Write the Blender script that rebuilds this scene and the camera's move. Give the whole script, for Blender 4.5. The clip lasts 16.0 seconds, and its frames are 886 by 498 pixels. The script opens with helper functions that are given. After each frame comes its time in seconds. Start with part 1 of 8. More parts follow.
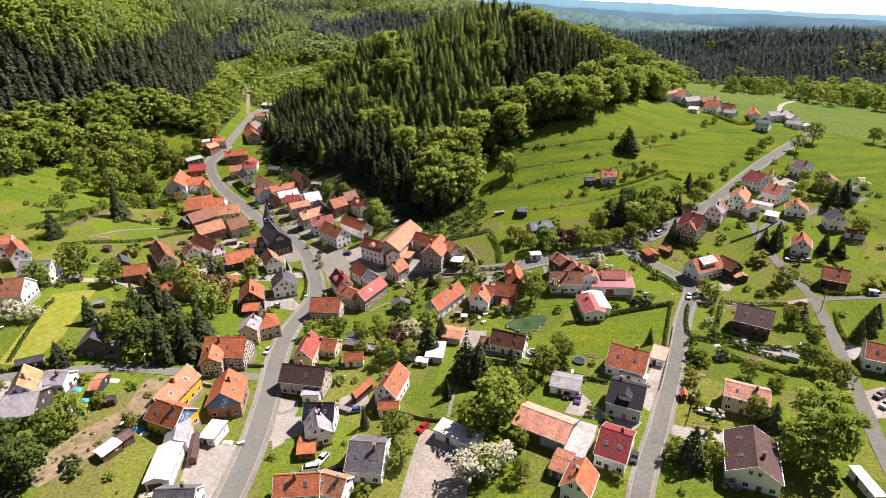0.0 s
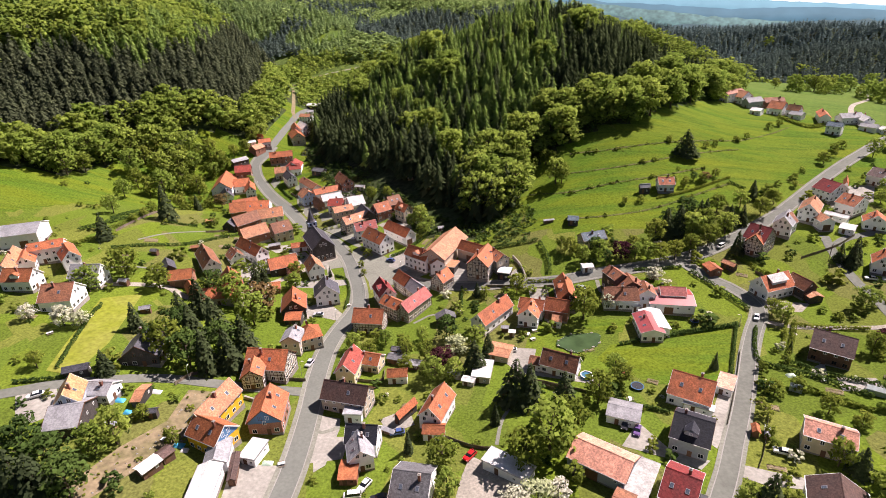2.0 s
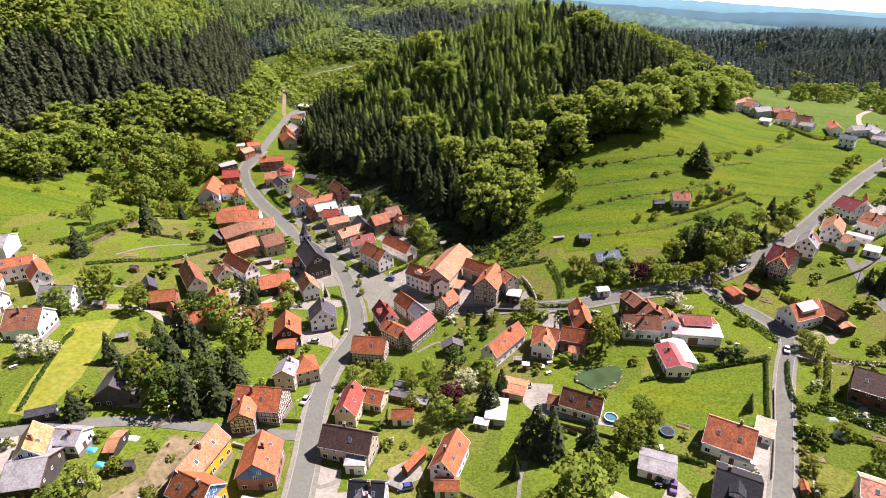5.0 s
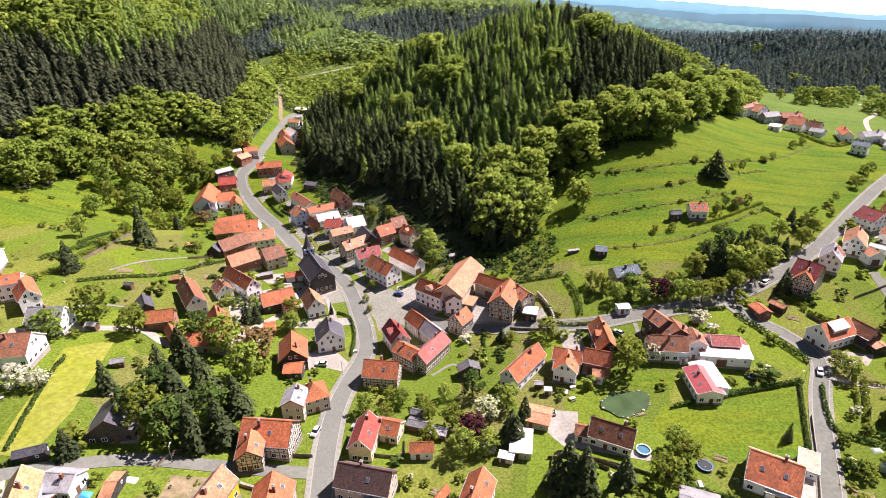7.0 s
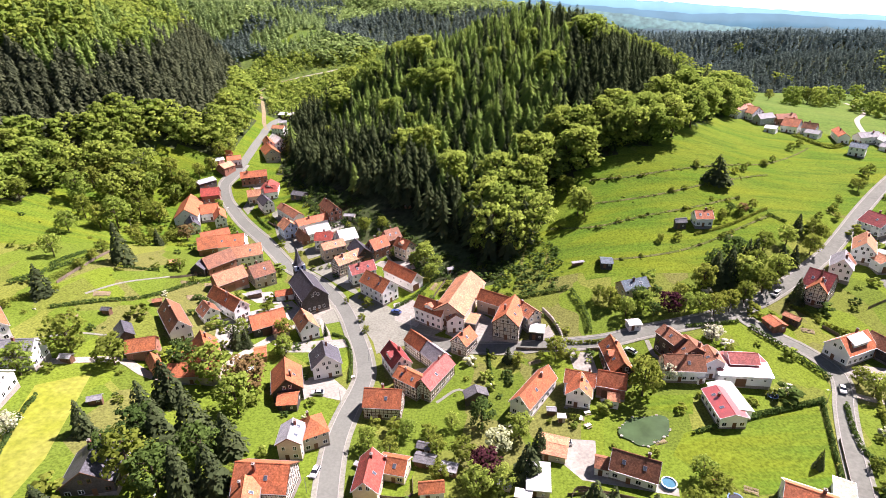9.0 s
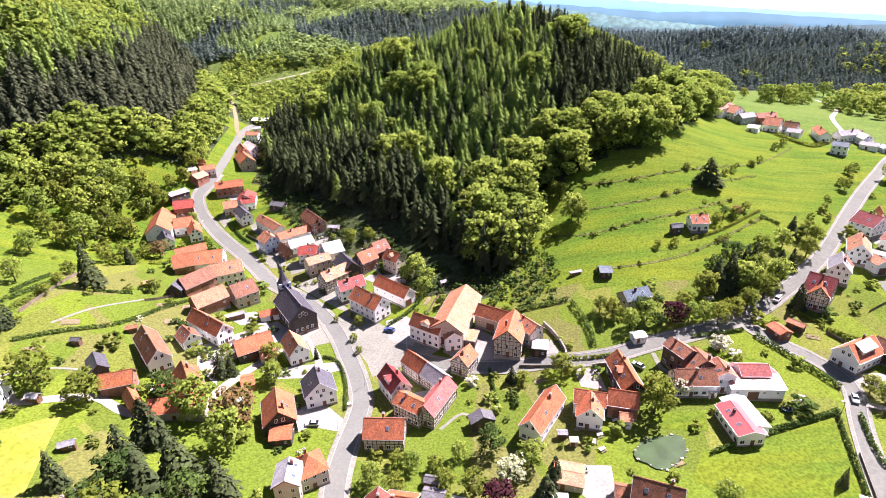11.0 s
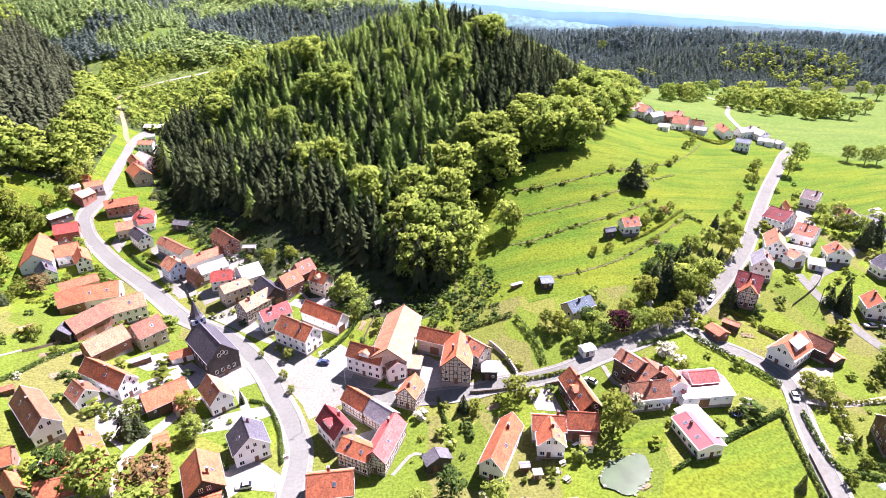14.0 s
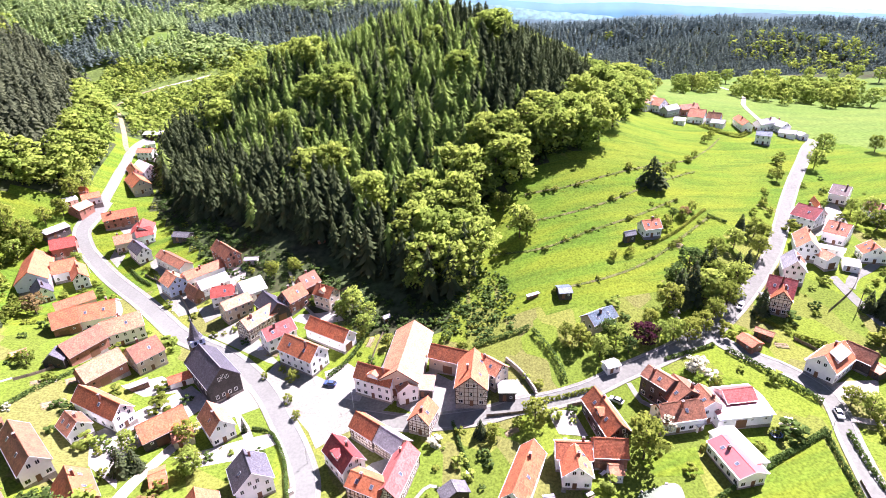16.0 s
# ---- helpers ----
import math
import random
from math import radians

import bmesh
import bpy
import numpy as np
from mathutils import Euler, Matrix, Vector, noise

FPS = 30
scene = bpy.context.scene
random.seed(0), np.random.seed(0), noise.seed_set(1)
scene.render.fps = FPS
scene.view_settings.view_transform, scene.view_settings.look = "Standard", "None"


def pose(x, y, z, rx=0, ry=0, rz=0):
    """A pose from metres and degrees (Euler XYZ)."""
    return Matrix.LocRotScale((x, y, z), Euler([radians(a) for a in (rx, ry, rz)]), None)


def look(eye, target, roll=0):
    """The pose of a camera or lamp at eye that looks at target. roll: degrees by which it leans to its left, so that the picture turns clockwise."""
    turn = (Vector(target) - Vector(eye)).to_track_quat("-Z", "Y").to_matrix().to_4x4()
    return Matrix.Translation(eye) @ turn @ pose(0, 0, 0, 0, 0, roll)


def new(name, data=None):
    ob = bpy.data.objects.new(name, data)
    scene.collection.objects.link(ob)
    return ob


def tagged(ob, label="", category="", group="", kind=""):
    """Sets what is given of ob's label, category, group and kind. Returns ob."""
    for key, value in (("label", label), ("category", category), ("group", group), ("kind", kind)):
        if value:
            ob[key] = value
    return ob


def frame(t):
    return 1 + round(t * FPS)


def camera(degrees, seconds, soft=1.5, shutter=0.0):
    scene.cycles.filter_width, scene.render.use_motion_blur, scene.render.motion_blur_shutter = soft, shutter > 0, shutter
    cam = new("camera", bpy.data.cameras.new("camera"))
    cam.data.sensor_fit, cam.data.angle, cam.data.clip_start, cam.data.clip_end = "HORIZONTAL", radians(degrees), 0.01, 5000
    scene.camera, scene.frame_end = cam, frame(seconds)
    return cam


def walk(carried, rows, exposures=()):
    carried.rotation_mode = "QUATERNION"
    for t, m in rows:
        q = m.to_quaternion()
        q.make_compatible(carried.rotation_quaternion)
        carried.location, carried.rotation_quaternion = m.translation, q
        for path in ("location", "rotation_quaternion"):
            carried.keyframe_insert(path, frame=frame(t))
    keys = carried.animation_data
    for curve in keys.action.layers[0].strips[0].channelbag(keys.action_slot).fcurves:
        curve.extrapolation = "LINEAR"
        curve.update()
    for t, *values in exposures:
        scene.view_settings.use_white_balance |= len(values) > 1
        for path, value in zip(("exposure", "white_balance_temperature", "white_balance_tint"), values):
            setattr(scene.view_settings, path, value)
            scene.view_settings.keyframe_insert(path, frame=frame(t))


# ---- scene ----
cam = camera(78.3, 16.0, 0.5)
PATH = [
    (0, (3.213, -11.098, 113.662), (3.339, -9.285, 112.829), -1.8),
    (0.5, (2.783, -9.004, 114.501), (2.875, -7.191, 113.663), -1.9),
    (1, (2.811, -6.412, 114.658), (2.844, -4.596, 113.819), -2.4),
    (1.5, (1.552, -3.77, 114.708), (1.551, -1.953, 113.871), -2.6),
    (2, (0.567, -0.858, 114.889), (0.551, 0.958, 114.052), -2.6),
    (2.5, (-0.455, 1.862, 115.116), (-0.468, 3.678, 114.278), -2.4),
    (3, (-1.842, 4.894, 115.513), (-1.841, 6.709, 114.673), -2.0),
    (3.5, (-2.779, 7.78, 115.835), (-2.763, 9.594, 114.993), -1.7),
    (4, (-4.206, 11.025, 116.081), (-4.172, 12.838, 115.237), -1.4),
    (6.5, (-11.336, 26.967, 116.868), (-11.313, 28.78, 116.023), -1.4),
    (7, (-14.078, 29.854, 117.517), (-14.017, 31.665, 116.671), -1.1),
    (7.5, (-15.166, 33.174, 117.473), (-15.088, 34.985, 116.628), -1.0),
    (8, (-16.334, 36.52, 117.702), (-16.24, 38.33, 116.857), -1.1),
    (8.5, (-17.99, 39.612, 118.023), (-17.884, 41.421, 117.176), -1.2),
    (9, (-19.49, 42.768, 118.117), (-19.37, 44.577, 117.271), -1.3),
    (11.5, (-27.416, 57.944, 119.065), (-27.173, 59.738, 118.216), -1.6),
    (12, (-28.159, 61.352, 118.662), (-27.887, 63.143, 117.814), -1.7),
    (12.5, (-29.12, 64.106, 119.223), (-28.797, 65.887, 118.371), -1.5),
    (13, (-30.186, 66.888, 119.603), (-29.778, 68.649, 118.747), -0.9),
    (13.5, (-30.647, 69.491, 119.819), (-30.17, 71.233, 118.959), -0.5),
    (14, (-31.117, 72.533, 119.657), (-30.593, 74.26, 118.794), -0.3),
    (14.5, (-30.27, 75.143, 119.473), (-29.739, 76.866, 118.608), -0.6),
    (15, (-29.795, 78.499, 119.506), (-29.269, 80.222, 118.636), -1.0),
    (15.5, (-29.216, 81.734, 119.472), (-28.703, 83.458, 118.598), -1.5),
    (16, (-28.23, 84.98, 119.312), (-27.737, 86.709, 118.437), -2.0),
]
EXPOSURES = [(0, 0.69, 6500, 28), (3.5, 0.76, 6480, 29), (7, 1.03, 6380, 30), (9, 1.26, 6280, 32), (12.5, 1.73, 5960, 40), (14.5, 1.88, 5860, 41), (16, 1.98, 5820, 41)]
walk(cam, [(t, look(eye, target, roll)) for t, eye, target, roll in PATH], EXPOSURES)


# ---- world, sun ----
SUN_HIGH, SUN_TURN = radians(51), radians(60)
world = bpy.data.worlds.new("sky")
scene.world = world
world.use_nodes = True
wn = world.node_tree.nodes
sky = wn.new("ShaderNodeTexSky")
sky.sky_type, sky.sun_disc = "NISHITA", False
sky.sun_elevation, sky.sun_rotation = SUN_HIGH, SUN_TURN
sky.air_density, sky.dust_density = 1.0, 1.3
wn["Background"].inputs[1].default_value = 0.037
# the land falls away, so the sky's own horizon lies a little under eye level
way, dip = wn.new("ShaderNodeTexCoord"), wn.new("ShaderNodeVectorMath")
dip.inputs[1].default_value = (0, 0, 0.14)
world.node_tree.links.new(way.outputs["Generated"], dip.inputs[0])
world.node_tree.links.new(dip.outputs[0], sky.inputs[0])
world.node_tree.links.new(sky.outputs[0], wn["Background"].inputs[0])
sun = new("sun", bpy.data.lights.new("sun", "SUN"))
sun.data.energy, sun.data.angle, sun.data.color = 5.7, radians(0.53), (1.0, 0.94, 0.85)
sun_way = Vector((math.cos(SUN_HIGH) * math.sin(SUN_TURN), math.cos(SUN_HIGH) * math.cos(SUN_TURN), math.sin(SUN_HIGH)))
sun.matrix_world = look(sun_way * 500, (0, 0, 0))


# ---- materials ----
def material(name, colour, rough=0.85, vary=0.25, scale=1.5, coarse=0.12, bump=0.15, per_object=0.0, metal=0.0, second=None, spec=0.3):
    """A surface with grain at two scales; second is a colour that shows in coarse patches."""
    m = bpy.data.materials.new(name)
    m.use_nodes = True
    n, l = m.node_tree.nodes, m.node_tree.links
    b = n["Principled BSDF"]
    b.inputs["Roughness"].default_value, b.inputs["Metallic"].default_value = rough, metal
    b.inputs["Specular IOR Level"].default_value = spec
    at = n.new("ShaderNodeTexCoord")
    fine, wide = n.new("ShaderNodeTexNoise"), n.new("ShaderNodeTexNoise")
    fine.inputs["Scale"].default_value, wide.inputs["Scale"].default_value = scale, coarse
    fine.inputs["Detail"].default_value, wide.inputs["Detail"].default_value = 4, 5
    l.new(at.outputs["Object"], fine.inputs["Vector"]), l.new(at.outputs["Object"], wide.inputs["Vector"])
    step = n.new("ShaderNodeMapRange")
    step.inputs["From Min"].default_value, step.inputs["From Max"].default_value = 0.38, 0.66
    l.new(wide.outputs["Fac"], step.inputs["Value"])
    mix = n.new("ShaderNodeMix")
    mix.data_type = "RGBA"
    other = second or tuple(c * (1 - vary) for c in colour)
    mix.inputs["A"].default_value, mix.inputs["B"].default_value = (*colour, 1), (*other, 1)
    l.new(step.outputs["Result"], mix.inputs["Factor"])
    hsv = n.new("ShaderNodeHueSaturation")
    l.new(mix.outputs["Result"], hsv.inputs["Color"])
    bright = n.new("ShaderNodeMapRange")
    bright.inputs["From Min"].default_value, bright.inputs["From Max"].default_value = 0.3, 0.7
    bright.inputs["To Min"].default_value, bright.inputs["To Max"].default_value = 1 - vary, 1 + vary
    l.new(fine.outputs["Fac"], bright.inputs["Value"])
    value = bright.outputs["Result"]
    if per_object:
        info, spread, times = n.new("ShaderNodeObjectInfo"), n.new("ShaderNodeMapRange"), n.new("ShaderNodeMath")
        spread.inputs["To Min"].default_value, spread.inputs["To Max"].default_value = 1 - per_object, 1 + per_object
        l.new(info.outputs["Random"], spread.inputs["Value"])
        times.operation = "MULTIPLY"
        l.new(value, times.inputs[0]), l.new(spread.outputs["Result"], times.inputs[1])
        value = times.outputs[0]
    l.new(value, hsv.inputs["Value"])
    l.new(hsv.outputs["Color"], b.inputs["Base Color"])
    if bump:
        bm = n.new("ShaderNodeBump")
        bm.inputs["Strength"].default_value, bm.inputs["Distance"].default_value = bump, 0.08
        l.new(fine.outputs["Fac"], bm.inputs["Height"])
        l.new(bm.outputs["Normal"], b.inputs["Normal"])
    return m


def tile_material(name, colour, row=0.24, vary=0.22, rough=0.6, rows=0.35):
    """Roof tiles: rows that run with the eaves, single tiles of varied tone, moss and weather in patches."""
    m = material(name, colour, rough, vary, 2.2, 0.35, 0.0, 0.2, second=tuple(c * 0.68 + 0.012 for c in colour), spec=0.22)
    n, l = m.node_tree.nodes, m.node_tree.links
    b, at = n["Principled BSDF"], n["Texture Coordinate"]
    wave = n.new("ShaderNodeTexWave")
    wave.wave_type, wave.bands_direction, wave.wave_profile = "BANDS", "Z", "SAW"
    wave.inputs["Scale"].default_value = 0.314 / row
    wave.inputs["Distortion"].default_value = 0.4
    l.new(at.outputs["Object"], wave.inputs["Vector"])
    bm = n.new("ShaderNodeBump")
    bm.inputs["Strength"].default_value, bm.inputs["Distance"].default_value = rows, 0.06
    l.new(wave.outputs["Fac"], bm.inputs["Height"])
    l.new(bm.outputs["Normal"], b.inputs["Normal"])
    # single tiles differ in tone
    cell, tone, hsv = n.new("ShaderNodeTexVoronoi"), n.new("ShaderNodeMapRange"), n["Hue/Saturation/Value"]
    cell.inputs["Scale"].default_value = 2.6
    split = n.new("ShaderNodeSeparateColor")
    l.new(at.outputs["Object"], cell.inputs["Vector"]), l.new(cell.outputs["Color"], split.inputs["Color"])
    tone.inputs["To Min"].default_value, tone.inputs["To Max"].default_value = 1 - vary * 1.1, 1 + vary * 1.1
    l.new(split.outputs["Red"], tone.inputs["Value"])
    times, old = n.new("ShaderNodeMath"), hsv.inputs["Value"].links[0].from_socket
    times.operation = "MULTIPLY"
    l.new(old, times.inputs[0]), l.new(tone.outputs["Result"], times.inputs[1]), l.new(times.outputs[0], hsv.inputs["Value"])
    return m


def leaf_material(name, colour, second, glow=0.35):
    """Leaves: tone varies from leaf to leaf and from tree to tree, and light comes through."""
    m = bpy.data.materials.new(name)
    m.use_nodes = True
    n, l = m.node_tree.nodes, m.node_tree.links
    n.remove(n["Principled BSDF"])
    geo, info, tone = n.new("ShaderNodeNewGeometry"), n.new("ShaderNodeObjectInfo"), n.new("ShaderNodeAttribute")
    tone.attribute_name = "tone"
    add = n.new("ShaderNodeMath")
    add.operation = "ADD"
    l.new(info.outputs["Random"], add.inputs[0]), l.new(tone.outputs["Fac"], add.inputs[1])
    wrap = n.new("ShaderNodeMath")
    wrap.operation = "FRACT"
    l.new(add.outputs[0], wrap.inputs[0])
    mix = n.new("ShaderNodeMix")
    mix.data_type = "RGBA"
    mix.inputs["A"].default_value, mix.inputs["B"].default_value = (*colour, 1), (*second, 1)
    l.new(wrap.outputs[0], mix.inputs["Factor"])
    hsv, spread = n.new("ShaderNodeHueSaturation"), n.new("ShaderNodeMapRange")
    spread.inputs["To Min"].default_value, spread.inputs["To Max"].default_value = 0.74, 1.26
    l.new(geo.outputs["Random Per Island"], spread.inputs["Value"])
    l.new(spread.outputs["Result"], hsv.inputs["Value"])
    l.new(mix.outputs["Result"], hsv.inputs["Color"])
    dif, tra, both = n.new("ShaderNodeBsdfDiffuse"), n.new("ShaderNodeBsdfTranslucent"), n.new("ShaderNodeMixShader")
    both.inputs[0].default_value = glow
    l.new(hsv.outputs["Color"], dif.inputs["Color"]), l.new(hsv.outputs["Color"], tra.inputs["Color"])
    l.new(dif.outputs[0], both.inputs[1]), l.new(tra.outputs[0], both.inputs[2])
    l.new(both.outputs[0], n["Material Output"].inputs["Surface"])
    return m


def plots(m, colours, size):
    """Adds garden plots to a ground: straight-edged cells, each with one of the colours mixed in."""
    n, l = m.node_tree.nodes, m.node_tree.links
    hsv = n["Hue/Saturation/Value"]
    old = hsv.inputs["Color"].links[0].from_socket
    cell, turn, at = n.new("ShaderNodeTexVoronoi"), n.new("ShaderNodeMapping"), n["Texture Coordinate"]
    turn.inputs["Rotation"].default_value, turn.inputs["Scale"].default_value = (0, 0, 0.5), (1.0, 0.6, 0.0)
    cell.distance = "CHEBYCHEV"
    cell.inputs["Scale"].default_value = 1 / size
    l.new(at.outputs["Object"], turn.inputs["Vector"]), l.new(turn.outputs["Vector"], cell.inputs["Vector"])
    ramp, part_of = n.new("ShaderNodeValToRGB"), n.new("ShaderNodeSeparateColor")
    l.new(cell.outputs["Color"], part_of.inputs["Color"]), l.new(part_of.outputs["Red"], ramp.inputs["Fac"])
    ramp.color_ramp.interpolation = "CONSTANT"
    for k, c in enumerate(colours):
        e = ramp.color_ramp.elements[k] if k < 2 else ramp.color_ramp.elements.new(k / len(colours))
        e.position, e.color = k / len(colours), (*c, 1)
    mix = n.new("ShaderNodeMix")
    mix.data_type = "RGBA"
    mix.inputs["Factor"].default_value = 0.62
    l.new(old, mix.inputs["A"]), l.new(ramp.outputs["Color"], mix.inputs["B"])
    l.new(mix.outputs["Result"], hsv.inputs["Color"])
    return m


def streaks(m, angle, long, narrow, colour, amount):
    """Adds long drifts of another colour that follow the lie of a slope."""
    n, l = m.node_tree.nodes, m.node_tree.links
    hsv = n["Hue/Saturation/Value"]
    old = hsv.inputs["Color"].links[0].from_socket
    turn, noise, step, mix = n.new("ShaderNodeMapping"), n.new("ShaderNodeTexNoise"), n.new("ShaderNodeMapRange"), n.new("ShaderNodeMix")
    turn.inputs["Rotation"].default_value, turn.inputs["Scale"].default_value = (0, 0, angle), (1 / long, 1 / narrow, 0.0)
    noise.inputs["Scale"].default_value, noise.inputs["Detail"].default_value = 1.0, 5
    step.inputs["From Min"].default_value, step.inputs["From Max"].default_value, step.inputs["To Max"].default_value = 0.45, 0.62, amount
    mix.data_type = "RGBA"
    mix.inputs["B"].default_value = (*colour, 1)
    l.new(n["Texture Coordinate"].outputs["Object"], turn.inputs["Vector"]), l.new(turn.outputs["Vector"], noise.inputs["Vector"])
    l.new(noise.outputs["Fac"], step.inputs["Value"]), l.new(step.outputs["Result"], mix.inputs["Factor"])
    l.new(old, mix.inputs["A"]), l.new(mix.outputs["Result"], hsv.inputs["Color"])


GRASS = material("garden_grass", (0.110, 0.152, 0.018), 0.95, 0.36, 1.5, 0.06, 0.4, second=(0.120, 0.152, 0.028), spec=0.03)
plots(GRASS, [(0.078, 0.118, 0.015), (0.122, 0.174, 0.015), (0.120, 0.138, 0.028), (0.104, 0.160, 0.015), (0.158, 0.168, 0.036), (0.088, 0.140, 0.015), (0.138, 0.128, 0.047)], 15.0)
MEADOW = material("meadow_grass", (0.076, 0.138, 0.013), 0.95, 0.35, 1.2, 0.03, 0.6, second=(0.115, 0.156, 0.017), spec=0.03)
streaks(MEADOW, -0.32, 38.0, 3.4, (0.050, 0.100, 0.012), 0.6)
streaks(MEADOW, -0.36, 60.0, 8.0, (0.16, 0.18, 0.012), 0.4)
# far grass, bluer than the meadow: haze mixed into its green
PASTURE = material("hazed_pasture", (0.088, 0.146, 0.026), 0.95, 0.25, 0.4, 0.02, 0.4, second=(0.110, 0.158, 0.032), spec=0.03)
streaks(PASTURE, -0.5, 70.0, 12.0, (0.070, 0.122, 0.026), 0.5)
MOWN = material("mown_grass", (0.19, 0.215, 0.025), 0.9, 0.22, 0.7, 0.1, 0.3, second=(0.215, 0.225, 0.045), spec=0.03)
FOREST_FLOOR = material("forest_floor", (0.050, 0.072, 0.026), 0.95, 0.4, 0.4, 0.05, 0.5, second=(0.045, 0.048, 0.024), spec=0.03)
UNDERGROWTH = material("green_undergrowth", (0.105, 0.150, 0.034), 0.95, 0.45, 0.5, 0.05, 0.5, second=(0.072, 0.105, 0.026), spec=0.03)
EARTH = material("bare_earth", (0.23, 0.178, 0.108), 0.95, 0.3, 0.7, 0.2, 0.6, second=(0.15, 0.13, 0.062))
ASPHALT = material("asphalt", (0.156, 0.165, 0.143), 0.9, 0.1, 1.2, 0.08, 0.1, spec=0.12)
OLD_ASPHALT = material("old_asphalt", (0.160, 0.167, 0.142), 0.9, 0.14, 0.9, 0.1, 0.15, spec=0.12)
CONCRETE = material("pale_concrete", (0.31, 0.296, 0.258), 0.9, 0.2, 1.1, 0.15, 0.2, second=(0.24, 0.228, 0.196))
PAVING = material("paving", (0.216, 0.220, 0.178), 0.9, 0.2, 1.4, 0.1, 0.2, spec=0.12)
GRAVEL = material("gravel", (0.35, 0.315, 0.26), 0.95, 0.25, 1.6, 0.12, 0.4, second=(0.26, 0.24, 0.20))
KERB = material("kerb_stone", (0.27, 0.26, 0.24), 0.85, 0.12, 2.0, 0.3, 0.1)
WATER = material("pond_water", (0.052, 0.092, 0.036), 0.25, 0.2, 0.3, 0.05, 0.05, spec=0.25)
STONE = material("pale_stone", (0.34, 0.32, 0.28), 0.9, 0.25, 2.0, 0.5, 0.4, per_object=0.25)

ROOFS = {
    "orange": tile_material("orange_tiles", (0.49, 0.156, 0.068)),
    "redbrown": tile_material("red_brown_tiles", (0.40, 0.134, 0.055)),
    "red": tile_material("red_tiles", (0.38, 0.078, 0.055)),
    "darkred": tile_material("dark_red_tiles", (0.25, 0.042, 0.038)),
    "pinkred": tile_material("pale_red_tiles", (0.44, 0.12, 0.10)),
    "brown": tile_material("brown_tiles", (0.285, 0.122, 0.066)),
    "darkbrown": tile_material("dark_brown_tiles", (0.10, 0.06, 0.05)),
    "tan": tile_material("weathered_tiles", (0.49, 0.225, 0.12)),
    "pink": tile_material("pale_pink_tiles", (0.62, 0.29, 0.20)),
    "yellow": tile_material("new_yellow_tiles", (0.62, 0.35, 0.165)),
    "grey": tile_material("grey_sheets", (0.32, 0.32, 0.33), 0.5, 0.15, 0.6, 0.25),
    "darkgrey": tile_material("dark_grey_tiles", (0.13, 0.13, 0.135)),
    "slate": tile_material("slates", (0.085, 0.085, 0.10), 0.2, 0.25, 0.55),
    "slateblue": tile_material("blue_grey_slates", (0.095, 0.135, 0.165), 0.2, 0.25, 0.5),
    "black": tile_material("black_tiles", (0.022, 0.024, 0.032), 0.24, 0.2, 0.6),
    "white": tile_material("white_roof_sheets", (0.72, 0.71, 0.68), 0.8, 0.08, 0.5, 0.2),
    "redsheet": tile_material("red_metal_sheets", (0.43, 0.07, 0.058), 0.6, 0.1, 0.32, 0.15),
    "concrete": tile_material("concrete_slab", (0.50, 0.49, 0.46), 0.9, 0.15, 0.9, 0.05),
}
gloss = ROOFS["redsheet"].node_tree.nodes["Principled BSDF"]
gloss.inputs["Roughness"].default_value, gloss.inputs["Coat Weight"].default_value, gloss.inputs["Coat Roughness"].default_value = 0.3, 1.0, 0.3
gloss.inputs["Coat IOR"].default_value = 2.2
ROOFS["redsheet"].node_tree.links.remove(gloss.inputs["Normal"].links[0])
WALLS = {
    "white": material("white_render", (0.88, 0.875, 0.86), 0.9, 0.05, 1.2, 0.3, 0.08, 0.05),
    "cream": material("cream_render", (0.66, 0.56, 0.36), 0.9, 0.08, 1.2, 0.3, 0.08, 0.05),
    "beige": material("beige_render", (0.52, 0.45, 0.35), 0.9, 0.1, 1.2, 0.3, 0.08, 0.08),
    "yellow": material("yellow_render", (0.75, 0.44, 0.02), 0.9, 0.06, 1.2, 0.3, 0.05),
    "blue": material("pale_blue_render", (0.50, 0.58, 0.72), 0.9, 0.06, 1.2, 0.3, 0.05),
    "grey": material("grey_render", (0.40, 0.42, 0.46), 0.9, 0.1, 1.2, 0.3, 0.08),
    "brick": material("red_brick", (0.34, 0.16, 0.11), 0.9, 0.25, 3.0, 0.4, 0.25, 0.2),
    "brown": material("brown_boards", (0.16, 0.09, 0.06), 0.85, 0.25, 3.0, 0.4, 0.2),
    "dark": material("dark_slate_cladding", (0.075, 0.065, 0.062), 0.75, 0.3, 3.0, 0.5, 0.2, 0.3),
    "azure": material("azure_render", (0.10, 0.22, 0.40), 0.9, 0.1, 1.2, 0.3, 0.05),
    "timber": material("infill_render", (0.66, 0.61, 0.52), 0.9, 0.1, 1.5, 0.3, 0.1, 0.08),
}
BEAM = material("dark_timber", (0.10, 0.055, 0.035), 0.85, 0.3, 3.0, 0.4, 0.3, 0.3)
PLINTH = material("plinth_stone", (0.30, 0.27, 0.24), 0.9, 0.2, 2.0, 0.3, 0.3, 0.2)
WHITE_PAINT = material("white_paint", (0.80, 0.80, 0.78), 0.5, 0.05, 3.0, 0.3, 0.0)
BROWN_PAINT = material("brown_paint", (0.16, 0.08, 0.045), 0.6, 0.15, 3.0, 0.3, 0.0, 0.3)
GLASS = material("window_glass", (0.018, 0.022, 0.03), 0.06, 0.2, 0.6, 0.2, 0.0, spec=0.6)
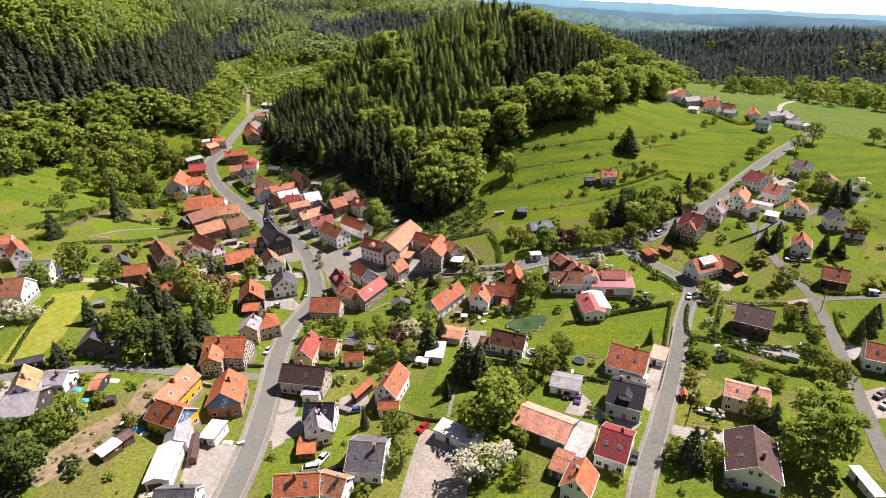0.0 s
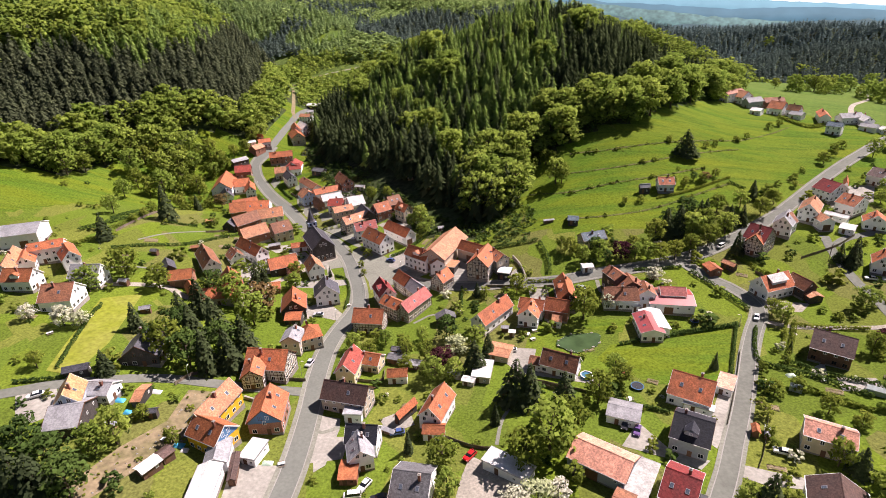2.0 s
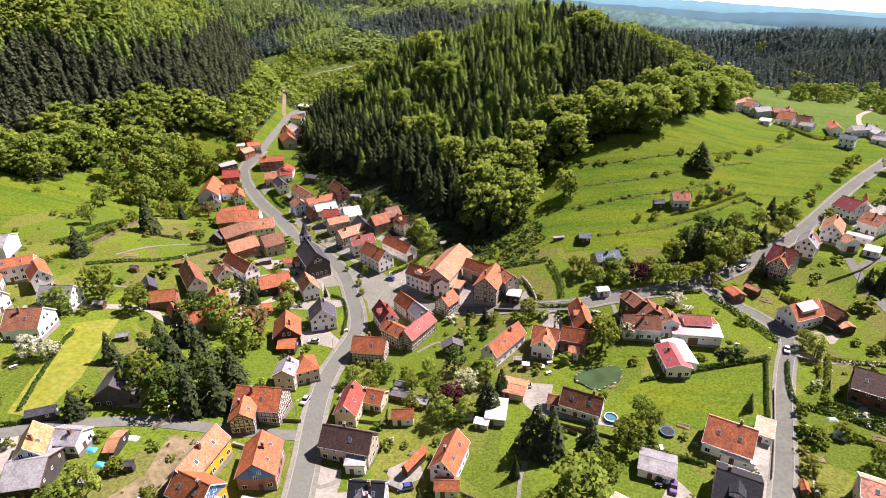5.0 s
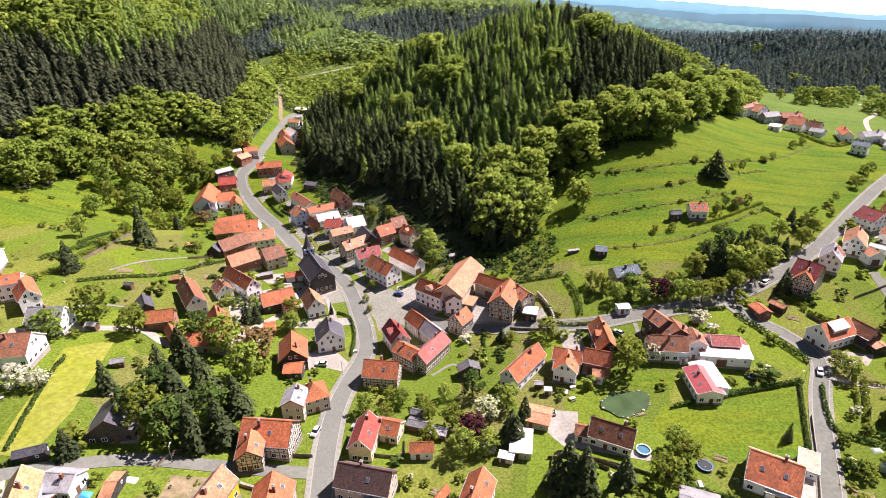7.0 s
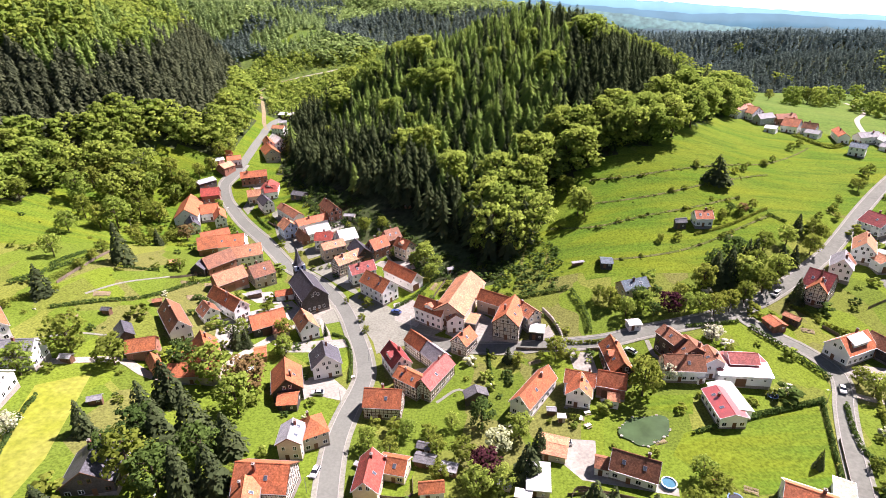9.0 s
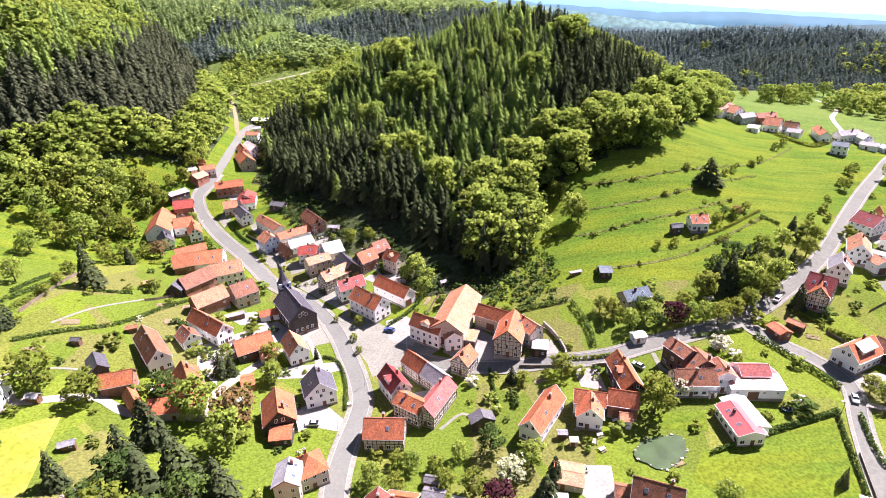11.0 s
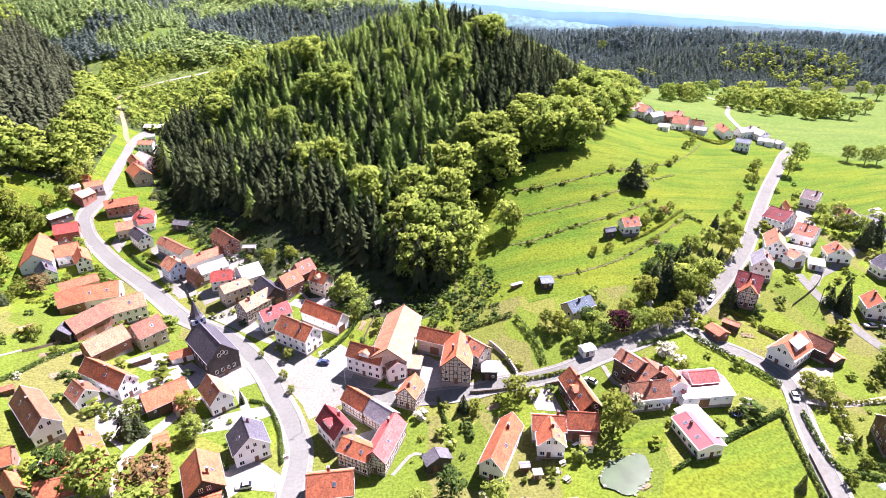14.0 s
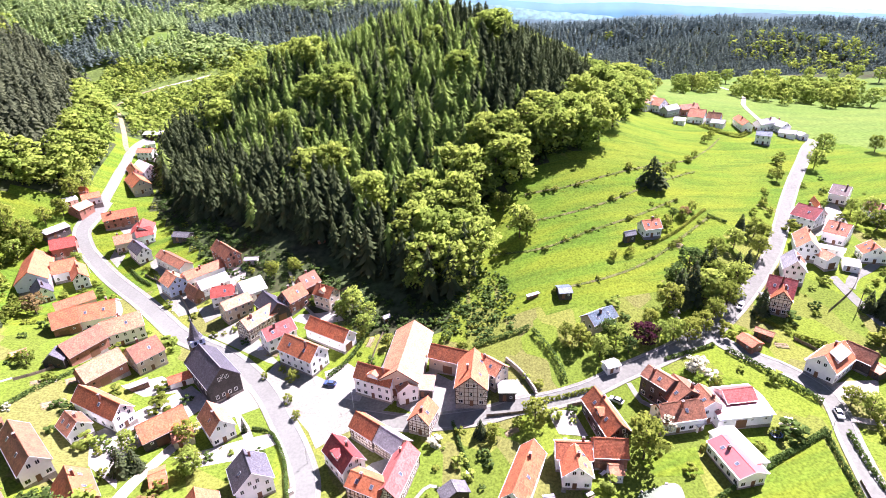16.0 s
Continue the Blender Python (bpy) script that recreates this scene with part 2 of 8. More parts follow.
SKYLIGHT = material("skylight_glass", (0.10, 0.12, 0.15), 0.08, 0.2, 0.6, 0.2, 0.0, spec=0.7)
CHIMNEY = material("chimney_brick", (0.26, 0.11, 0.08), 0.9, 0.25, 4.0, 0.5, 0.2, 0.3)
METAL = material("galvanised_metal", (0.45, 0.46, 0.47), 0.4, 0.1, 2.0, 0.3, 0.0, metal=0.7)
SOLAR = material("solar_panel", (0.02, 0.03, 0.06), 0.15, 0.1, 2.0, 0.3, 0.0, spec=0.6)
BARK = material("bark", (0.10, 0.075, 0.05), 0.95, 0.3, 3.0, 0.5, 0.4)
TYRE = material("tyre_rubber", (0.02, 0.02, 0.02), 0.9, 0.1, 4.0, 0.5, 0.0)

LEAF = leaf_material("spring_leaves", (0.200, 0.285, 0.050), (0.310, 0.385, 0.070), 0.52)
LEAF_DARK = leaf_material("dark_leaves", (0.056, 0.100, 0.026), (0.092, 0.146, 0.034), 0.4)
LEAF_GARDEN = leaf_material("garden_leaves", (0.145, 0.195, 0.030), (0.250, 0.290, 0.048), 0.52)
BLOSSOM = leaf_material("white_blossom", (0.62, 0.60, 0.48), (0.38, 0.42, 0.22), 0.25)
PURPLE = leaf_material("purple_leaves", (0.045, 0.016, 0.022), (0.07, 0.024, 0.03), 0.2)
RUSSET = leaf_material("russet_leaves", (0.22, 0.14, 0.06), (0.16, 0.13, 0.05))
NEEDLES = leaf_material("dark_needles", (0.044, 0.060, 0.027), (0.078, 0.102, 0.042), 0.2)
PINE = leaf_material("pine_needles", (0.070, 0.086, 0.048), (0.118, 0.138, 0.072), 0.4)
LARCH = leaf_material("larch_needles", (0.180, 0.270, 0.068), (0.285, 0.390, 0.092), 0.5)
# bluer needles for the far woods: distance haze put into their colour
HAZED_NEEDLES = leaf_material("blue_green_needles", (0.086, 0.122, 0.104), (0.128, 0.172, 0.142), 0.4)
HAZE_SPRUCE = leaf_material("pale_hazed_needles", (0.108, 0.158, 0.150), (0.150, 0.205, 0.185), 0.4)
# paler, bluer leaves and larch, in place of haze on the far slopes
HAZED_LEAF = leaf_material("hazed_leaves", (0.225, 0.325, 0.105), (0.320, 0.425, 0.140), 0.45)
HAZED_LARCH = leaf_material("hazed_larch", (0.190, 0.275, 0.105), (0.275, 0.375, 0.135), 0.45)

# ---- the lie of the land: broad hills, then smaller rises (plus) and hollows (minus): x, y, radius, height ----
HILLS = [(-430, 640, 170, 105), (-330, 950, 190, 95), (-90, 1300, 250, 130), (230, 1350, 210, 72), (150, 1000, 150, 20), (560, 640, 220, -24), (640, 1200, 200, 2), (1000, 1050, 220, -10), (-520, 250, 160, 60), (-250, 480, 70, 40)]
RISES = [(110, 480, 110, 36.1), (230, 426, 90, 8.2), (-200, 150, 70, 7.2), (380, 560, 110, 8.2), (89, 310, 60, 14.7), (-11, 480, 50, 26.2), (103, 396, 50, 21.1), (16, 368, 50, 19.4), (-103, 118, 45, 6.9), (-156, 245, 36, 9), (-158, 402, 36, 9.5), (70, 470, 36, 19.9), (-150, 0, 50, 4), (50, 233, 36, 5.2), (28, 105, 36, 3.4), (100, 540, 36, 15.4), (-20, 540, 36, 5.8), (-250, 300, 36, 2.7), (300, 250, 42, 2.3), (-57, 500, 36, 12.9), (-139, 166, 36, 3.9), (110, 480, 36, 5.5), (-200, 60, 36, 2.4), (-100, 40, 36, 2.1), (112, 436, 55, 9.0)]
HOLLOWS = [(-31, 188, 140, -19.7), (-150, 482, 110, -4.5), (200, 60, 110, -5.2), (-120, 640, 90, -20.3), (170, 480, 70, -3.2), (-76, 340, 70, -2.4), (203, 229, 60, -3.3), (-90, 440, 45, -13.4), (-152, 350, 45, -18.1), (172, 363, 36, -3.8), (-140, 574, 36, -12.6), (20, 290, 36, -5.3), (206, 411, 36, -7.4), (0, 0, 42, -4.6), (115, 192, 36, -3), (330, 150, 36, -3.2), (-93, 262, 36, -2.1), (150, 0, 36, -3.3), (-90, 520, 36, -9.5), (-280, 380, 36, -4), (26, 337, 36, -7.4), (-100, 480, 36, -7.5)]


# ridges of the country behind: crest points (x, y, height), and how broad each ridge is
RIDGES = [
    ([(-440, 1030, 152), (-314, 1000, 116), (-213, 950, 100), (-168, 900, 85), (-138, 860, 58), (-128, 835, 44)], 82),
    ([(-128, 862, 50), (-112, 905, 70), (-75, 960, 82), (-5, 1020, 92), (100, 1080, 97), (210, 1130, 90)], 66),
    ([(-420, 1500, 150), (-327, 1500, 115), (-195, 1440, 82)], 120),
    ([(-330, 1760, 138), (-44, 1700, 122), (168, 1700, 104), (240, 1700, 90), (330, 1700, 60)], 150),
    ([(290, 1260, 84), (330, 1160, 60), (385, 1080, 42), (425, 1000, 18), (450, 950, 0)], 80),
    ([(465, 910, -8), (570, 965, -4), (680, 1000, 2), (764, 1005, 9), (869, 1010, 10), (970, 1000, 6), (1090, 950, -6), (1240, 880, -14)], 70),
    ([(480, 1400, 36), (560, 1385, 20), (650, 1370, 14), (760, 1350, 14), (860, 1270, 22), (980, 1190, 24), (1120, 1040, 22), (1260, 900, 16)], 105),
]


def behind(x, y):
    """How far a place belongs to the country behind: 0 in the village and on its slopes, 1 past them."""
    start = np.interp(x, [-600, -400, -300, -232, -187, -142, -100, 120, 300, 600], [800, 745, 692, 648, 610, 548, 540, 532, 720, 900])
    wide = np.interp(x, [-150, 100, 400], [62, 90, 150])
    w = np.clip((y + 0.45 * np.maximum(0.0, x - 100) - start) / wide, 0, 1)
    return w * w * (3 - 2 * w)


def back_country(x, y):
    far = np.hypot(x, y)
    left = np.interp(y, [520, 560, 650, 720, 830, 1250, 1600], [20, 24, 34, 37, 43, 46, 50])
    right = np.interp(far, [700, 830, 960, 1200, 1600, 2200, 4500], [2, -12, -40, -50, -62, -160, -320])
    u = np.clip((x - 60) / 300, 0, 1)
    base = left * (1 - u) + right * u
    z = base
    for crest, wide in RIDGES:
        lift = 0.0
        for (x0, y0, h0), (x1, y1, h1) in zip(crest, crest[1:]):
            t = np.clip(((x - x0) * (x1 - x0) + (y - y0) * (y1 - y0)) / ((x1 - x0) ** 2 + (y1 - y0) ** 2), 0, 1)
            d = np.hypot(x - x0 - t * (x1 - x0), y - y0 - t * (y1 - y0))
            lift = np.maximum(lift, np.maximum(0.0, h0 + t * (h1 - h0) - base) * np.exp(-0.5 * (d / wide) ** 2))
        z = np.maximum(z, base + lift)
    return z + 3.0 * np.sin(x * 0.021 + y * 0.013) + 2.0 * np.sin(y * 0.031 - x * 0.017)


def ground(x, y):
    z = 19.0 + 0.0 * x
    for a, b, r, h in HILLS + RISES + HOLLOWS:
        z = z + h * np.exp(-((x - a) ** 2 + (y - b) ** 2) / (2 * r * r))
    w = behind(x, y)
    if np.max(w) > 0:
        z = z + (back_country(x, y) - z) * w
    return z


def height(x, y):
    return float(ground(np.float64(x), np.float64(y)))


def inside(x, y, ring):
    """Which of the points lie within the ring of corners."""
    x, y = np.asarray(x, float), np.asarray(y, float)
    hit = np.zeros(x.shape, bool)
    for (x0, y0), (x1, y1) in zip(ring, ring[1:] + ring[:1]):
        if y0 != y1:
            hit ^= ((y0 > y) != (y1 > y)) & (x < (x1 - x0) * (y - y0) / (y1 - y0) + x0)
    return hit


HILL_WOOD = [(-108, 452), (-93, 402), (-72, 359), (-52, 327), (-35, 309), (-20, 291), (-6, 273), (5, 259), (16, 253), (27, 259), (34, 266), (40, 270), (52, 296), (80, 310), (108, 316), (147, 346), (200, 402), (240, 452), (300, 640), (100, 780), (-40, 720), (-70, 620), (-104, 540)]
LEFT_WOOD = [(-900, 280), (-330, 285), (-222, 306), (-216, 321), (-206, 351), (-187, 365), (-172, 396), (-144, 402), (-134, 424), (-134, 461), (-141, 507), (-168, 570), (-150, 640), (-120, 720), (-60, 900), (-900, 1200)]
CLEARINGS = ([(-178, 806), (-150, 850), (-128, 858), (-132, 826), (-150, 800)],)
HILL_FOOT = [(-112, 452), (-103, 398), (-84, 352), (-66, 316), (-50, 297), (-33, 279), (-19, 262), (-6, 247), (6, 240), (18, 243), (30, 256), (16, 262), (5, 266), (-20, 298), (-52, 335), (-72, 366), (-93, 408)]
MEADOW_RING = [(36, 236), (70, 226), (100, 232), (130, 246), (160, 258), (200, 290), (262, 335), (232, 430), (147, 346), (108, 314), (80, 308), (54, 294), (42, 268)]


def wooded(x, y):
    """Where woods stand: the hill, the valley's left side, and the country past them."""
    x, y = np.asarray(x, float), np.asarray(y, float)
    far = np.hypot(x - 0, y - 0)
    w = inside(x, y, HILL_WOOD) | inside(x, y, LEFT_WOOD)
    swell = np.sin(x * 0.011 + 1.3) + np.sin(y * 0.009 + x * 0.004)
    w |= (y > 512) & (x < 60)
    w |= (far > 760) & (x < 250) & (y > 0)
    w |= (far > 830 + 45 * swell) & (y > 0)
    w |= (far > 620) & (y < 250)
    for ring in CLEARINGS:
        w &= ~inside(x, y, ring)
    return w


def mesh_of(name, verts, faces, mats, index=None, smooth=False):
    me = bpy.data.meshes.new(name)
    me.from_pydata([tuple(v) for v in verts], [], faces)
    for m in mats if isinstance(mats, (list, tuple)) else [mats]:
        me.materials.append(m)
    if index is not None:
        me.polygons.foreach_set("material_index", np.asarray(index, np.int32))
    if smooth:
        me.polygons.foreach_set("use_smooth", np.ones(len(me.polygons), bool))
    me.update()
    return me


def graded(near0, near1, step, far0, far1, growth):
    """Even steps between the near ends, growing ones out to the far ends."""
    mid = list(np.arange(near0, near1 + step / 2, step))
    s, lo, hi = step, [mid[0]], [mid[-1]]
    while hi[-1] < far1 or lo[-1] > far0:
        s = min(s * growth, 15.0) if hi[-1] < 1500 else s * growth
        hi.append(min(hi[-1] + s, far1)), lo.append(max(lo[-1] - s, far0))
    return np.array(sorted(set(lo[1:] + mid + hi[1:])))


gx, gy = graded(-300, 340, 5, -2600, 3600, 1.08), graded(-40, 640, 5, -900, 4300, 1.08)
XX, YY = np.meshgrid(gx, gy)
ZZ = ground(XX, YY)
verts = np.stack([XX, YY, ZZ], -1).reshape(-1, 3)
w_, h_ = len(gx), len(gy)
i0 = (np.arange(h_ - 1)[:, None] * w_ + np.arange(w_ - 1)[None]).ravel()
faces = np.stack([i0, i0 + 1, i0 + 1 + w_, i0 + w_], -1)
fx, fy = ((XX[:-1, :-1] + XX[1:, 1:]) / 2).ravel(), ((YY[:-1, :-1] + YY[1:, 1:]) / 2).ravel()
kind_of = np.where(wooded(fx, fy), 1, 0)
kind_of[(behind(fx, fy) > 0.5) & (kind_of == 1) & (fx < 330) & ~((fx > -114) & (fy > 825) & (fy < 1090))] = 3
kind_of[(np.hypot(fx, fy) > 330) & (kind_of == 0)] = 2
kind_of[inside(fx, fy, MEADOW_RING)] = 2
# dark forest floor at the hill foot also paints the trees' shade
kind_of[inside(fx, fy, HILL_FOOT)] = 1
kind_of[(kind_of == 2) & ((fx - 222) * 77 + (fy - 424) * 74 > 0) & (fy > 180)] = 4
ground_mesh = mesh_of("ground", verts.tolist(), faces.tolist(), [GRASS, FOREST_FLOOR, MEADOW, UNDERGROWTH, PASTURE], kind_of, True)
tagged(new("ground", ground_mesh), "green valley of gardens and meadows between wooded hills", "ground", kind="structure")


def smooth_line(points, step=3.0):
    """A soft curve through the points, in even steps."""
    p = [np.array(q, float) for q in points]
    p = [2 * p[0] - p[1]] + p + [2 * p[-1] - p[-2]]
    out = []
    for a, b, c, d in zip(p, p[1:], p[2:], p[3:]):
        n = max(1, int(np.linalg.norm(c - b) / step))
        for k in range(n):
            t = k / n
            out.append(0.5 * (2 * b + (c - a) * t + (2 * a - 5 * b + 4 * c - d) * t * t + (3 * b - a - 3 * c + d) * t**3))
    return np.array(out + [p[-2]])


def ribbon(name, line, left, right, lift, depth, mat, label="", category="", kind="structure"):
    """A strip along a line, draped on the ground, with edges that go down into it."""
    d = np.gradient(line, axis=0)
    d /= np.linalg.norm(d, axis=1)[:, None] + 1e-9
    side = np.stack([-d[:, 1], d[:, 0]], -1)
    cols = []
    for off in np.linspace(left, right, 4):
        q = line + side * off
        cols.append(np.c_[q, ground(q[:, 0], q[:, 1]) + lift])
    low0, low1 = cols[0] - (0, 0, depth), cols[-1] - (0, 0, depth)
    rows = np.stack([low0] + cols + [low1], 1)
    n, k = rows.shape[:2]
    f = [(i * k + j, i * k + j + 1, (i + 1) * k + j + 1, (i + 1) * k + j) for i in range(n - 1) for j in range(k - 1)]
    f = [tuple(reversed(q)) for q in f] if left > right else f
    ob = new(name, mesh_of(name, rows.reshape(-1, 3).tolist(), f, mat))
    return tagged(ob, label, category, kind=kind)


def road(name, points, width, mat, label, walkway=0.0, kerbs=False):
    line = smooth_line(points)
    ribbon(name, line, width / 2, -width / 2, 0.12, 0.5, mat, label, "road")
    if kerbs:
        for s in (1, -1):
            ribbon("kerb", line, s * width / 2 + 0.12, s * width / 2 - 0.12, 0.22, 0.5, KERB, "pale stone kerb along the road", "kerb")
            if walkway:
                a, b = s * (width / 2 + 0.12), s * (width / 2 + 0.12 + walkway)
                ribbon("pavement", line, max(a, b), min(a, b), 0.20, 0.5, PAVING, "pale paved footway along the road", "pavement")


def patch(name, ring, mat, label, category="ground", lift=0.07):
    """A flat-lying area draped on the ground."""
    bm = bmesh.new()
    vs = [bm.verts.new((x, y, 0)) for x, y in ring]
    bm.faces.new(vs)
    for _ in range(6):
        long = [e for e in bm.edges if e.calc_length() > 5]
        if not long:
            break
        bmesh.ops.subdivide_edges(bm, edges=long, cuts=1, use_grid_fill=True)
        bmesh.ops.triangulate(bm, faces=[f for f in bm.faces if len(f.verts) > 4])
    for v in bm.verts:
        v.co.z = height(v.co.x, v.co.y) + lift
    bmesh.ops.recalc_face_normals(bm, faces=bm.faces)
    for f in bm.faces:
        if f.normal.z < 0:
            f.normal_flip()
    me = bpy.data.meshes.new(name)
    bm.to_mesh(me)
    bm.free()
    me.materials.append(mat)
    return tagged(new(name, me), label, category, kind="structure")


road("main_road", [(-52, -60), (-50, 0), (-47, 45), (-45, 70), (-42.5, 92), (-41.7, 104.7), (-41.8, 115.8), (-42.4, 128.7), (-43.5, 142.5), (-43.6, 160), (-41.5, 174), (-38.2, 187), (-37.1, 196), (-39, 208), (-42, 219), (-46.4, 234), (-52.7, 247.5), (-61.1, 259.5), (-76.4, 275.5), (-84.7, 288.8), (-96.1, 308.6), (-107.3, 327.4), (-122.3, 353.2), (-129, 364.5), (-133, 375.9), (-132.2, 382.2), (-129.2, 391), (-127, 403)], 5.4, ASPHALT, "grey asphalt main road winding up through the village", 1.2, True)
road("valley_end_road", [(-127, 403), (-126, 420), (-126, 440), (-126, 460), (-126.3, 477), (-124, 504), (-118, 540)], 4.8, ASPHALT, "grey asphalt road leaving the village between the woods")
road("side_street", [(4, -60), (20, 0), (40, 50), (48, 66), (55, 79), (61, 88.1), (67.3, 96.9), (73.9, 107.1), (81.7, 118.8), (90.1, 132.5), (99.6, 148.3), (107.5, 160.4), (113, 168), (116.6, 175), (116.3, 182.3), (113.1, 189.8), (108.4, 195.6), (104, 201.8), (101, 208)], 4.4, OLD_ASPHALT, "pale grey residential street between gardens", 0.9, True)
road("upper_road", [(-19, 214), (-6.6, 206.5), (6.3, 202.3), (16.1, 200.2), (25.8, 199.7), (33.4, 198.3), (40.3, 197.6), (50, 197.9), (61.4, 200.1), (72.9, 202), (85.8, 204.8), (100.3, 208.9), (114.8, 214.9), (128.5, 222), (142.6, 230.2), (159.6, 241.3), (178.6, 256.5), (197.8, 272.6), (222, 291.9), (250, 313), (272, 330), (292, 343)], 5.0, OLD_ASPHALT, "pale worn road climbing past the meadow", 0.8, True)
road("west_street", [(-140, 116), (-123.2, 123.2), (-116.1, 126.7), (-106.8, 129.7), (-97.2, 133), (-86.8, 135.2), (-76.7, 135.4), (-64.9, 135.3), (-52.8, 135.3), (-45, 135.1)], 4.2, OLD_ASPHALT, "narrow grey street off the main road")
road("west_lane", [(-150, 184), (-136, 188.4), (-124.2, 192.4), (-113.9, 194.5), (-103, 188.5), (-88, 189), (-80, 206), (-66, 226), (-52, 241)], 3.2, GRAVEL, "pale lane behind the farmyards")
road("east_street", [(170, 222), (165, 205.8), (161, 187.5), (158.9, 171.8), (155.1, 156.8), (147.9, 139.9), (140.8, 125.4), (134.5, 112.8), (126, 96), (118, 80), (100, 40), (84, 0), (70, -60)], 4.0, OLD_ASPHALT, "pale street along the eastern gardens")
road("east_lane", [(155.1, 156.8), (167.2, 155.2), (190, 152), (230, 150)], 3.4, OLD_ASPHALT, "side lane to the eastern houses")
road("back_lane", [(170, 214), (178, 219), (190.7, 222.1), (214, 230.8), (240, 236)], 3.6, OLD_ASPHALT, "lane past the upper houses")
road("gravel_path", [(114.6, 166.1), (121.6, 161.5), (135.3, 158.6), (148.2, 156.5), (155, 157)], 2.4, GRAVEL, "pale gravel path between the hedges")
road("field_path", [(292, 343), (286, 368), (296, 393), (338, 450), (410, 527), (450, 600)], 3.6, GRAVEL, "pale track over the far meadow")
road("forest_track", [(-126, 474), (-130.3, 487), (-135.5, 512), (-147, 560), (-160, 612), (-168, 645), (-160, 676), (-140, 692)], 3.0, EARTH, "bare earth track into the wooded valley")
road("valley_road", [(-140, 692), (-132, 696), (-119.8, 701.7), (-106.8, 708), (-91, 718)], 3.6, GRAVEL, "pale road crossing the wooded valley")
patch("village_square", [(-47.5, 243), (-42.9, 249), (-33, 240.3), (-23.9, 230), (-9, 216), (-17, 211), (-28, 208.5), (-33.5, 206), (-35, 213.4), (-39.3, 223.3), (-43, 233)], PAVING, "pale paved village square beside the road", "square")
patch("gravel_yard", [(-3.5, 80), (1.8, 99.6), (4.3, 106.5), (17.5, 96.4), (12.5, 78)], GRAVEL, "dusty gravel parking yard")
patch("mown_strip", [(-121, 133), (-130, 178), (-119, 186), (-112, 150), (-112.5, 132)], MOWN, "freshly mown yellow-green strip of meadow")
patch("paddock", [(48.6, 148), (56, 156), (70, 158.5), (101, 163.2), (94, 149), (85, 134), (62, 133)], MEADOW, "bright green paddock behind a hedge")
patch("drive", [(21, 158), (30, 156), (28, 149), (26, 145.5), (45, 137), (44, 134.5), (22, 142.5), (18, 150)], CONCRETE, "pale paved drive in front of the bungalow", "drive")
patch("dug_slope", [(-79, 131), (-68, 131.5), (-66, 118), (-76, 103), (-86, 88), (-92, 92), (-86, 106), (-79, 117)], EARTH, "bare brown slope with loose earth")
patch("forecourt", [(-39, 115), (-29, 115.5), (-29.5, 107), (-39, 105)], CONCRETE, "pale concrete forecourt beside the road", "drive")
patch("farmyard", [(2, 203), (12, 202), (14, 212), (6, 224), (-6, 224), (-8, 214)], CONCRETE, "pale paved farmyard", "yard")
patch("workshop_yard", [(-57, 104), (-45, 104), (-45, 82), (-55, 82)], CONCRETE, "pale concrete yard beside the workshop", "yard")
patch("house_yard", [(-50, 196), (-42, 186), (-40, 180), (-52, 184), (-58, 180), (-62, 190)], CONCRETE, "pale yard beside the road bend", "yard")
patch("church_yard", [(-66, 240), (-57, 246), (-50, 239), (-46, 229), (-58, 226)], PAVING, "pale paved ground before the church", "yard")
for k, ring in enumerate(([(48, 172), (66, 171), (62, 163), (50, 166)], [(76, 196), (84, 198), (100, 186), (84, 190)], [(112, 180), (122, 172), (130, 170), (136, 175), (128, 178)])):
    patch("yard", ring, GRAVEL if k == 2 else MEADOW, ("sunlit lawn behind the houses", "short green lawn", "gravel forecourt of a white house")[k], "yard")

for ring in ([(-98, 343), (-94.3, 346.8), (-88, 333), (-76.5, 307.8), (-71.7, 289.5), (-79, 289), (-88.5, 309)], [(-72, 291.5), (-62.1, 293.2), (-59.7, 284.8), (-68.5, 281)], [(-67, 272.5), (-59.5, 276), (-55.3, 277.7), (-50.1, 268.8), (-47, 258), (-40.8, 246), (-46, 250), (-56, 261)], [(-118, 356), (-116.4, 366), (-110.9, 356), (-113, 347)]):
    patch("house_yard", ring, PAVING, "pale paved yard between a house and the road", "yard")
patch("back_yard", [(-36.3, 270.6), (-33.5, 273), (-26, 271), (-18.3, 270), (-17.6, 263.2), (-28.8, 264)], CONCRETE, "pale concrete yard between the houses", "yard")
patch("church_garden_yard", [(-92, 250), (-80, 253), (-72, 243), (-84, 243)], CONCRETE, "pale trodden yard behind the church", "yard")

# ---- houses ----
def box(bm, x0, x1, y0, y1, z0, z1, index=0):
    v = [bm.verts.new(p) for p in ((x0, y0, z0), (x1, y0, z0), (x1, y1, z0), (x0, y1, z0), (x0, y0, z1), (x1, y0, z1), (x1, y1, z1), (x0, y1, z1))]
    for q in ((3, 2, 1, 0), (4, 5, 6, 7), (0, 1, 5, 4), (1, 2, 6, 5), (2, 3, 7, 6), (3, 0, 4, 7)):
        bm.faces.new([v[i] for i in q]).material_index = index


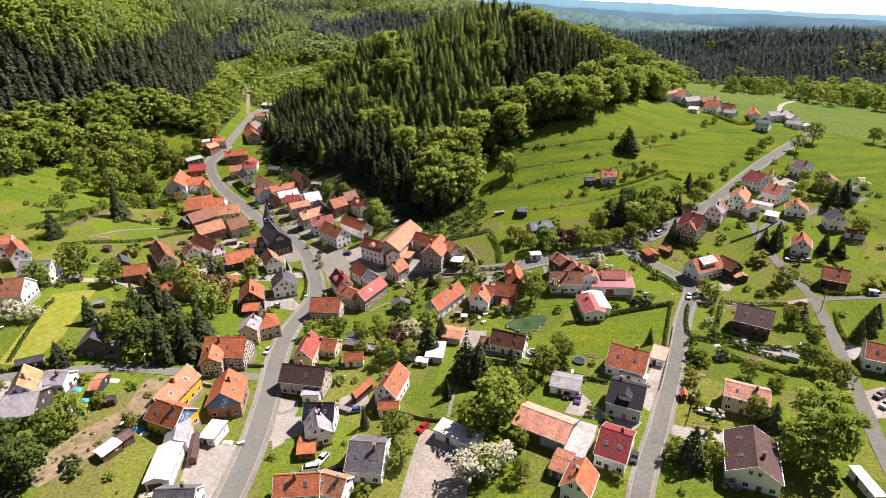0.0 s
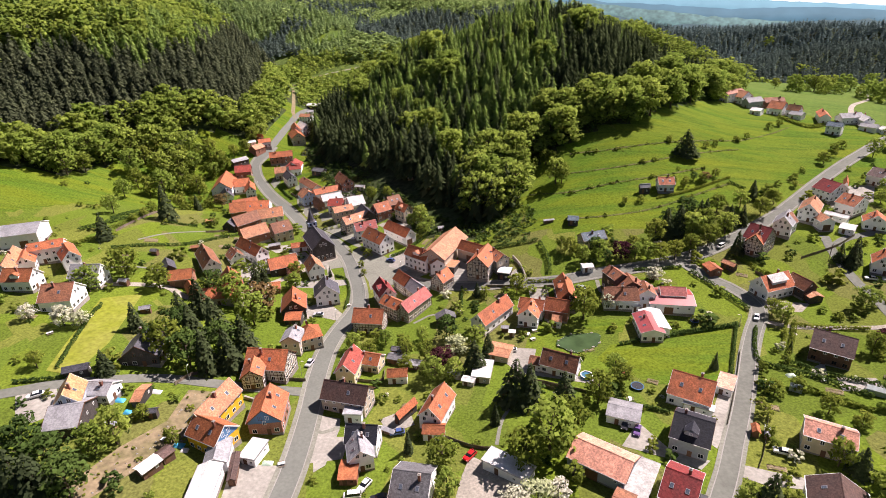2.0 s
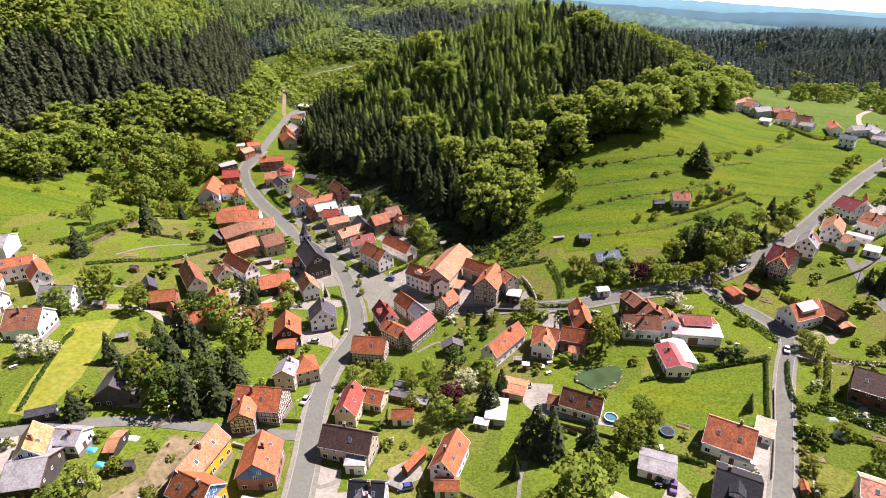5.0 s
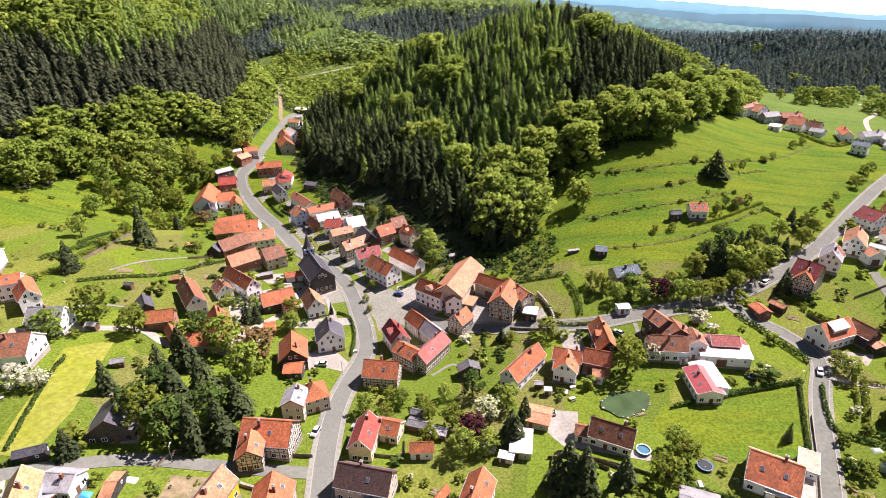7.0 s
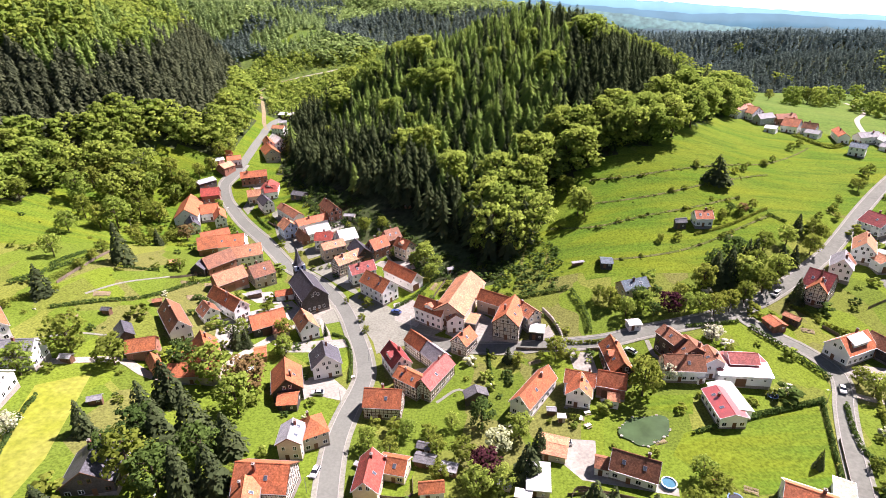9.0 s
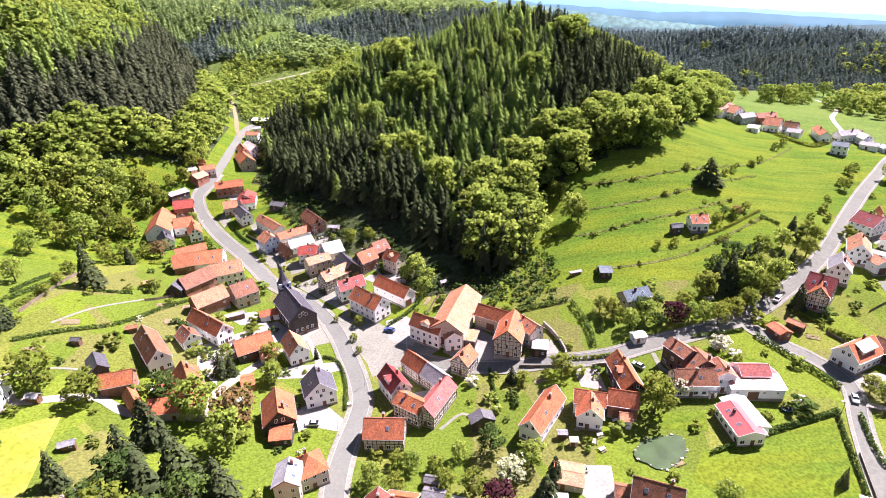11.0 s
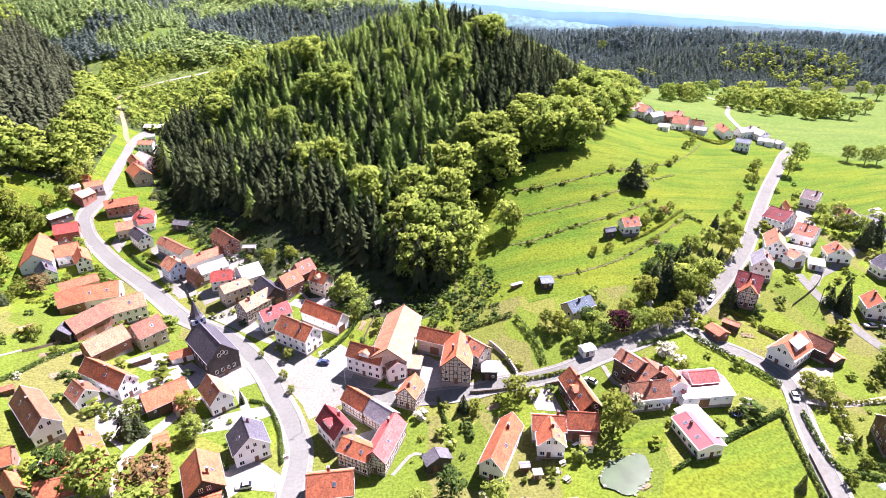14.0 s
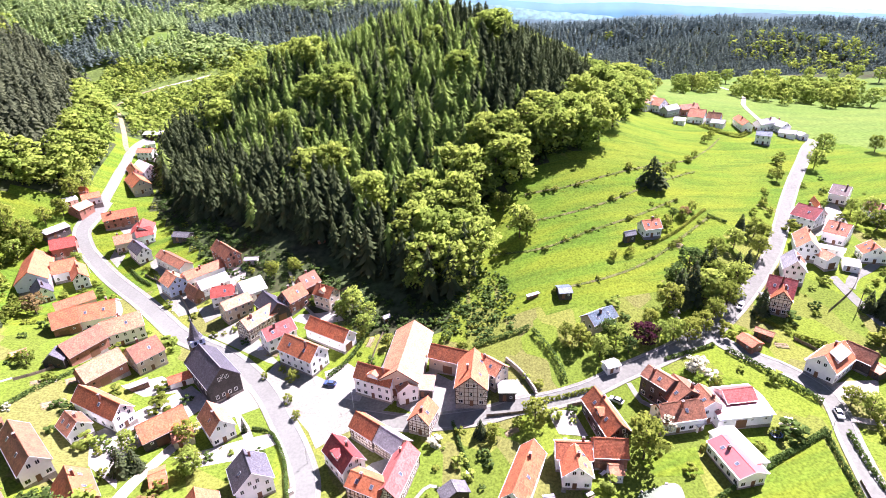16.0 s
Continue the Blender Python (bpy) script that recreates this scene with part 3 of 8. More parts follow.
def part(name, bm, mats, parent, label="", place=None):
    """Links a bmesh, or a mesh that others share, as one part under a thing."""
    if isinstance(bm, bmesh.types.BMesh):
        me = bpy.data.meshes.new(name)
        bm.to_mesh(me)
        bm.free()
        for m in mats if isinstance(mats, (list, tuple)) else [mats]:
            me.materials.append(m)
    else:
        me = bm
    ob = new(name, me)
    ob.parent = parent
    if place is not None:
        ob.matrix_local = place
    return tagged(ob, label)


def shared(name, build, mats):
    bm = bmesh.new()
    build(bm)
    me = bpy.data.meshes.new(name)
    bm.to_mesh(me)
    bm.free()
    for m in mats:
        me.materials.append(m)
    return me


def window_bars(w, h):
    """A casement frame in one piece: rails, stiles and a middle bar."""
    def build(bm):
        t = 0.11
        xs, zs = [-w / 2, -w / 2 + t, -0.04, 0.04, w / 2 - t, w / 2], [0, t, h - t, h]
        v = [[bm.verts.new((a, 0.01, b)) for b in zs] for a in xs]
        for i in range(5):
            for j in range(3):
                if j != 1 or i % 2 == 0:
                    bm.faces.new((v[i][j], v[i + 1][j], v[i + 1][j + 1], v[i][j + 1]))
        for f in bmesh.ops.extrude_face_region(bm, geom=bm.faces[:])["geom"]:
            if isinstance(f, bmesh.types.BMVert):
                f.co.y -= 0.06
    return build


WIN = {}
for key, (ww, wh) in {"wide": (1.35, 1.35), "tall": (1.0, 1.4), "small": (0.8, 0.8)}.items():
    WIN[key] = (ww, wh, shared("window_frame", window_bars(ww, wh), [WHITE_PAINT]), shared("window_frame", window_bars(ww, wh), [BROWN_PAINT]),
                shared("pane", lambda bm: box(bm, -ww / 2 + 0.06, ww / 2 - 0.06, -0.022, 0.015, 0.06, wh - 0.06), [GLASS]))
DOOR = shared("door", lambda bm: box(bm, -0.55, 0.55, -0.06, 0.02, 0, 2.1), [BROWN_PAINT])
BARN_DOOR = shared("barn_door", lambda bm: box(bm, -1.6, 1.6, -0.07, 0.02, 0, 2.9), [BROWN_PAINT])
rng = random.Random(7)
FOOTPRINTS = []


def slab(bm, corners, thick):
    """A sheet through four corners with a thickness below it."""
    c = [Vector(p) for p in corners]
    n = (c[1] - c[0]).cross(c[-1] - c[0]).normalized()
    if n.z < 0:
        n = -n
        c.reverse()
    top = [bm.verts.new(p) for p in c]
    low = [bm.verts.new(p - n * thick) for p in c]
    bm.faces.new(top)
    bm.faces.new(low[::-1])
    for i in range(len(c)):
        j = (i + 1) % len(c)
        bm.faces.new((top[j], top[i], low[i], low[j]))


def beams(bm, a, b, z0, z1, out, peak=0.0):
    """Posts, rails and braces on the wall between two corners; peak adds a gable."""
    a, b = Vector(a), Vector(b)
    along, length = (b - a).normalized(), (b - a).length

    def bar(p, q, t=0.17):
        (px, pz), (qx, qz) = p, q
        d = Vector((qx - px, qz - pz)).normalized()
        nx, nz = -d.y * t / 2, d.x * t / 2
        pts = [(px + nx, pz + nz), (qx + nx, qz + nz), (qx - nx, qz - nz), (px - nx, pz - nz)]
        lo = [bm.verts.new(a + along * x + Vector((0, 0, z)) + out * 0.002) for x, z in pts]
        hi = [bm.verts.new(a + along * x + Vector((0, 0, z)) + out * 0.045) for x, z in pts]
        for f in (hi, lo[::-1], *[(lo[i], lo[(i + 1) % 4], hi[(i + 1) % 4], hi[i]) for i in range(4)]):
            bm.faces.new(f)

    levels = [z0, (z0 + z1) / 2, z1] if z1 - z0 > 3.4 else [z0, z1]
    for z in levels:
        bar((0, z), (length, z), 0.2)
    posts = max(4, round(length / 1.25))
    for z, zz in zip(levels, levels[1:]):
        mid = (z + zz) / 2
        bar((0, mid), (length, mid), 0.12)
        for k in range(posts + 1):
            x = length * k / posts
            bar((x, z), (x, zz))
        for k in (0, posts - 1):
            x0, x1 = length * k / posts, length * (k + 1) / posts
            bar((x0 if k else x1, z), (x1 if k else x0, zz), 0.13)
    if peak:
        for f in (0.3, 0.62):
            w = length * (1 - f)
            bar((length / 2 - w / 2, z1 + peak * f), (length / 2 + w / 2, z1 + peak * f), 0.15)
        for k in range(1, posts):
            x = length * k / posts
            bar((x, z1), (x, z1 + peak * (1 - abs(2 * x / length - 1))), 0.13)


def building(name, x, y, yaw, length, width, eave, ridge, roof, wall, label, category, style="gable", dormer=False, storeys=2, doors="house", group="", chimneys=1, flat=False, near=True, panel=""):
    """A house on its own base: walls with gables, roof slopes, windows, door, chimney."""
    turn = Matrix.Rotation(radians(yaw), 4, "Z")
    zs = [height(*(turn @ Vector((sx * length / 2, sy * width / 2, 0)) + Vector((x, y, 0))).xy) for sx in (-1, 0, 1) for sy in (-1, 0, 1)]
    base = height(x, y)
    drop = base - min(zs) + 0.6
    top = new(name)
    top.matrix_world = Matrix.Translation((x, y, base)) @ turn
    tagged(top, label, category, group)
    FOOTPRINTS.append((x, y, math.hypot(length, width) / 2))
    over = 0.3 if flat else 0.42
    lx, wy = length / 2 - 0.3, width / 2 - over
    rise = ridge - eave
    eave_w = eave + rise * over / (width / 2) if not flat else eave
    peak_w = ridge - 0.12
    wm = WALLS[wall]
    bm = bmesh.new()
    low = [bm.verts.new((sx * lx, sy * wy, -drop)) for sx, sy in ((-1, -1), (1, -1), (1, 1), (-1, 1))]
    up = [bm.verts.new((v.co.x, v.co.y, eave_w - 0.12)) for v in low]
    cut = style == "hip"
    if cut or flat:
        for i in range(4):
            bm.faces.new((low[i], low[(i + 1) % 4], up[(i + 1) % 4], up[i]))
        bm.faces.new(up)
    else:
        pk = [bm.verts.new((sx * lx, 0, peak_w)) for sx in (-1, 1)]
        bm.faces.new((low[0], low[1], up[1], up[0]))
        bm.faces.new((low[2], low[3], up[3], up[2]))
        bm.faces.new((low[1], low[2], up[2], pk[1], up[1]))
        bm.faces.new((low[3], low[0], up[0], pk[0], up[3]))
    part("wall", bm, wm, top)
    if panel:
        for e in (-1, 1):
            bm = bmesh.new()
            tri = [(-wy + 0.1, eave_w - 0.9), (wy - 0.1, eave_w - 0.9), (wy - 0.1, eave_w - 0.15), (0, peak_w - 0.2), (-wy + 0.1, eave_w - 0.15)]
            face = bm.faces.new([bm.verts.new((e * lx, py, pz)) for py, pz in (tri if e > 0 else tri[::-1])])
            for v in bmesh.ops.extrude_face_region(bm, geom=[face])["geom"]:
                if isinstance(v, bmesh.types.BMVert):
                    v.co.x += e * 0.03
            part("gable_panel", bm, WALLS[panel], top, "painted blue gable")
    if not flat and eave > 3.2:
        bm = bmesh.new()
        box(bm, -lx - 0.05, lx + 0.05, -wy - 0.05, wy + 0.05, -drop, 0.55)
        part("plinth", bm, PLINTH, top)
    rm = ROOFS[roof]
    hx, hy = length / 2, width / 2
    if flat:
        bm = bmesh.new()
        box(bm, -hx, hx, -hy, hy, eave - 0.12, eave + 0.14)
        part("roof", bm, rm, top)
        bm = bmesh.new()
        for a in ((-hx - 0.06, hx + 0.06, -hy - 0.06, -hy), (-hx - 0.06, hx + 0.06, hy, hy + 0.06), (-hx - 0.06, -hx, -hy, hy), (hx, hx + 0.06, -hy, hy)):
            box(bm, *a, eave - 0.16, eave + 0.2)
        part("roof_edge", bm, METAL, top)
    elif cut:
        in_x = max(hx - hy, 0.4)
        quads = ([(-hx, -hy, eave), (hx, -hy, eave), (in_x, 0, ridge), (-in_x, 0, ridge)], [(hx, hy, eave), (-hx, hy, eave), (-in_x, 0, ridge), (in_x, 0, ridge)],
                 [(hx, -hy, eave), (hx, hy, eave), (in_x, 0, ridge)], [(-hx, hy, eave), (-hx, -hy, eave), (-in_x, 0, ridge)])
        for q in quads:
            bm = bmesh.new()
            slab(bm, q, 0.2)
            part("roof_slope", bm, rm, top)
    else:
        clip = 0.32 if style == "half" else 0.0
        for s in (-1, 1):
            bm = bmesh.new()
            slab(bm, [(-hx, s * hy, eave), (hx, s * hy, eave), (hx, 0, ridge), (-hx, 0, ridge)], 0.2)
            if clip:
                zc, dx = ridge - rise * clip, rise * clip * 0.9
                for e in (-1, 1):
                    bmesh.ops.bisect_plane(bm, geom=bm.verts[:] + bm.edges[:] + bm.faces[:], plane_co=(e * hx, 0, zc), plane_no=Vector((e * rise * clip, 0, dx)).normalized(), clear_outer=True)
            part("roof_slope", bm, rm, top)
        if clip:
            zc, dx, yc = ridge - rise * clip, rise * clip * 0.9, hy * clip
            for e in (-1, 1):
                bm = bmesh.new()
                slab(bm, [(e * hx, -yc, zc), (e * hx, yc, zc), (e * (hx - dx), 0, ridge)], 0.16)
                part("roof_hip", bm, rm, top)
        cap = max(0.0, clip and rise * clip * 0.9)
        bm = bmesh.new()
        n = max(4, int((length - 2 * cap) / 0.9))
        for k in range(n):
            x0 = -hx + cap + (length - 2 * cap) * k / n
            slab(bm, [(x0, -0.17, ridge - 0.04), (x0 + (length - 2 * cap) / n - 0.02, -0.17, ridge - 0.04), (x0 + (length - 2 * cap) / n - 0.02, 0, ridge + 0.09), (x0, 0, ridge + 0.09)], 0.06)
            slab(bm, [(x0, 0.17, ridge - 0.04), (x0 + (length - 2 * cap) / n - 0.02, 0.17, ridge - 0.04), (x0 + (length - 2 * cap) / n - 0.02, 0, ridge + 0.09), (x0, 0, ridge + 0.09)], 0.06)
        part("ridge_tiles", bm, rm, top)
        if near and not clip:
            pale = wall in ("white", "cream", "yellow", "blue")
            for e in (-1, 1):
                bm = bmesh.new()
                for s in (-1, 1):
                    xa, xb = e * hx - 0.02, e * hx + 0.06
                    box_pts = [(xa, s * hy, eave + 0.03), (xb, s * hy, eave + 0.03), (xb, 0, ridge + 0.03), (xa, 0, ridge + 0.03)]
                    slab(bm, box_pts, 0.28)
                part("bargeboard", bm, WHITE_PAINT if pale else BROWN_PAINT, top)
        if near:
            for s in (-1, 1):
                bm = bmesh.new()
                box(bm, -hx, hx, s * (hy + 0.06) - 0.07, s * (hy + 0.06) + 0.07, eave - 0.16, eave - 0.03)
                part("gutter", bm, METAL, top)
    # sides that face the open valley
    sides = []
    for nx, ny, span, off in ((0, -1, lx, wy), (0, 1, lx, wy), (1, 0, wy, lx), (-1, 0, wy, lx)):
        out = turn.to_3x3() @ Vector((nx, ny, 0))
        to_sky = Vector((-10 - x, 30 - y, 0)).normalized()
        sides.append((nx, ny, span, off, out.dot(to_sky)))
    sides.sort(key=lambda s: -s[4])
    dark = wall in ("dark", "brick", "brown")
    for k, (nx, ny, span, off, front) in enumerate(sides):
        spin = {(0, -1): 0, (0, 1): 180, (1, 0): 90, (-1, 0): -90}[(nx, ny)]
        gable = ny == 0 and not cut and not flat

        def fix(along, z):
            return Matrix.Rotation(radians(spin), 4, "Z") @ Matrix.Translation((along, -off, z))

        rows = []
        if doors == "house":
            levels = [1.0] if eave < 4.6 else [1.0, 3.7]
            n = max(2, min(5, round(2 * span / 2.7)))
            for z in levels:
                rows += [(-span + (2 * span) * (i + 0.5) / n, z, "wide" if (near and z < 2) else "tall") for i in range(n)]
            if gable:
                rows += [(-0.95, eave_w + 0.15, "tall"), (0.95, eave_w + 0.15, "tall")] if rise > 2.6 else []
        elif doors == "barn":
            n = max(1, round(2 * span / 4.5))
            rows = [(-span + (2 * span) * (i + 0.5) / n, 2.3, "small") for i in range(n)]
            if gable and rise > 3:
                rows.append((0, eave_w + 0.4, "small"))
        elif doors == "shed" and 2 * span > 2.5:
            rows = [(span * 0.45, 1.0, "small")]
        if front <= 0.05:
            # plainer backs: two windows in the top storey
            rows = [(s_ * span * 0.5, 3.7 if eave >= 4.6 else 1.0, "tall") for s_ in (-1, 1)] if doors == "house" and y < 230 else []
        door_at = None
        if k == 0:
            door_at = rng.uniform(-0.3, 0.3) * span if doors != "shed" else -span * 0.35
            reach = 2.0 if doors == "barn" else 1.25
            rows = [r for r in rows if abs(r[0] - door_at) > reach or r[1] > 3.2]
            part("door", BARN_DOOR if doors == "barn" and eave > 3.6 and span > 2.4 else DOOR, None, top, place=fix(door_at, 0.05))
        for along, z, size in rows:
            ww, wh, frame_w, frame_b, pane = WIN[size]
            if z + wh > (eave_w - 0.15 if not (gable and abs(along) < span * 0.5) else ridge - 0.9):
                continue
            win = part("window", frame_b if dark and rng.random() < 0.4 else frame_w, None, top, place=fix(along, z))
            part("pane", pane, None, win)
        if wall == "timber":
            bm = bmesh.new()
            o = Vector((nx, ny, 0))
            if ny:
                a, b = (-lx, ny * wy, 0), (lx, ny * wy, 0)
            else:
                a, b = (nx * lx, -wy, 0), (nx * lx, wy, 0)
            beams(bm, a, b, 0.6, eave_w - 0.2, o, (peak_w - eave_w - 0.1) if gable else 0.0)
            part("timber_frame", bm, BEAM, top)
    if chimneys and not flat:
        for _ in range(chimneys):
            cx, cy = rng.uniform(-0.3, 0.3) * length, rng.choice((-1, 1)) * rng.uniform(0.05, 0.14) * width
            z = ridge - rise * abs(cy) / hy
            bm = bmesh.new()
            box(bm, cx - 0.33, cx + 0.33, cy - 0.3, cy + 0.3, z - 0.6, ridge + 0.85)
            stack = part("chimney", bm, CHIMNEY, top)
            bm = bmesh.new()
            box(bm, cx - 0.42, cx + 0.42, cy - 0.39, cy + 0.39, ridge + 0.85, ridge + 0.97)
            box(bm, cx - 0.16, cx + 0.16, cy - 0.14, cy + 0.14, ridge + 0.97, ridge + 1.2)
            part("chimney_cap", bm, PLINTH, stack)
    facing = [s for s in (-1, 1) if (turn.to_3x3() @ Vector((0, s, 0))).dot(Vector((-10 - x, 30 - y, 0))) > 0]
    s = facing[0] if facing else -1
    if doors == "house" and not flat and not cut and near:
        for f in ([-0.22, 0.2] if rng.random() < 0.5 else [0.1]):
            py = s * hy * 0.5
            pz = eave + rise * 0.5 + 0.06
            tilt = Matrix.Translation((f * length, py, pz)) @ Matrix.Rotation(-s * math.atan2(rise, hy), 4, "X")
            bm = bmesh.new()
            box(bm, -0.45, 0.45, -0.6, 0.6, -0.05, 0.07)
            frame_ = part("skylight", bm, METAL, top, place=tilt)
            bm = bmesh.new()
            box(bm, -0.36, 0.36, -0.5, 0.5, 0.04, 0.085)
            part("pane", bm, SKYLIGHT, frame_)
    if dormer == "shed":
        bm = bmesh.new()
        y0, y1, dz = s * hy * 0.12, s * hy * 0.66, eave + rise * 0.3
        box(bm, -length * 0.26, length * 0.26, min(y0, y1), max(y0, y1), dz - 0.4, dz + 1.5)
        d = part("dormer", bm, wm, top)
        bm = bmesh.new()
        slab(bm, [(-length * 0.29, y1 + s * 0.45, dz + 1.5), (length * 0.29, y1 + s * 0.45, dz + 1.5), (length * 0.29, s * 0.1, ridge + 0.05), (-length * 0.29, s * 0.1, ridge + 0.05)], 0.14)
        part("dormer_roof", bm, ROOFS["concrete"], d, "pale sheet roof")
        ww, wh, fw, fb, pane = WIN["small"]
        for k in (-0.16, 0.0, 0.16):
            win = part("window", fw, None, d, place=Matrix.Translation((k * length, y1, dz + 0.45)) @ Matrix.Rotation(0 if s < 0 else math.pi, 4, "Z"))
    elif dormer:
        dw, dz = min(1.7, length * 0.16), eave + rise * 0.22
        y_in = s * hy * 0.2
        y_out = s * hy * 0.74
        bm = bmesh.new()
        box(bm, -dw, dw, min(y_in, y_out), max(y_in, y_out), dz - 0.3, dz + 1.4)
        d = part("dormer", bm, wm, top)
        bm = bmesh.new()
        for e in (-1, 1):
            slab(bm, [(e * (dw + 0.25), y_out + s * 0.3, dz + 1.25), (e * (dw + 0.25), y_in - s * hy * 0.1, dz + 1.25), (0, y_in - s * hy * 0.1, dz + 2.3), (0, y_out + s * 0.3, dz + 2.3)], 0.14)
        part("dormer_roof", bm, rm, d)
        ww, wh, fw, fb, pane = WIN["small"]
        win = part("window", fw, None, d, place=Matrix.Translation((0, y_out, dz + 0.35)) @ Matrix.Rotation(0 if s < 0 else math.pi, 4, "Z"))
    return top


ROOF_WORDS = {"orange": "orange tiled roof", "redbrown": "red-brown tiled roof", "red": "bright red roof", "darkred": "dark red tiled roof", "pinkred": "faded red roof", "brown": "brown tiled roof", "darkbrown": "dark brown roof", "tan": "weathered tan tiled roof", "pink": "pale pink tiled roof", "yellow": "new yellow-orange tiled roof", "grey": "grey sheet roof", "darkgrey": "dark grey roof", "slate": "dark slate roof", "slateblue": "blue-grey slate roof", "black": "black tiled roof", "white": "white sheet roof", "concrete": "concrete slab", "redsheet": "glossy red sheet-metal roof"}
WALL_WORDS = {"white": "white rendered", "cream": "cream rendered", "beige": "beige rendered", "yellow": "bright yellow rendered", "blue": "pale blue", "grey": "grey rendered", "brick": "red brick", "brown": "brown boarded", "dark": "dark clad", "timber": "half-timbered", "azure": "azure-blue rendered"}


def house(x, y, yaw, length, width, eave, ridge, roof, wall, style="gable", dormer=False, panel=""):
    building("house", x, y, yaw, length, width, eave, ridge, roof, wall, f"{WALL_WORDS[wall]} village house with {ROOF_WORDS[roof]}", "house", style, dormer, group="village houses", near=y < 300, panel=panel)


def barn(x, y, yaw, length, width, eave, ridge, roof, wall, style="gable", dormer=False):
    building("barn", x, y, yaw, length, width, eave, ridge, roof, wall, f"{WALL_WORDS[wall]} barn with {ROOF_WORDS[roof]}", "barn", style, dormer, doors="barn", group="barns", chimneys=0, near=y < 300)


def hall(x, y, yaw, length, width, eave, ridge, roof, wall, style="gable", dormer=False):
    building("hall", x, y, yaw, length, width, eave, ridge, roof, wall, f"long {WALL_WORDS[wall]} hall with {ROOF_WORDS[roof]}", "hall", style, dormer, doors="barn", chimneys=0, near=y < 300)


def shed(x, y, yaw, length, width, eave, ridge, roof, wall, style="gable", dormer=False):
    building("shed", x, y, yaw, length, width, eave, ridge, roof, wall, f"small {WALL_WORDS[wall]} shed with {ROOF_WORDS[roof]}", "shed", style, dormer, doors="shed", group="sheds", chimneys=0, near=False)


def garage(x, y, yaw, length, width, eave, ridge, roof, wall, style="gable", dormer=False):
    building("garage", x, y, yaw, length, width, eave, ridge, roof, wall, f"low {WALL_WORDS[wall]} garage with {ROOF_WORDS[roof]}", "garage", style, dormer, doors="shed", group="garages", chimneys=0, near=False)


def flat_roofed(x, y, yaw, length, width, h, roof, wall, kind):
    building(kind, x, y, yaw, length, width, h, h + 0.2, roof, wall, f"flat-roofed {WALL_WORDS[wall]} {kind} with {ROOF_WORDS[roof]}", kind, doors="shed", chimneys=0, flat=True)


house(-113.4, 423.1, -67, 20.5, 10.5, 4.5, 8.5, "redbrown", "beige")
house(-115.9, 383.3, 14, 16.2, 7.2, 5, 8.3, "orange", "brick")
house(-102.3, 364.7, 16, 8.1, 7.0, 4.5, 7.9, "red", "white", style="half")
house(-103.7, 369.7, -87, 12.5, 10.8, 4.5, 8, "red", "white")
house(-111.6, 362.1, 14, 8.1, 7.0, 4.5, 7.8, "tan", "beige")
house(-102.4, 349.8, -62, 14.1, 7.0, 5, 8.1, "slate", "white")
house(-84.3, 328.7, -55, 22.0, 7.0, 4.5, 6.8, "brown", "white")
house(-82.0, 308.6, -58, 9.5, 8.6, 5.5, 8.9, "tan", "blue")
house(-70.4, 311.4, 30, 16.6, 7.0, 4.5, 7, "orange", "white")
house(-137.2, 362.8, 11, 10.8, 8.1, 4.5, 8.3, "red", "brick")
shed(-143.5, 374.4, 47, 11.9, 8.0, 3, 4.5, "grey", "dark")
barn(-144.9, 345.9, -79, 27.1, 13.0, 4.5, 9.5, "orange", "white")
house(-133.7, 346.5, 14, 9.8, 11.0, 4.5, 8.5, "orange", "white")
house(-126.4, 339.7, -70, 15.6, 7.0, 5, 8.2, "orange", "white")
shed(-134.8, 390.8, 60, 9.7, 8.0, 3, 5.5, "tan", "brick")
house(-131.3, 399.0, 20, 9.1, 7.0, 4, 6.1, "orange", "white")
shed(-140.2, 395.9, 27, 6.7, 8.0, 2.6, 3.6, "white", "white")
house(-138.3, 329.6, -65, 12.4, 7.6, 4, 7.9, "slate", "white")
barn(-120.1, 310.4, 25, 14.5, 7.0, 4.5, 6.8, "orange", "beige")
house(-108.2, 296.5, 5, 14.6, 12.5, 4.5, 8.5, "orange", "white")
barn(-117.9, 292.5, 18, 9.0, 13.0, 4.5, 8.5, "redbrown", "brick")
house(-95.6, 279.4, 18, 13.5, 9.4, 5.8, 9.8, "tan", "white")
barn(-106.2, 270.0, 46, 14.0, 8.1, 4.5, 8.8, "brown", "brick")
shed(-112.5, 264.0, 84, 5.1, 6.8, 3, 6, "slate", "dark")
barn(-97.2, 254.6, 39, 13.6, 8.2, 4.5, 8.6, "tan", "brick")
house(-85.5, 261.1, 34, 10.0, 10.2, 5.5, 9.5, "brown", "beige")
shed(-70.5, 248.2, 14, 13.5, 4.2, 2.6, 4.4, "orange", "white")
house(-92.2, 234.9, -44, 19.9, 7.2, 5, 8.7, "redbrown", "white")
house(-97.8, 227.9, -53, 8.0, 7.0, 3.5, 6.6, "brown", "white")
house(-105.8, 217.6, -58, 20.0, 7.8, 4.5, 8.6, "brown", "white")
house(-90.1, 200.5, -65, 11.4, 8.8, 4.5, 9.1, "redbrown", "brick")
barn(-74.8, 223.1, 25, 13.0, 7.9, 4, 8.1, "orange", "dark")
shed(-69.5, 220.1, 12, 6.0, 6.4, 2.8, 4, "tan", "beige")
shed(-73.5, 204.6, 12, 4.3, 6.9, 2.5, 4, "redbrown", "brick")
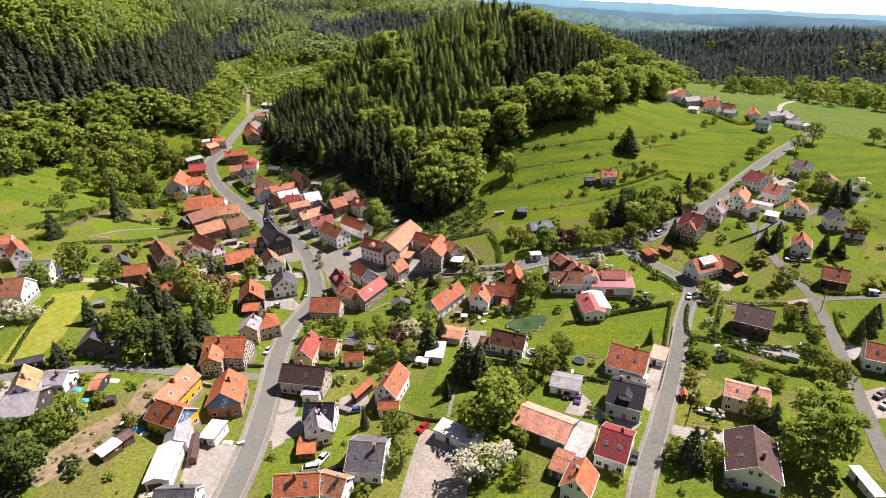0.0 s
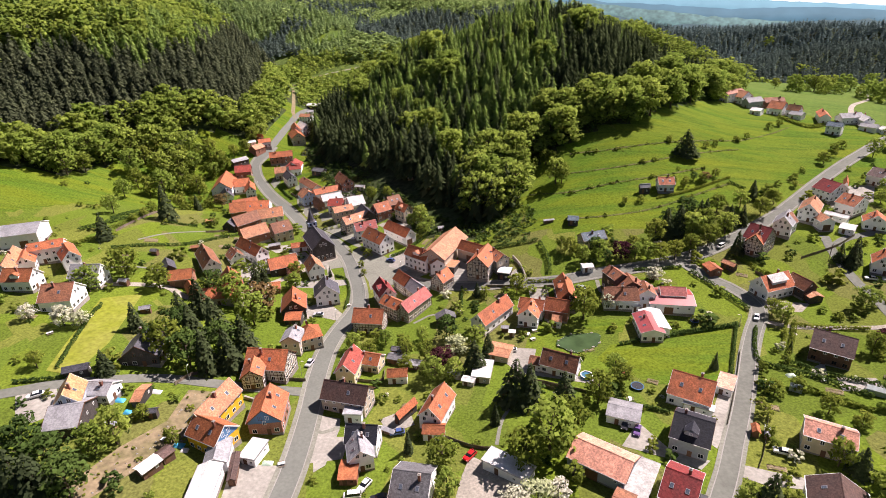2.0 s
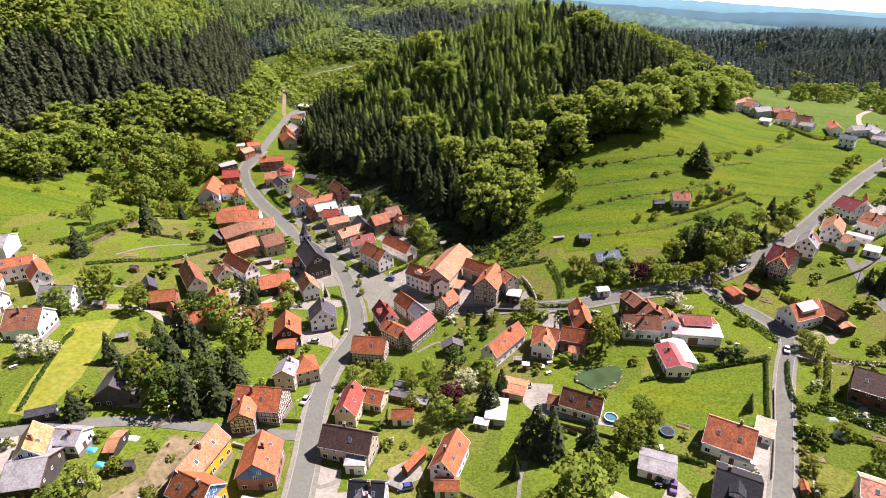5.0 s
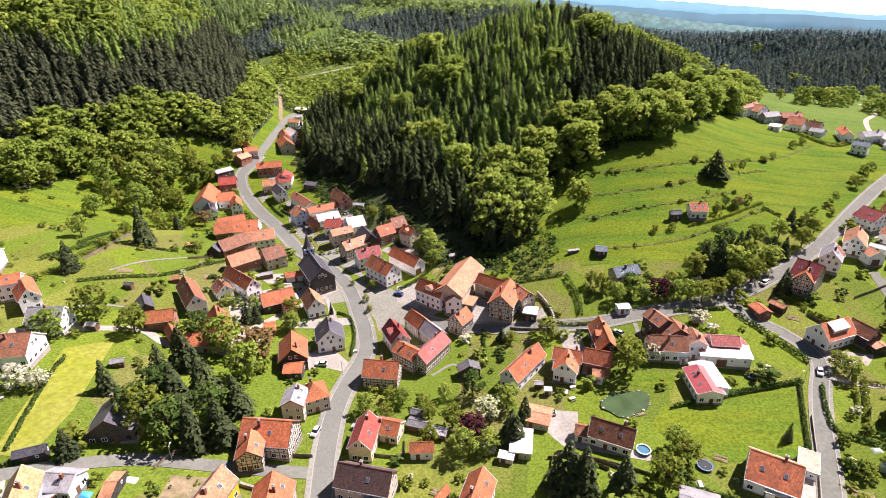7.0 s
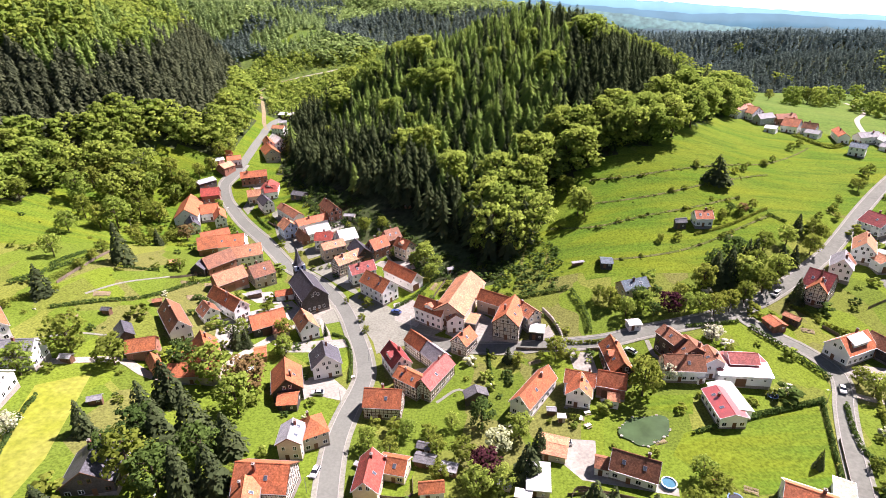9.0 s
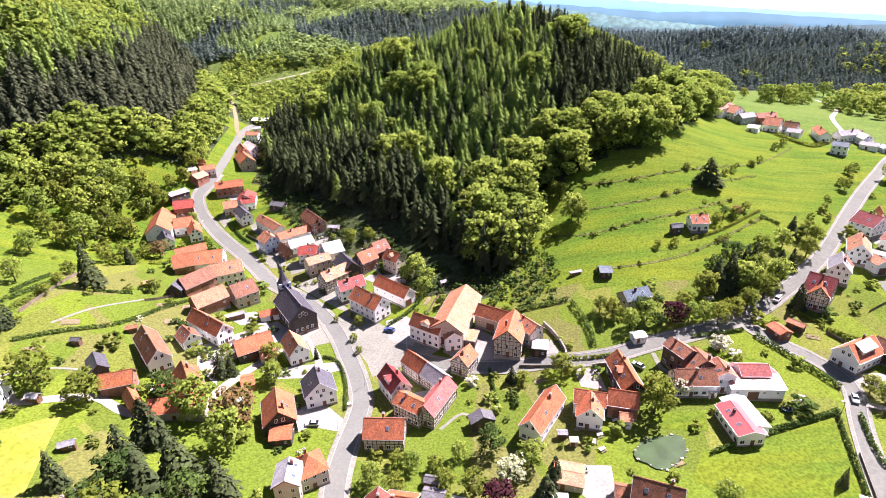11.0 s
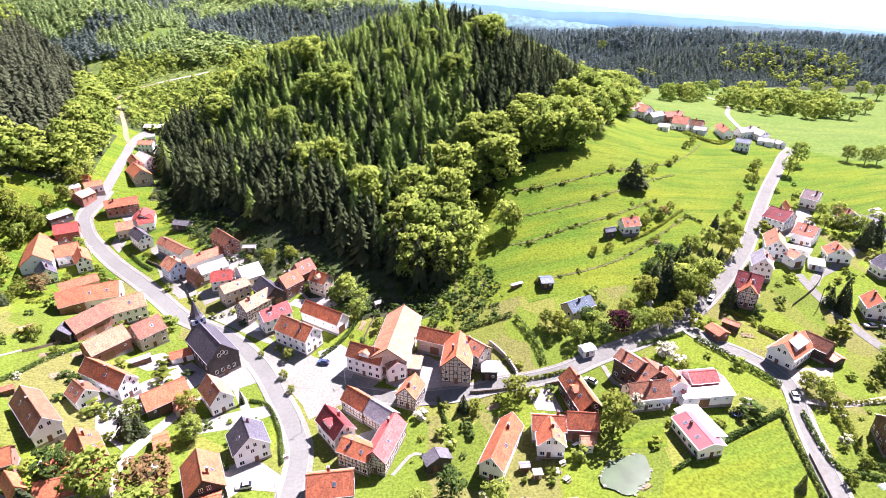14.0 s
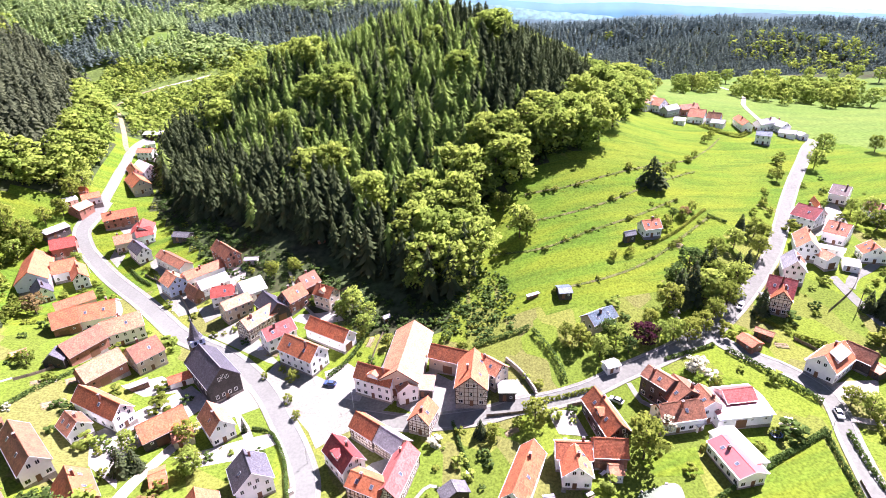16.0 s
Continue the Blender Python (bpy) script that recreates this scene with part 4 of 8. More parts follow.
house(-60.2, 221.0, -66, 11.0, 7.6, 4.5, 8.5, "tan", "white")
house(-61.0, 320.1, -62, 15.6, 7.6, 5, 8.7, "brown", "brick")
barn(-66.0, 301.5, 28, 12.3, 7.0, 4, 6.8, "white", "white")
house(-61.2, 290.9, -0, 9.3, 7.0, 5, 8.2, "red", "white", style="half")
shed(-73.1, 298.5, -58, 8.8, 4.8, 3.5, 6.5, "brown", "brick")
house(-56.4, 281.6, 28, 11.3, 7.0, 5.8, 8.1, "tan", "beige")
barn(-50.5, 291.4, 22, 9.0, 12.1, 4.5, 8, "white", "white")
barn(-43.0, 276.2, -65, 12.9, 8.9, 4.5, 8.5, "slate", "dark")
house(-34.7, 278.4, 37, 9.4, 7.9, 5, 9, "orange", "brick")
house(-28.4, 285.3, 34, 8.0, 7.9, 4.5, 8.5, "brown", "brick")
house(-22.1, 274.9, -47, 8.6, 7.0, 5.5, 8.9, "redbrown", "beige", dormer=True)
barn(-23.3, 253.4, -49, 18.9, 7.2, 4.5, 8, "redbrown", "white")
house(-48.4, 268.6, 40, 13.9, 7.0, 5.5, 8.8, "tan", "timber")
house(-41.3, 258.7, 25, 11.7, 7.0, 5.5, 8.9, "pinkred", "white")
house(-33.5, 245.1, -49, 15.9, 9.0, 6, 10, "redbrown", "white")
house(-26.2, 196.5, -67, 11.1, 7.5, 5, 8.9, "darkred", "white", dormer=True)
barn(-18.1, 204.8, -55, 9.5, 7.0, 4.5, 7.9, "redbrown", "timber")
barn(-12.7, 197.6, -56, 9.3, 7.0, 4.3, 7.5, "grey", "timber")
house(-12.1, 222.1, -41, 13.5, 7.2, 6.5, 10.3, "redbrown", "white", dormer=True)
barn(-0.9, 228.0, -115, 27.4, 13.0, 6, 10.5, "tan", "beige")
house(-4.2, 216.9, -87, 8.0, 7.0, 5.5, 7.7, "tan", "white")
barn(12.2, 222.3, -39, 13.3, 7.0, 5, 8.3, "redbrown", "beige")
house(15.6, 210.5, -114, 14.5, 10.0, 6.5, 11, "orange", "timber")
house(22.4, 211.8, -62, 8.7, 7.0, 5.5, 8.3, "tan", "beige")
house(-2.1, 203.7, -128, 8.0, 7.0, 4.5, 8.1, "orange", "timber")
house(16.5, 174.8, -131, 18.6, 7.2, 4.5, 8.3, "orange", "white")
house(31.8, 177.3, -22, 9.7, 7.0, 4.5, 7.3, "orange", "white")
house(30.2, 172.9, -111, 8.0, 8.0, 4.5, 8, "orange", "white")
barn(40.9, 174.6, -22, 9.0, 7.0, 4.5, 8.2, "orange", "brick")
shed(39.8, 169.6, -18, 3.8, 4.5, 3, 4.5, "tan", "white")
house(45.6, 184.0, -94, 16.0, 7.5, 5, 8.9, "redbrown", "dark", dormer=True)
house(66.5, 189.3, -72, 9.0, 7.0, 7.3, 9.4, "brown", "dark")
house(70.6, 185.0, -90, 8.0, 12.0, 5, 8.8, "brown", "dark")
house(65.7, 179.5, -8, 13.0, 7.8, 4.5, 8.4, "brown", "white", style="half")
barn(84.2, 178.5, -11, 16.5, 13.0, 4.3, 5.5, "redsheet", "white")
house(75.4, 180.3, -97, 8.0, 7.0, 6, 8.2, "brown", "white")
barn(85.3, 179.5, -10, 9.5, 7.0, 5.7, 7.8, "pinkred", "white")
house(70.6, 162.4, -95, 13.1, 8.4, 4, 5.4, "redsheet", "white")
shed(73.7, 165.2, -93, 13.4, 8.0, 3.7, 4.6, "white", "white")
house(136.6, 215.2, -53, 9.3, 11.9, 6, 11, "darkred", "timber")
house(134.2, 212.7, -133, 8.8, 7.3, 6, 9.8, "redbrown", "timber")
shed(110.4, 200.3, -85, 6.7, 5.9, 2.4, 3.6, "orange", "brick")
shed(118.4, 202.3, -61, 6.1, 3.4, 2.4, 3.4, "tan", "dark")
house(125.8, 183.7, -163, 13.5, 9.2, 4.5, 9, "orange", "white", dormer="shed")
barn(136.1, 182.4, -73, 9.0, 7.0, 4.2, 7.4, "brown", "dark")
shed(137.8, 176.9, -87, 4.5, 6.0, 2.6, 3.6, "tan", "dark")
house(153.6, 226.4, -130, 11.4, 8.1, 5.5, 9.6, "grey", "white")
shed(-118.1, 206.9, -59, 9.1, 5.8, 3, 5.5, "slate", "dark")
barn(-109.1, 199.0, 10, 9.4, 7.0, 4, 7.1, "redbrown", "brick")
barn(-93.1, 197.9, 4, 11.9, 7.0, 3, 5.3, "orange", "brick")
shed(-102.2, 190.6, -56, 7.5, 4.1, 3.5, 6, "redbrown", "brick")
house(-138.0, 170.7, 5, 11.4, 11.7, 4.5, 9, "brown", "white")
house(-138.8, 188.1, -2, 12.1, 8.3, 4.5, 8.5, "grey", "white")
house(-162.6, 202.8, 22, 13.2, 7.0, 6.5, 8.7, "orange", "white")
house(-154.2, 201.6, -49, 17.9, 7.0, 5, 8.6, "orange", "white")
hall(-181.9, 217.7, 16, 15.2, 15.5, 6, 8.5, "grey", "white")
house(-170.4, 191.7, -65, 21.3, 7.0, 4, 7.5, "tan", "white")
house(-167.0, 195.8, -62, 12.6, 7.3, 4, 7, "orange", "white")
house(-158.5, 180.5, -3, 12.0, 8.0, 4.5, 8.3, "redbrown", "white", dormer=True)
house(-97.5, 145.3, -84, 12.0, 12.5, 3.5, 8, "slate", "dark")
shed(-111.3, 132.4, 18, 7.1, 3.5, 2.4, 3.6, "slate", "dark")
house(-104.2, 118.7, -70, 10.0, 7.1, 4.5, 8.2, "yellow", "blue")
house(-99.1, 123.9, -7, 8.0, 7.0, 3.5, 5.5, "grey", "white")
barn(-101.4, 113.1, 8, 9.0, 12.1, 3.2, 6.2, "grey", "dark")
shed(-89.0, 124.6, 1, 3.0, 8.0, 2.4, 3.4, "tan", "dark")
shed(-83.0, 118.1, 5, 3.0, 2.5, 2.2, 3, "slate", "dark")
barn(-59.9, 104.0, -80, 8.6, 6.0, 3.8, 5.6, "grey", "white")
barn(-59.6, 93.6, -86, 12.0, 6.2, 3.8, 5.0, "white", "white")
house(-52.6, 82.8, -4, 9.6, 7.6, 4.0, 7.0, "darkgrey", "white")
shed(-55.3, 101.0, -80, 9.4, 2.4, 2.2, 2.8, "darkbrown", "brown")
shed(-75.3, 99.4, 58, 5.6, 4.2, 2.3, 2.9, "white", "brown")
shed(-73.2, 103.6, 58, 3.6, 4.0, 2.4, 3.3, "darkbrown", "brown")
house(-66.1, 119.5, -106, 15.5, 7.5, 5, 9, "tan", "yellow")
house(-63.5, 110.2, -27, 11.0, 8.6, 4.8, 8.5, "redbrown", "yellow", panel="azure")
house(-58.1, 144.3, -9, 14.0, 10.4, 5, 9.5, "orange", "timber")
house(-61.4, 138.1, -83, 8.0, 7.0, 5, 7.5, "orange", "timber")
house(-54.5, 159.0, -92, 8.0, 7.0, 6, 8.2, "grey", "beige")
house(-52.0, 120.8, -86, 11.8, 9.9, 4.8, 9, "orange", "brick", panel="azure")
house(-32.9, 145.4, -99, 11.6, 7.0, 4.8, 8.4, "red", "cream")
house(-26.7, 150.1, -18, 8.0, 7.0, 3.5, 5.9, "redbrown", "cream")
house(-31.0, 129.0, -16, 14.3, 8.5, 5, 9, "darkbrown", "beige")
shed(-17.2, 142.0, 0, 6.7, 4.3, 3, 5, "redbrown", "white")
shed(-13.5, 123.5, -127, 8.5, 2.5, 2.8, 4.6, "orange", "dark")
house(-4.2, 122.4, -112, 12.1, 7.3, 5, 8.7, "orange", "white")
shed(-5.2, 114.7, -5, 6.4, 4.6, 2.8, 4.2, "redbrown", "white")
house(-24.1, 111.1, -7, 8.9, 7.4, 4.8, 8.4, "black", "white")
house(-24.3, 106.1, -77, 8.0, 7.0, 4.5, 7.4, "grey", "white")
garage(-26.6, 101.0, 0, 5.0, 6.7, 2.5, 3.4, "redbrown", "brick")
house(-10.0, 94.3, -12, 9.5, 12.5, 4.2, 8.1, "darkgrey", "white")
house(-26.0, 85.2, -2, 10.9, 7.1, 5, 8.4, "orange", "white")
house(-18.2, 85.6, -23, 8.0, 7.0, 4, 6.8, "tan", "white")
barn(36.9, 99.5, -37, 15.1, 10.2, 4, 6.5, "pink", "grey")
garage(48.2, 118.1, -24, 9.2, 8.0, 3, 4, "grey", "white")
house(52.3, 89.7, -34, 8.0, 12.5, 4.5, 8, "darkred", "white")
house(39.6, 79.0, -125, 8.0, 7.3, 4.5, 8.3, "orange", "white")
shed(37.9, 86.8, -34, 4.8, 8.0, 2.8, 3.6, "brown", "grey")
house(35.4, 142.3, -29, 12.1, 7.5, 3.5, 7.5, "brown", "white")
garage(28.4, 145.1, -21, 5.0, 5.1, 2.8, 4.5, "brown", "white")
house(70.5, 125.9, -34, 12.0, 12.3, 4, 8.5, "orange", "white")
house(122.4, 143.0, -38, 11.7, 12.1, 5, 9, "darkbrown", "brown")
house(95.6, 104.1, -32, 11.5, 8.3, 5.5, 7.6, "pink", "cream")
house(146.2, 115.0, -35, 11.0, 9.0, 4.5, 8.2, "orange", "white")
house(83.4, 81.9, -118, 14.6, 12.1, 4.5, 8.1, "darkbrown", "white")
shed(17.1, 153.3, -23, 8.1, 8.0, 2.8, 3.4, "tan", "beige")
house(-60.9, 186.3, -78, 12.1, 9.8, 4.5, 9, "orange", "dark")
shed(-59.3, 179.2, -1, 6.5, 7.2, 2.8, 4.5, "orange", "dark")
house(-50.2, 197.4, -76, 9.6, 10.2, 5, 9.5, "slate", "white")
house(-49.8, 163.5, -67, 8.5, 8.1, 5, 8.5, "redbrown", "beige", style="hip")
house(-29.9, 175.9, -10, 11.8, 8.9, 4.8, 8.8, "orange", "timber")
house(-21.4, 185.1, -42, 10.3, 7.0, 5.5, 7.7, "redbrown", "timber")
house(-13.7, 186.5, -125, 15.9, 7.0, 4.8, 8.1, "pinkred", "timber")
shed(-1.2, 177.6, -85, 4.1, 7.8, 3, 5, "darkgrey", "dark")
house(227.3, 270.0, -61, 8.0, 12.5, 5, 8.1, "darkbrown", "white")
house(192.6, 256.1, -73, 10.7, 12.5, 5, 9, "darkred", "white")
shed(206.3, 264.7, -125, 10.7, 2.5, 3.5, 6, "orange", "white")
house(194.4, 242.3, -64, 9.1, 12.5, 5, 8.5, "redbrown", "white")
house(172.2, 238.1, -130, 15.0, 8.6, 5, 9, "tan", "white")
house(154.7, 226.9, -144, 8.0, 7.2, 5, 8.8, "brown", "white")
house(194.9, 226.4, -122, 8.0, 9.9, 4, 7.5, "orange", "white")
barn(172.8, 229.2, -93, 9.0, 7.0, 4.5, 6.5, "tan", "white")
shed(183.2, 234.9, -53, 10.1, 3.8, 2.6, 3.6, "white", "white")
garage(181.8, 224.5, -44, 6.1, 8.0, 2.6, 3.4, "white", "white")
house(230.2, 252.2, -118, 11.5, 10.2, 4, 7, "brown", "white")
shed(237.2, 245.6, -72, 8.9, 4.9, 3, 4.5, "grey", "white")
shed(231.2, 235.5, -71, 6.7, 2.5, 3, 5, "slate", "white")
house(204.0, 211.0, -107, 8.0, 9.5, 4.5, 8.4, "slate", "white")
shed(205.6, 200.2, -32, 8.0, 4.0, 2.6, 4.0, "redbrown", "white")
house(174.2, 192.4, -125, 9.5, 8.0, 4.6, 8.4, "orange", "white")
house(168.0, 164.2, -38, 9.0, 8.4, 4.2, 8.0, "orange", "brown")
shed(177.0, 155.2, -20, 3.4, 2.2, 2.0, 2.4, "white", "white")
house(65.1, 220.8, 13, 11.4, 7.0, 3, 5.6, "slateblue", "beige")
shed(60.3, 237.1, -13, 5.1, 6.3, 2.3, 3.2, "slateblue", "dark")
garage(58.7, 202.4, 3, 5.0, 4.2, 2.6, 3.2, "white", "white")
house(110.9, 259.3, -6, 8.0, 7.0, 4, 6.9, "orange", "white")
shed(100.0, 257.1, 1, 5.5, 2.5, 3, 4.8, "grey", "dark")
house(218.3, 414.9, 33, 22.0, 7.0, 6.5, 8.5, "redbrown", "white")
house(223.7, 413.7, -69, 13.9, 11.7, 5, 9, "tan", "white")
house(227.9, 402.8, 16, 13.7, 7.0, 4.5, 7.3, "grey", "grey")
house(243.6, 403.7, -3, 14.4, 7.0, 4.5, 7.4, "redbrown", "brick")
house(237.3, 386.6, -51, 10.4, 11.9, 4.5, 8.7, "redbrown", "white")
shed(220.8, 382.7, -47, 7.3, 7.8, 3, 4.5, "white", "white")
house(245.5, 380.1, -57, 8.6, 7.0, 4.5, 8, "tan", "white")
garage(244.7, 375.1, -54, 8.7, 8.0, 3, 4.8, "grey", "white")
house(258.9, 369.3, -116, 20.4, 7.0, 4.5, 7, "orange", "white")
house(275.2, 367.0, 6, 16.0, 7.0, 4.5, 7.1, "grey", "white")
house(282.6, 363.3, -103, 16.7, 7.0, 4.5, 7.3, "white", "white")
house(248.5, 341.1, -48, 8.9, 7.0, 5.5, 7.7, "slateblue", "white")
barn(278.2, 351.2, -56, 10.0, 7.2, 3, 4.8, "grey", "white")
shed(285.1, 346.8, -100, 6.0, 5.9, 3, 4.5, "white", "white")
hall(-117.5, 519.5, -19, 14.0, 9.0, 5, 6.5, "white", "dark")
shed(-117.3, 494.4, 10, 6.7, 4.0, 3.5, 5, "grey", "white")
house(-116.1, 473.6, -19, 10.7, 7.0, 5.5, 7.5, "tan", "white")
house(-112.6, 446.6, -60, 19.2, 9.0, 5, 8.5, "white", "white")
house(-117.7, 440.0, -71, 17.2, 7.0, 4, 7.5, "redbrown", "white")
shed(-136.0, 404.3, -34, 7.2, 2.5, 3, 5, "redbrown", "brick")
house(62.6, 107.9, -31, 9.8, 12.5, 5, 8.5, "black", "grey", dormer=True)
barn(-89.8, 189.7, 0, 16.1, 7.3, 3.5, 6.5, "orange", "beige")
flat_roofed(106.2, 73.2, 84, 9.0, 2.7, 2.5, "white", "white", "garage")
flat_roofed(13.6, 100.0, -35, 12.8, 5.4, 3, "white", "white", "garage")
flat_roofed(24.5, 204.7, -109, 5.9, 5.4, 3.2, "white", "dark", "garage")
flat_roofed(2.4, 216.7, -114, 7.3, 5.2, 3, "tan", "dark", "carport")
flat_roofed(82.7, 130.0, -35, 4.8, 8.2, 2.8, "pink", "white", "carport")
flat_roofed(-52.1, 106.8, -15, 4.8, 7.1, 2.8, "white", "white", "garage")
flat_roofed(44.4, 93.7, -34, 6.0, 12.9, 2.8, "concrete", "white", "terrace")
flat_roofed(-28.5, 123.9, -5, 5.6, 5.8, 3.5, "grey", "white", "annex")
flat_roofed(10.4, 142.8, -13, 6.2, 9.6, 2.8, "white", "beige", "garage")
flat_roofed(69.9, 119.9, -31, 8.2, 2.9, 2.6, "white", "white", "awning")
flat_roofed(70.6, 175.8, -77, 1.8, 3.3, 2.5, "white", "white", "garage")


# ---- church ----
def church(x, y, yaw):
    """Slate-clad church; local x runs from the front gable (minus) to the tower (plus)."""
    base = height(x, y) - 0.2
    top = new("church")
    top.matrix_world = Matrix.Translation((x, y, base)) @ Matrix.Rotation(radians(yaw), 4, "Z")
    tagged(top, "dark slate-clad village church with a pointed steeple", "church")
    hl, hw, eave, ridge = 9.5, 5.2, 7.2, 12.4
    bm = bmesh.new()
    low = [bm.verts.new((sx * hl, sy * hw, -3)) for sx, sy in ((-1, -1), (1, -1), (1, 1), (-1, 1))]
    up = [bm.verts.new((v.co.x, v.co.y, eave)) for v in low]
    pk = [bm.verts.new((sx * hl, 0, ridge - 0.1)) for sx in (-1, 1)]
    for f in ((low[0], low[1], up[1], up[0]), (low[2], low[3], up[3], up[2]), (low[1], low[2], up[2], pk[1], up[1]), (low[3], low[0], up[0], pk[0], up[3])):
        bm.faces.new(f)
    part("wall", bm, WALLS["dark"], top, "dark slate cladding")
    bm = bmesh.new()
    box(bm, -hl - 0.06, hl + 0.06, -hw - 0.06, hw + 0.06, -3, 0.9)
    part("plinth", bm, PLINTH, top)
    for s in (-1, 1):
        bm = bmesh.new()
        slab(bm, [(-hl - 0.3, s * (hw + 0.4), eave - 0.35), (hl + 0.3, s * (hw + 0.4), eave - 0.35), (hl + 0.3, 0, ridge), (-hl - 0.3, 0, ridge)], 0.22)
        part("roof_slope", bm, ROOFS["slate"], top)
        bm = bmesh.new()
        box(bm, -hl - 0.3, hl + 0.3, s * (hw + 0.48) - 0.08, s * (hw + 0.48) + 0.08, eave - 0.5, eave - 0.36)
        part("gutter", bm, METAL, top)
    bm = bmesh.new()
    box(bm, -hl - 0.32, hl + 0.32, -0.15, 0.15, ridge - 0.05, ridge + 0.1)
    part("ridge_cap", bm, METAL, top)
    ww, wh, fw, fb, pane = WIN["tall"]
    for along in (-3.0, -1.0, 1.0, 3.0):
        win = part("window", fw, None, top, place=Matrix.Rotation(radians(-90), 4, "Z") @ Matrix.Translation((along, -hl, 1.6)))
        part("pane", pane, None, win)
    for along, z in ((-1.2, 7.6), (0, 8.2), (1.2, 7.6)):
        win = part("window", fw, None, top, place=Matrix.Rotation(radians(-90), 4, "Z") @ Matrix.Translation((along, -hl, z)))
        part("pane", pane, None, win)
    for s, spin in ((-1, 0), (1, 180)):
        for k in range(5):
            win = part("window", fw, None, top, place=Matrix.Rotation(radians(spin), 4, "Z") @ Matrix.Translation((-6.5 + 3.2 * k, -hw, 3.0)))
            part("pane", pane, None, win)
    part("door", DOOR, None, top, place=Matrix.Rotation(radians(-90), 4, "Z") @ Matrix.Translation((0, -hl, 0)))
    tw, tx = 2.1, hl + 1.2
    bm = bmesh.new()
    box(bm, tx - tw, tx + tw, -tw, tw, -3, 11.5)
    tower = part("tower", bm, WALLS["dark"], top)
    bm = bmesh.new()
    box(bm, tx - tw - 0.15, tx + tw + 0.15, -tw - 0.15, tw + 0.15, 11.5, 13.6)
    belfry = part("belfry", bm, WALLS["blue"], top, "pale painted belfry with sound openings")
    for spin in (0, 90, 180, 270):
        for a in (-0.9, 0.9):
            bm = bmesh.new()
            box(bm, a - 0.45, a + 0.45, -tw - 0.2, -tw - 0.1, 12.0, 13.2)
            part("sound_opening", bm, SOLAR, belfry, "dark louvred opening", Matrix.Translation((tx, 0, 0)) @ Matrix.Rotation(radians(spin), 4, "Z"))
    bm = bmesh.new()
    rings = [(2.6, 13.6), (1.85, 14.5), (1.3, 16.0), (0.05, 20.6)]
    prev = None
    for r, z in rings:
        ring = [bm.verts.new((tx + r * math.cos(k * math.pi / 4 + 0.39), r * math.sin(k * math.pi / 4 + 0.39), z)) for k in range(8)]
        if prev:
            for k in range(8):
                bm.faces.new((prev[k], prev[(k + 1) % 8], ring[(k + 1) % 8], ring[k]))
        prev = ring
    bm.faces.new(prev)
    spire = part("spire", bm, ROOFS["slate"], top)
    bm = bmesh.new()
    bmesh.ops.create_uvsphere(bm, u_segments=8, v_segments=6, radius=0.25, matrix=Matrix.Translation((tx, 0, 20.7)))
    box(bm, tx - 0.05, tx + 0.05, -0.05, 0.05, 20.8, 21.9)
    part("finial", bm, METAL, spire)
    FOOTPRINTS.append((x, y, 12))
    return top


church(-62.5, 244.2, 116)


# ---- trees ----
def joined(name, verts, faces, mats, index=None, tone=None, normals=None):
    """A large mesh from arrays: verts (n, 3), faces (m, 4) or (m, 3)."""
    me = bpy.data.meshes.new(name)
    k = faces.shape[1]
    me.vertices.add(len(verts)), me.loops.add(faces.size), me.polygons.add(len(faces))
    me.vertices.foreach_set("co", np.ascontiguousarray(verts, np.float32).ravel())
    me.loops.foreach_set("vertex_index", np.ascontiguousarray(faces, np.int32).ravel())
    me.polygons.foreach_set("loop_start", np.arange(0, faces.size, k, dtype=np.int32))
    for m in mats:
        me.materials.append(m)
    if index is not None:
        me.polygons.foreach_set("material_index", np.asarray(index, np.int32))
    if tone is not None:
        me.attributes.new("tone", "FLOAT", "POINT").data.foreach_set("value", np.asarray(tone, np.float32))
    me.update(calc_edges=True)
    if normals is not None:
        me.polygons.foreach_set("use_smooth", np.ones(len(faces), bool))
        me.normals_split_custom_set_from_vertices(np.ascontiguousarray(normals, np.float32))
    return me


def puffed(verts, hubs, low=0.75):
    """Soft shading for a crown: each spray faces out from its limb and from the crown's heart."""
    from_hub = verts - hubs
    from_hub /= np.linalg.norm(from_hub, axis=1)[:, None] + 1e-6
    heart = verts - (0, 0, 0.5)
    heart /= np.linalg.norm(heart, axis=1)[:, None] + 1e-6
    n = 0.6 * from_hub + 0.5 * heart + (0, 0, low)
    n = n + np.repeat(np.random.default_rng(len(verts)).normal(size=(len(verts) // 4, 3)) * 0.3, 4, axis=0)
    return n / (np.linalg.norm(n, axis=1)[:, None] + 1e-6)


def leaf_cards(centres, normals, size, r):
    """Small leaf sprays: bent kites round the centres, each turned its own way."""
    n = len(centres)
    ref = r.normal(size=(n, 3))
    u = np.cross(normals, ref)
    u /= np.linalg.norm(u, axis=1)[:, None] + 1e-9
    v = np.cross(normals, u)
    s = (size * r.uniform(0.65, 1.35, n))[:, None]
    a, b = r.uniform(0.75, 1.2, (n, 1)), r.uniform(0.5, 0.95, (n, 1))
    quad = np.stack([centres - u * s * a, centres - v * s * b + normals * s * 0.22, centres + u * s * a * 0.8, centres + v * s * b - normals * s * 0.15], 1)
    return quad.reshape(-1, 3), np.arange(4 * n).reshape(-1, 4)


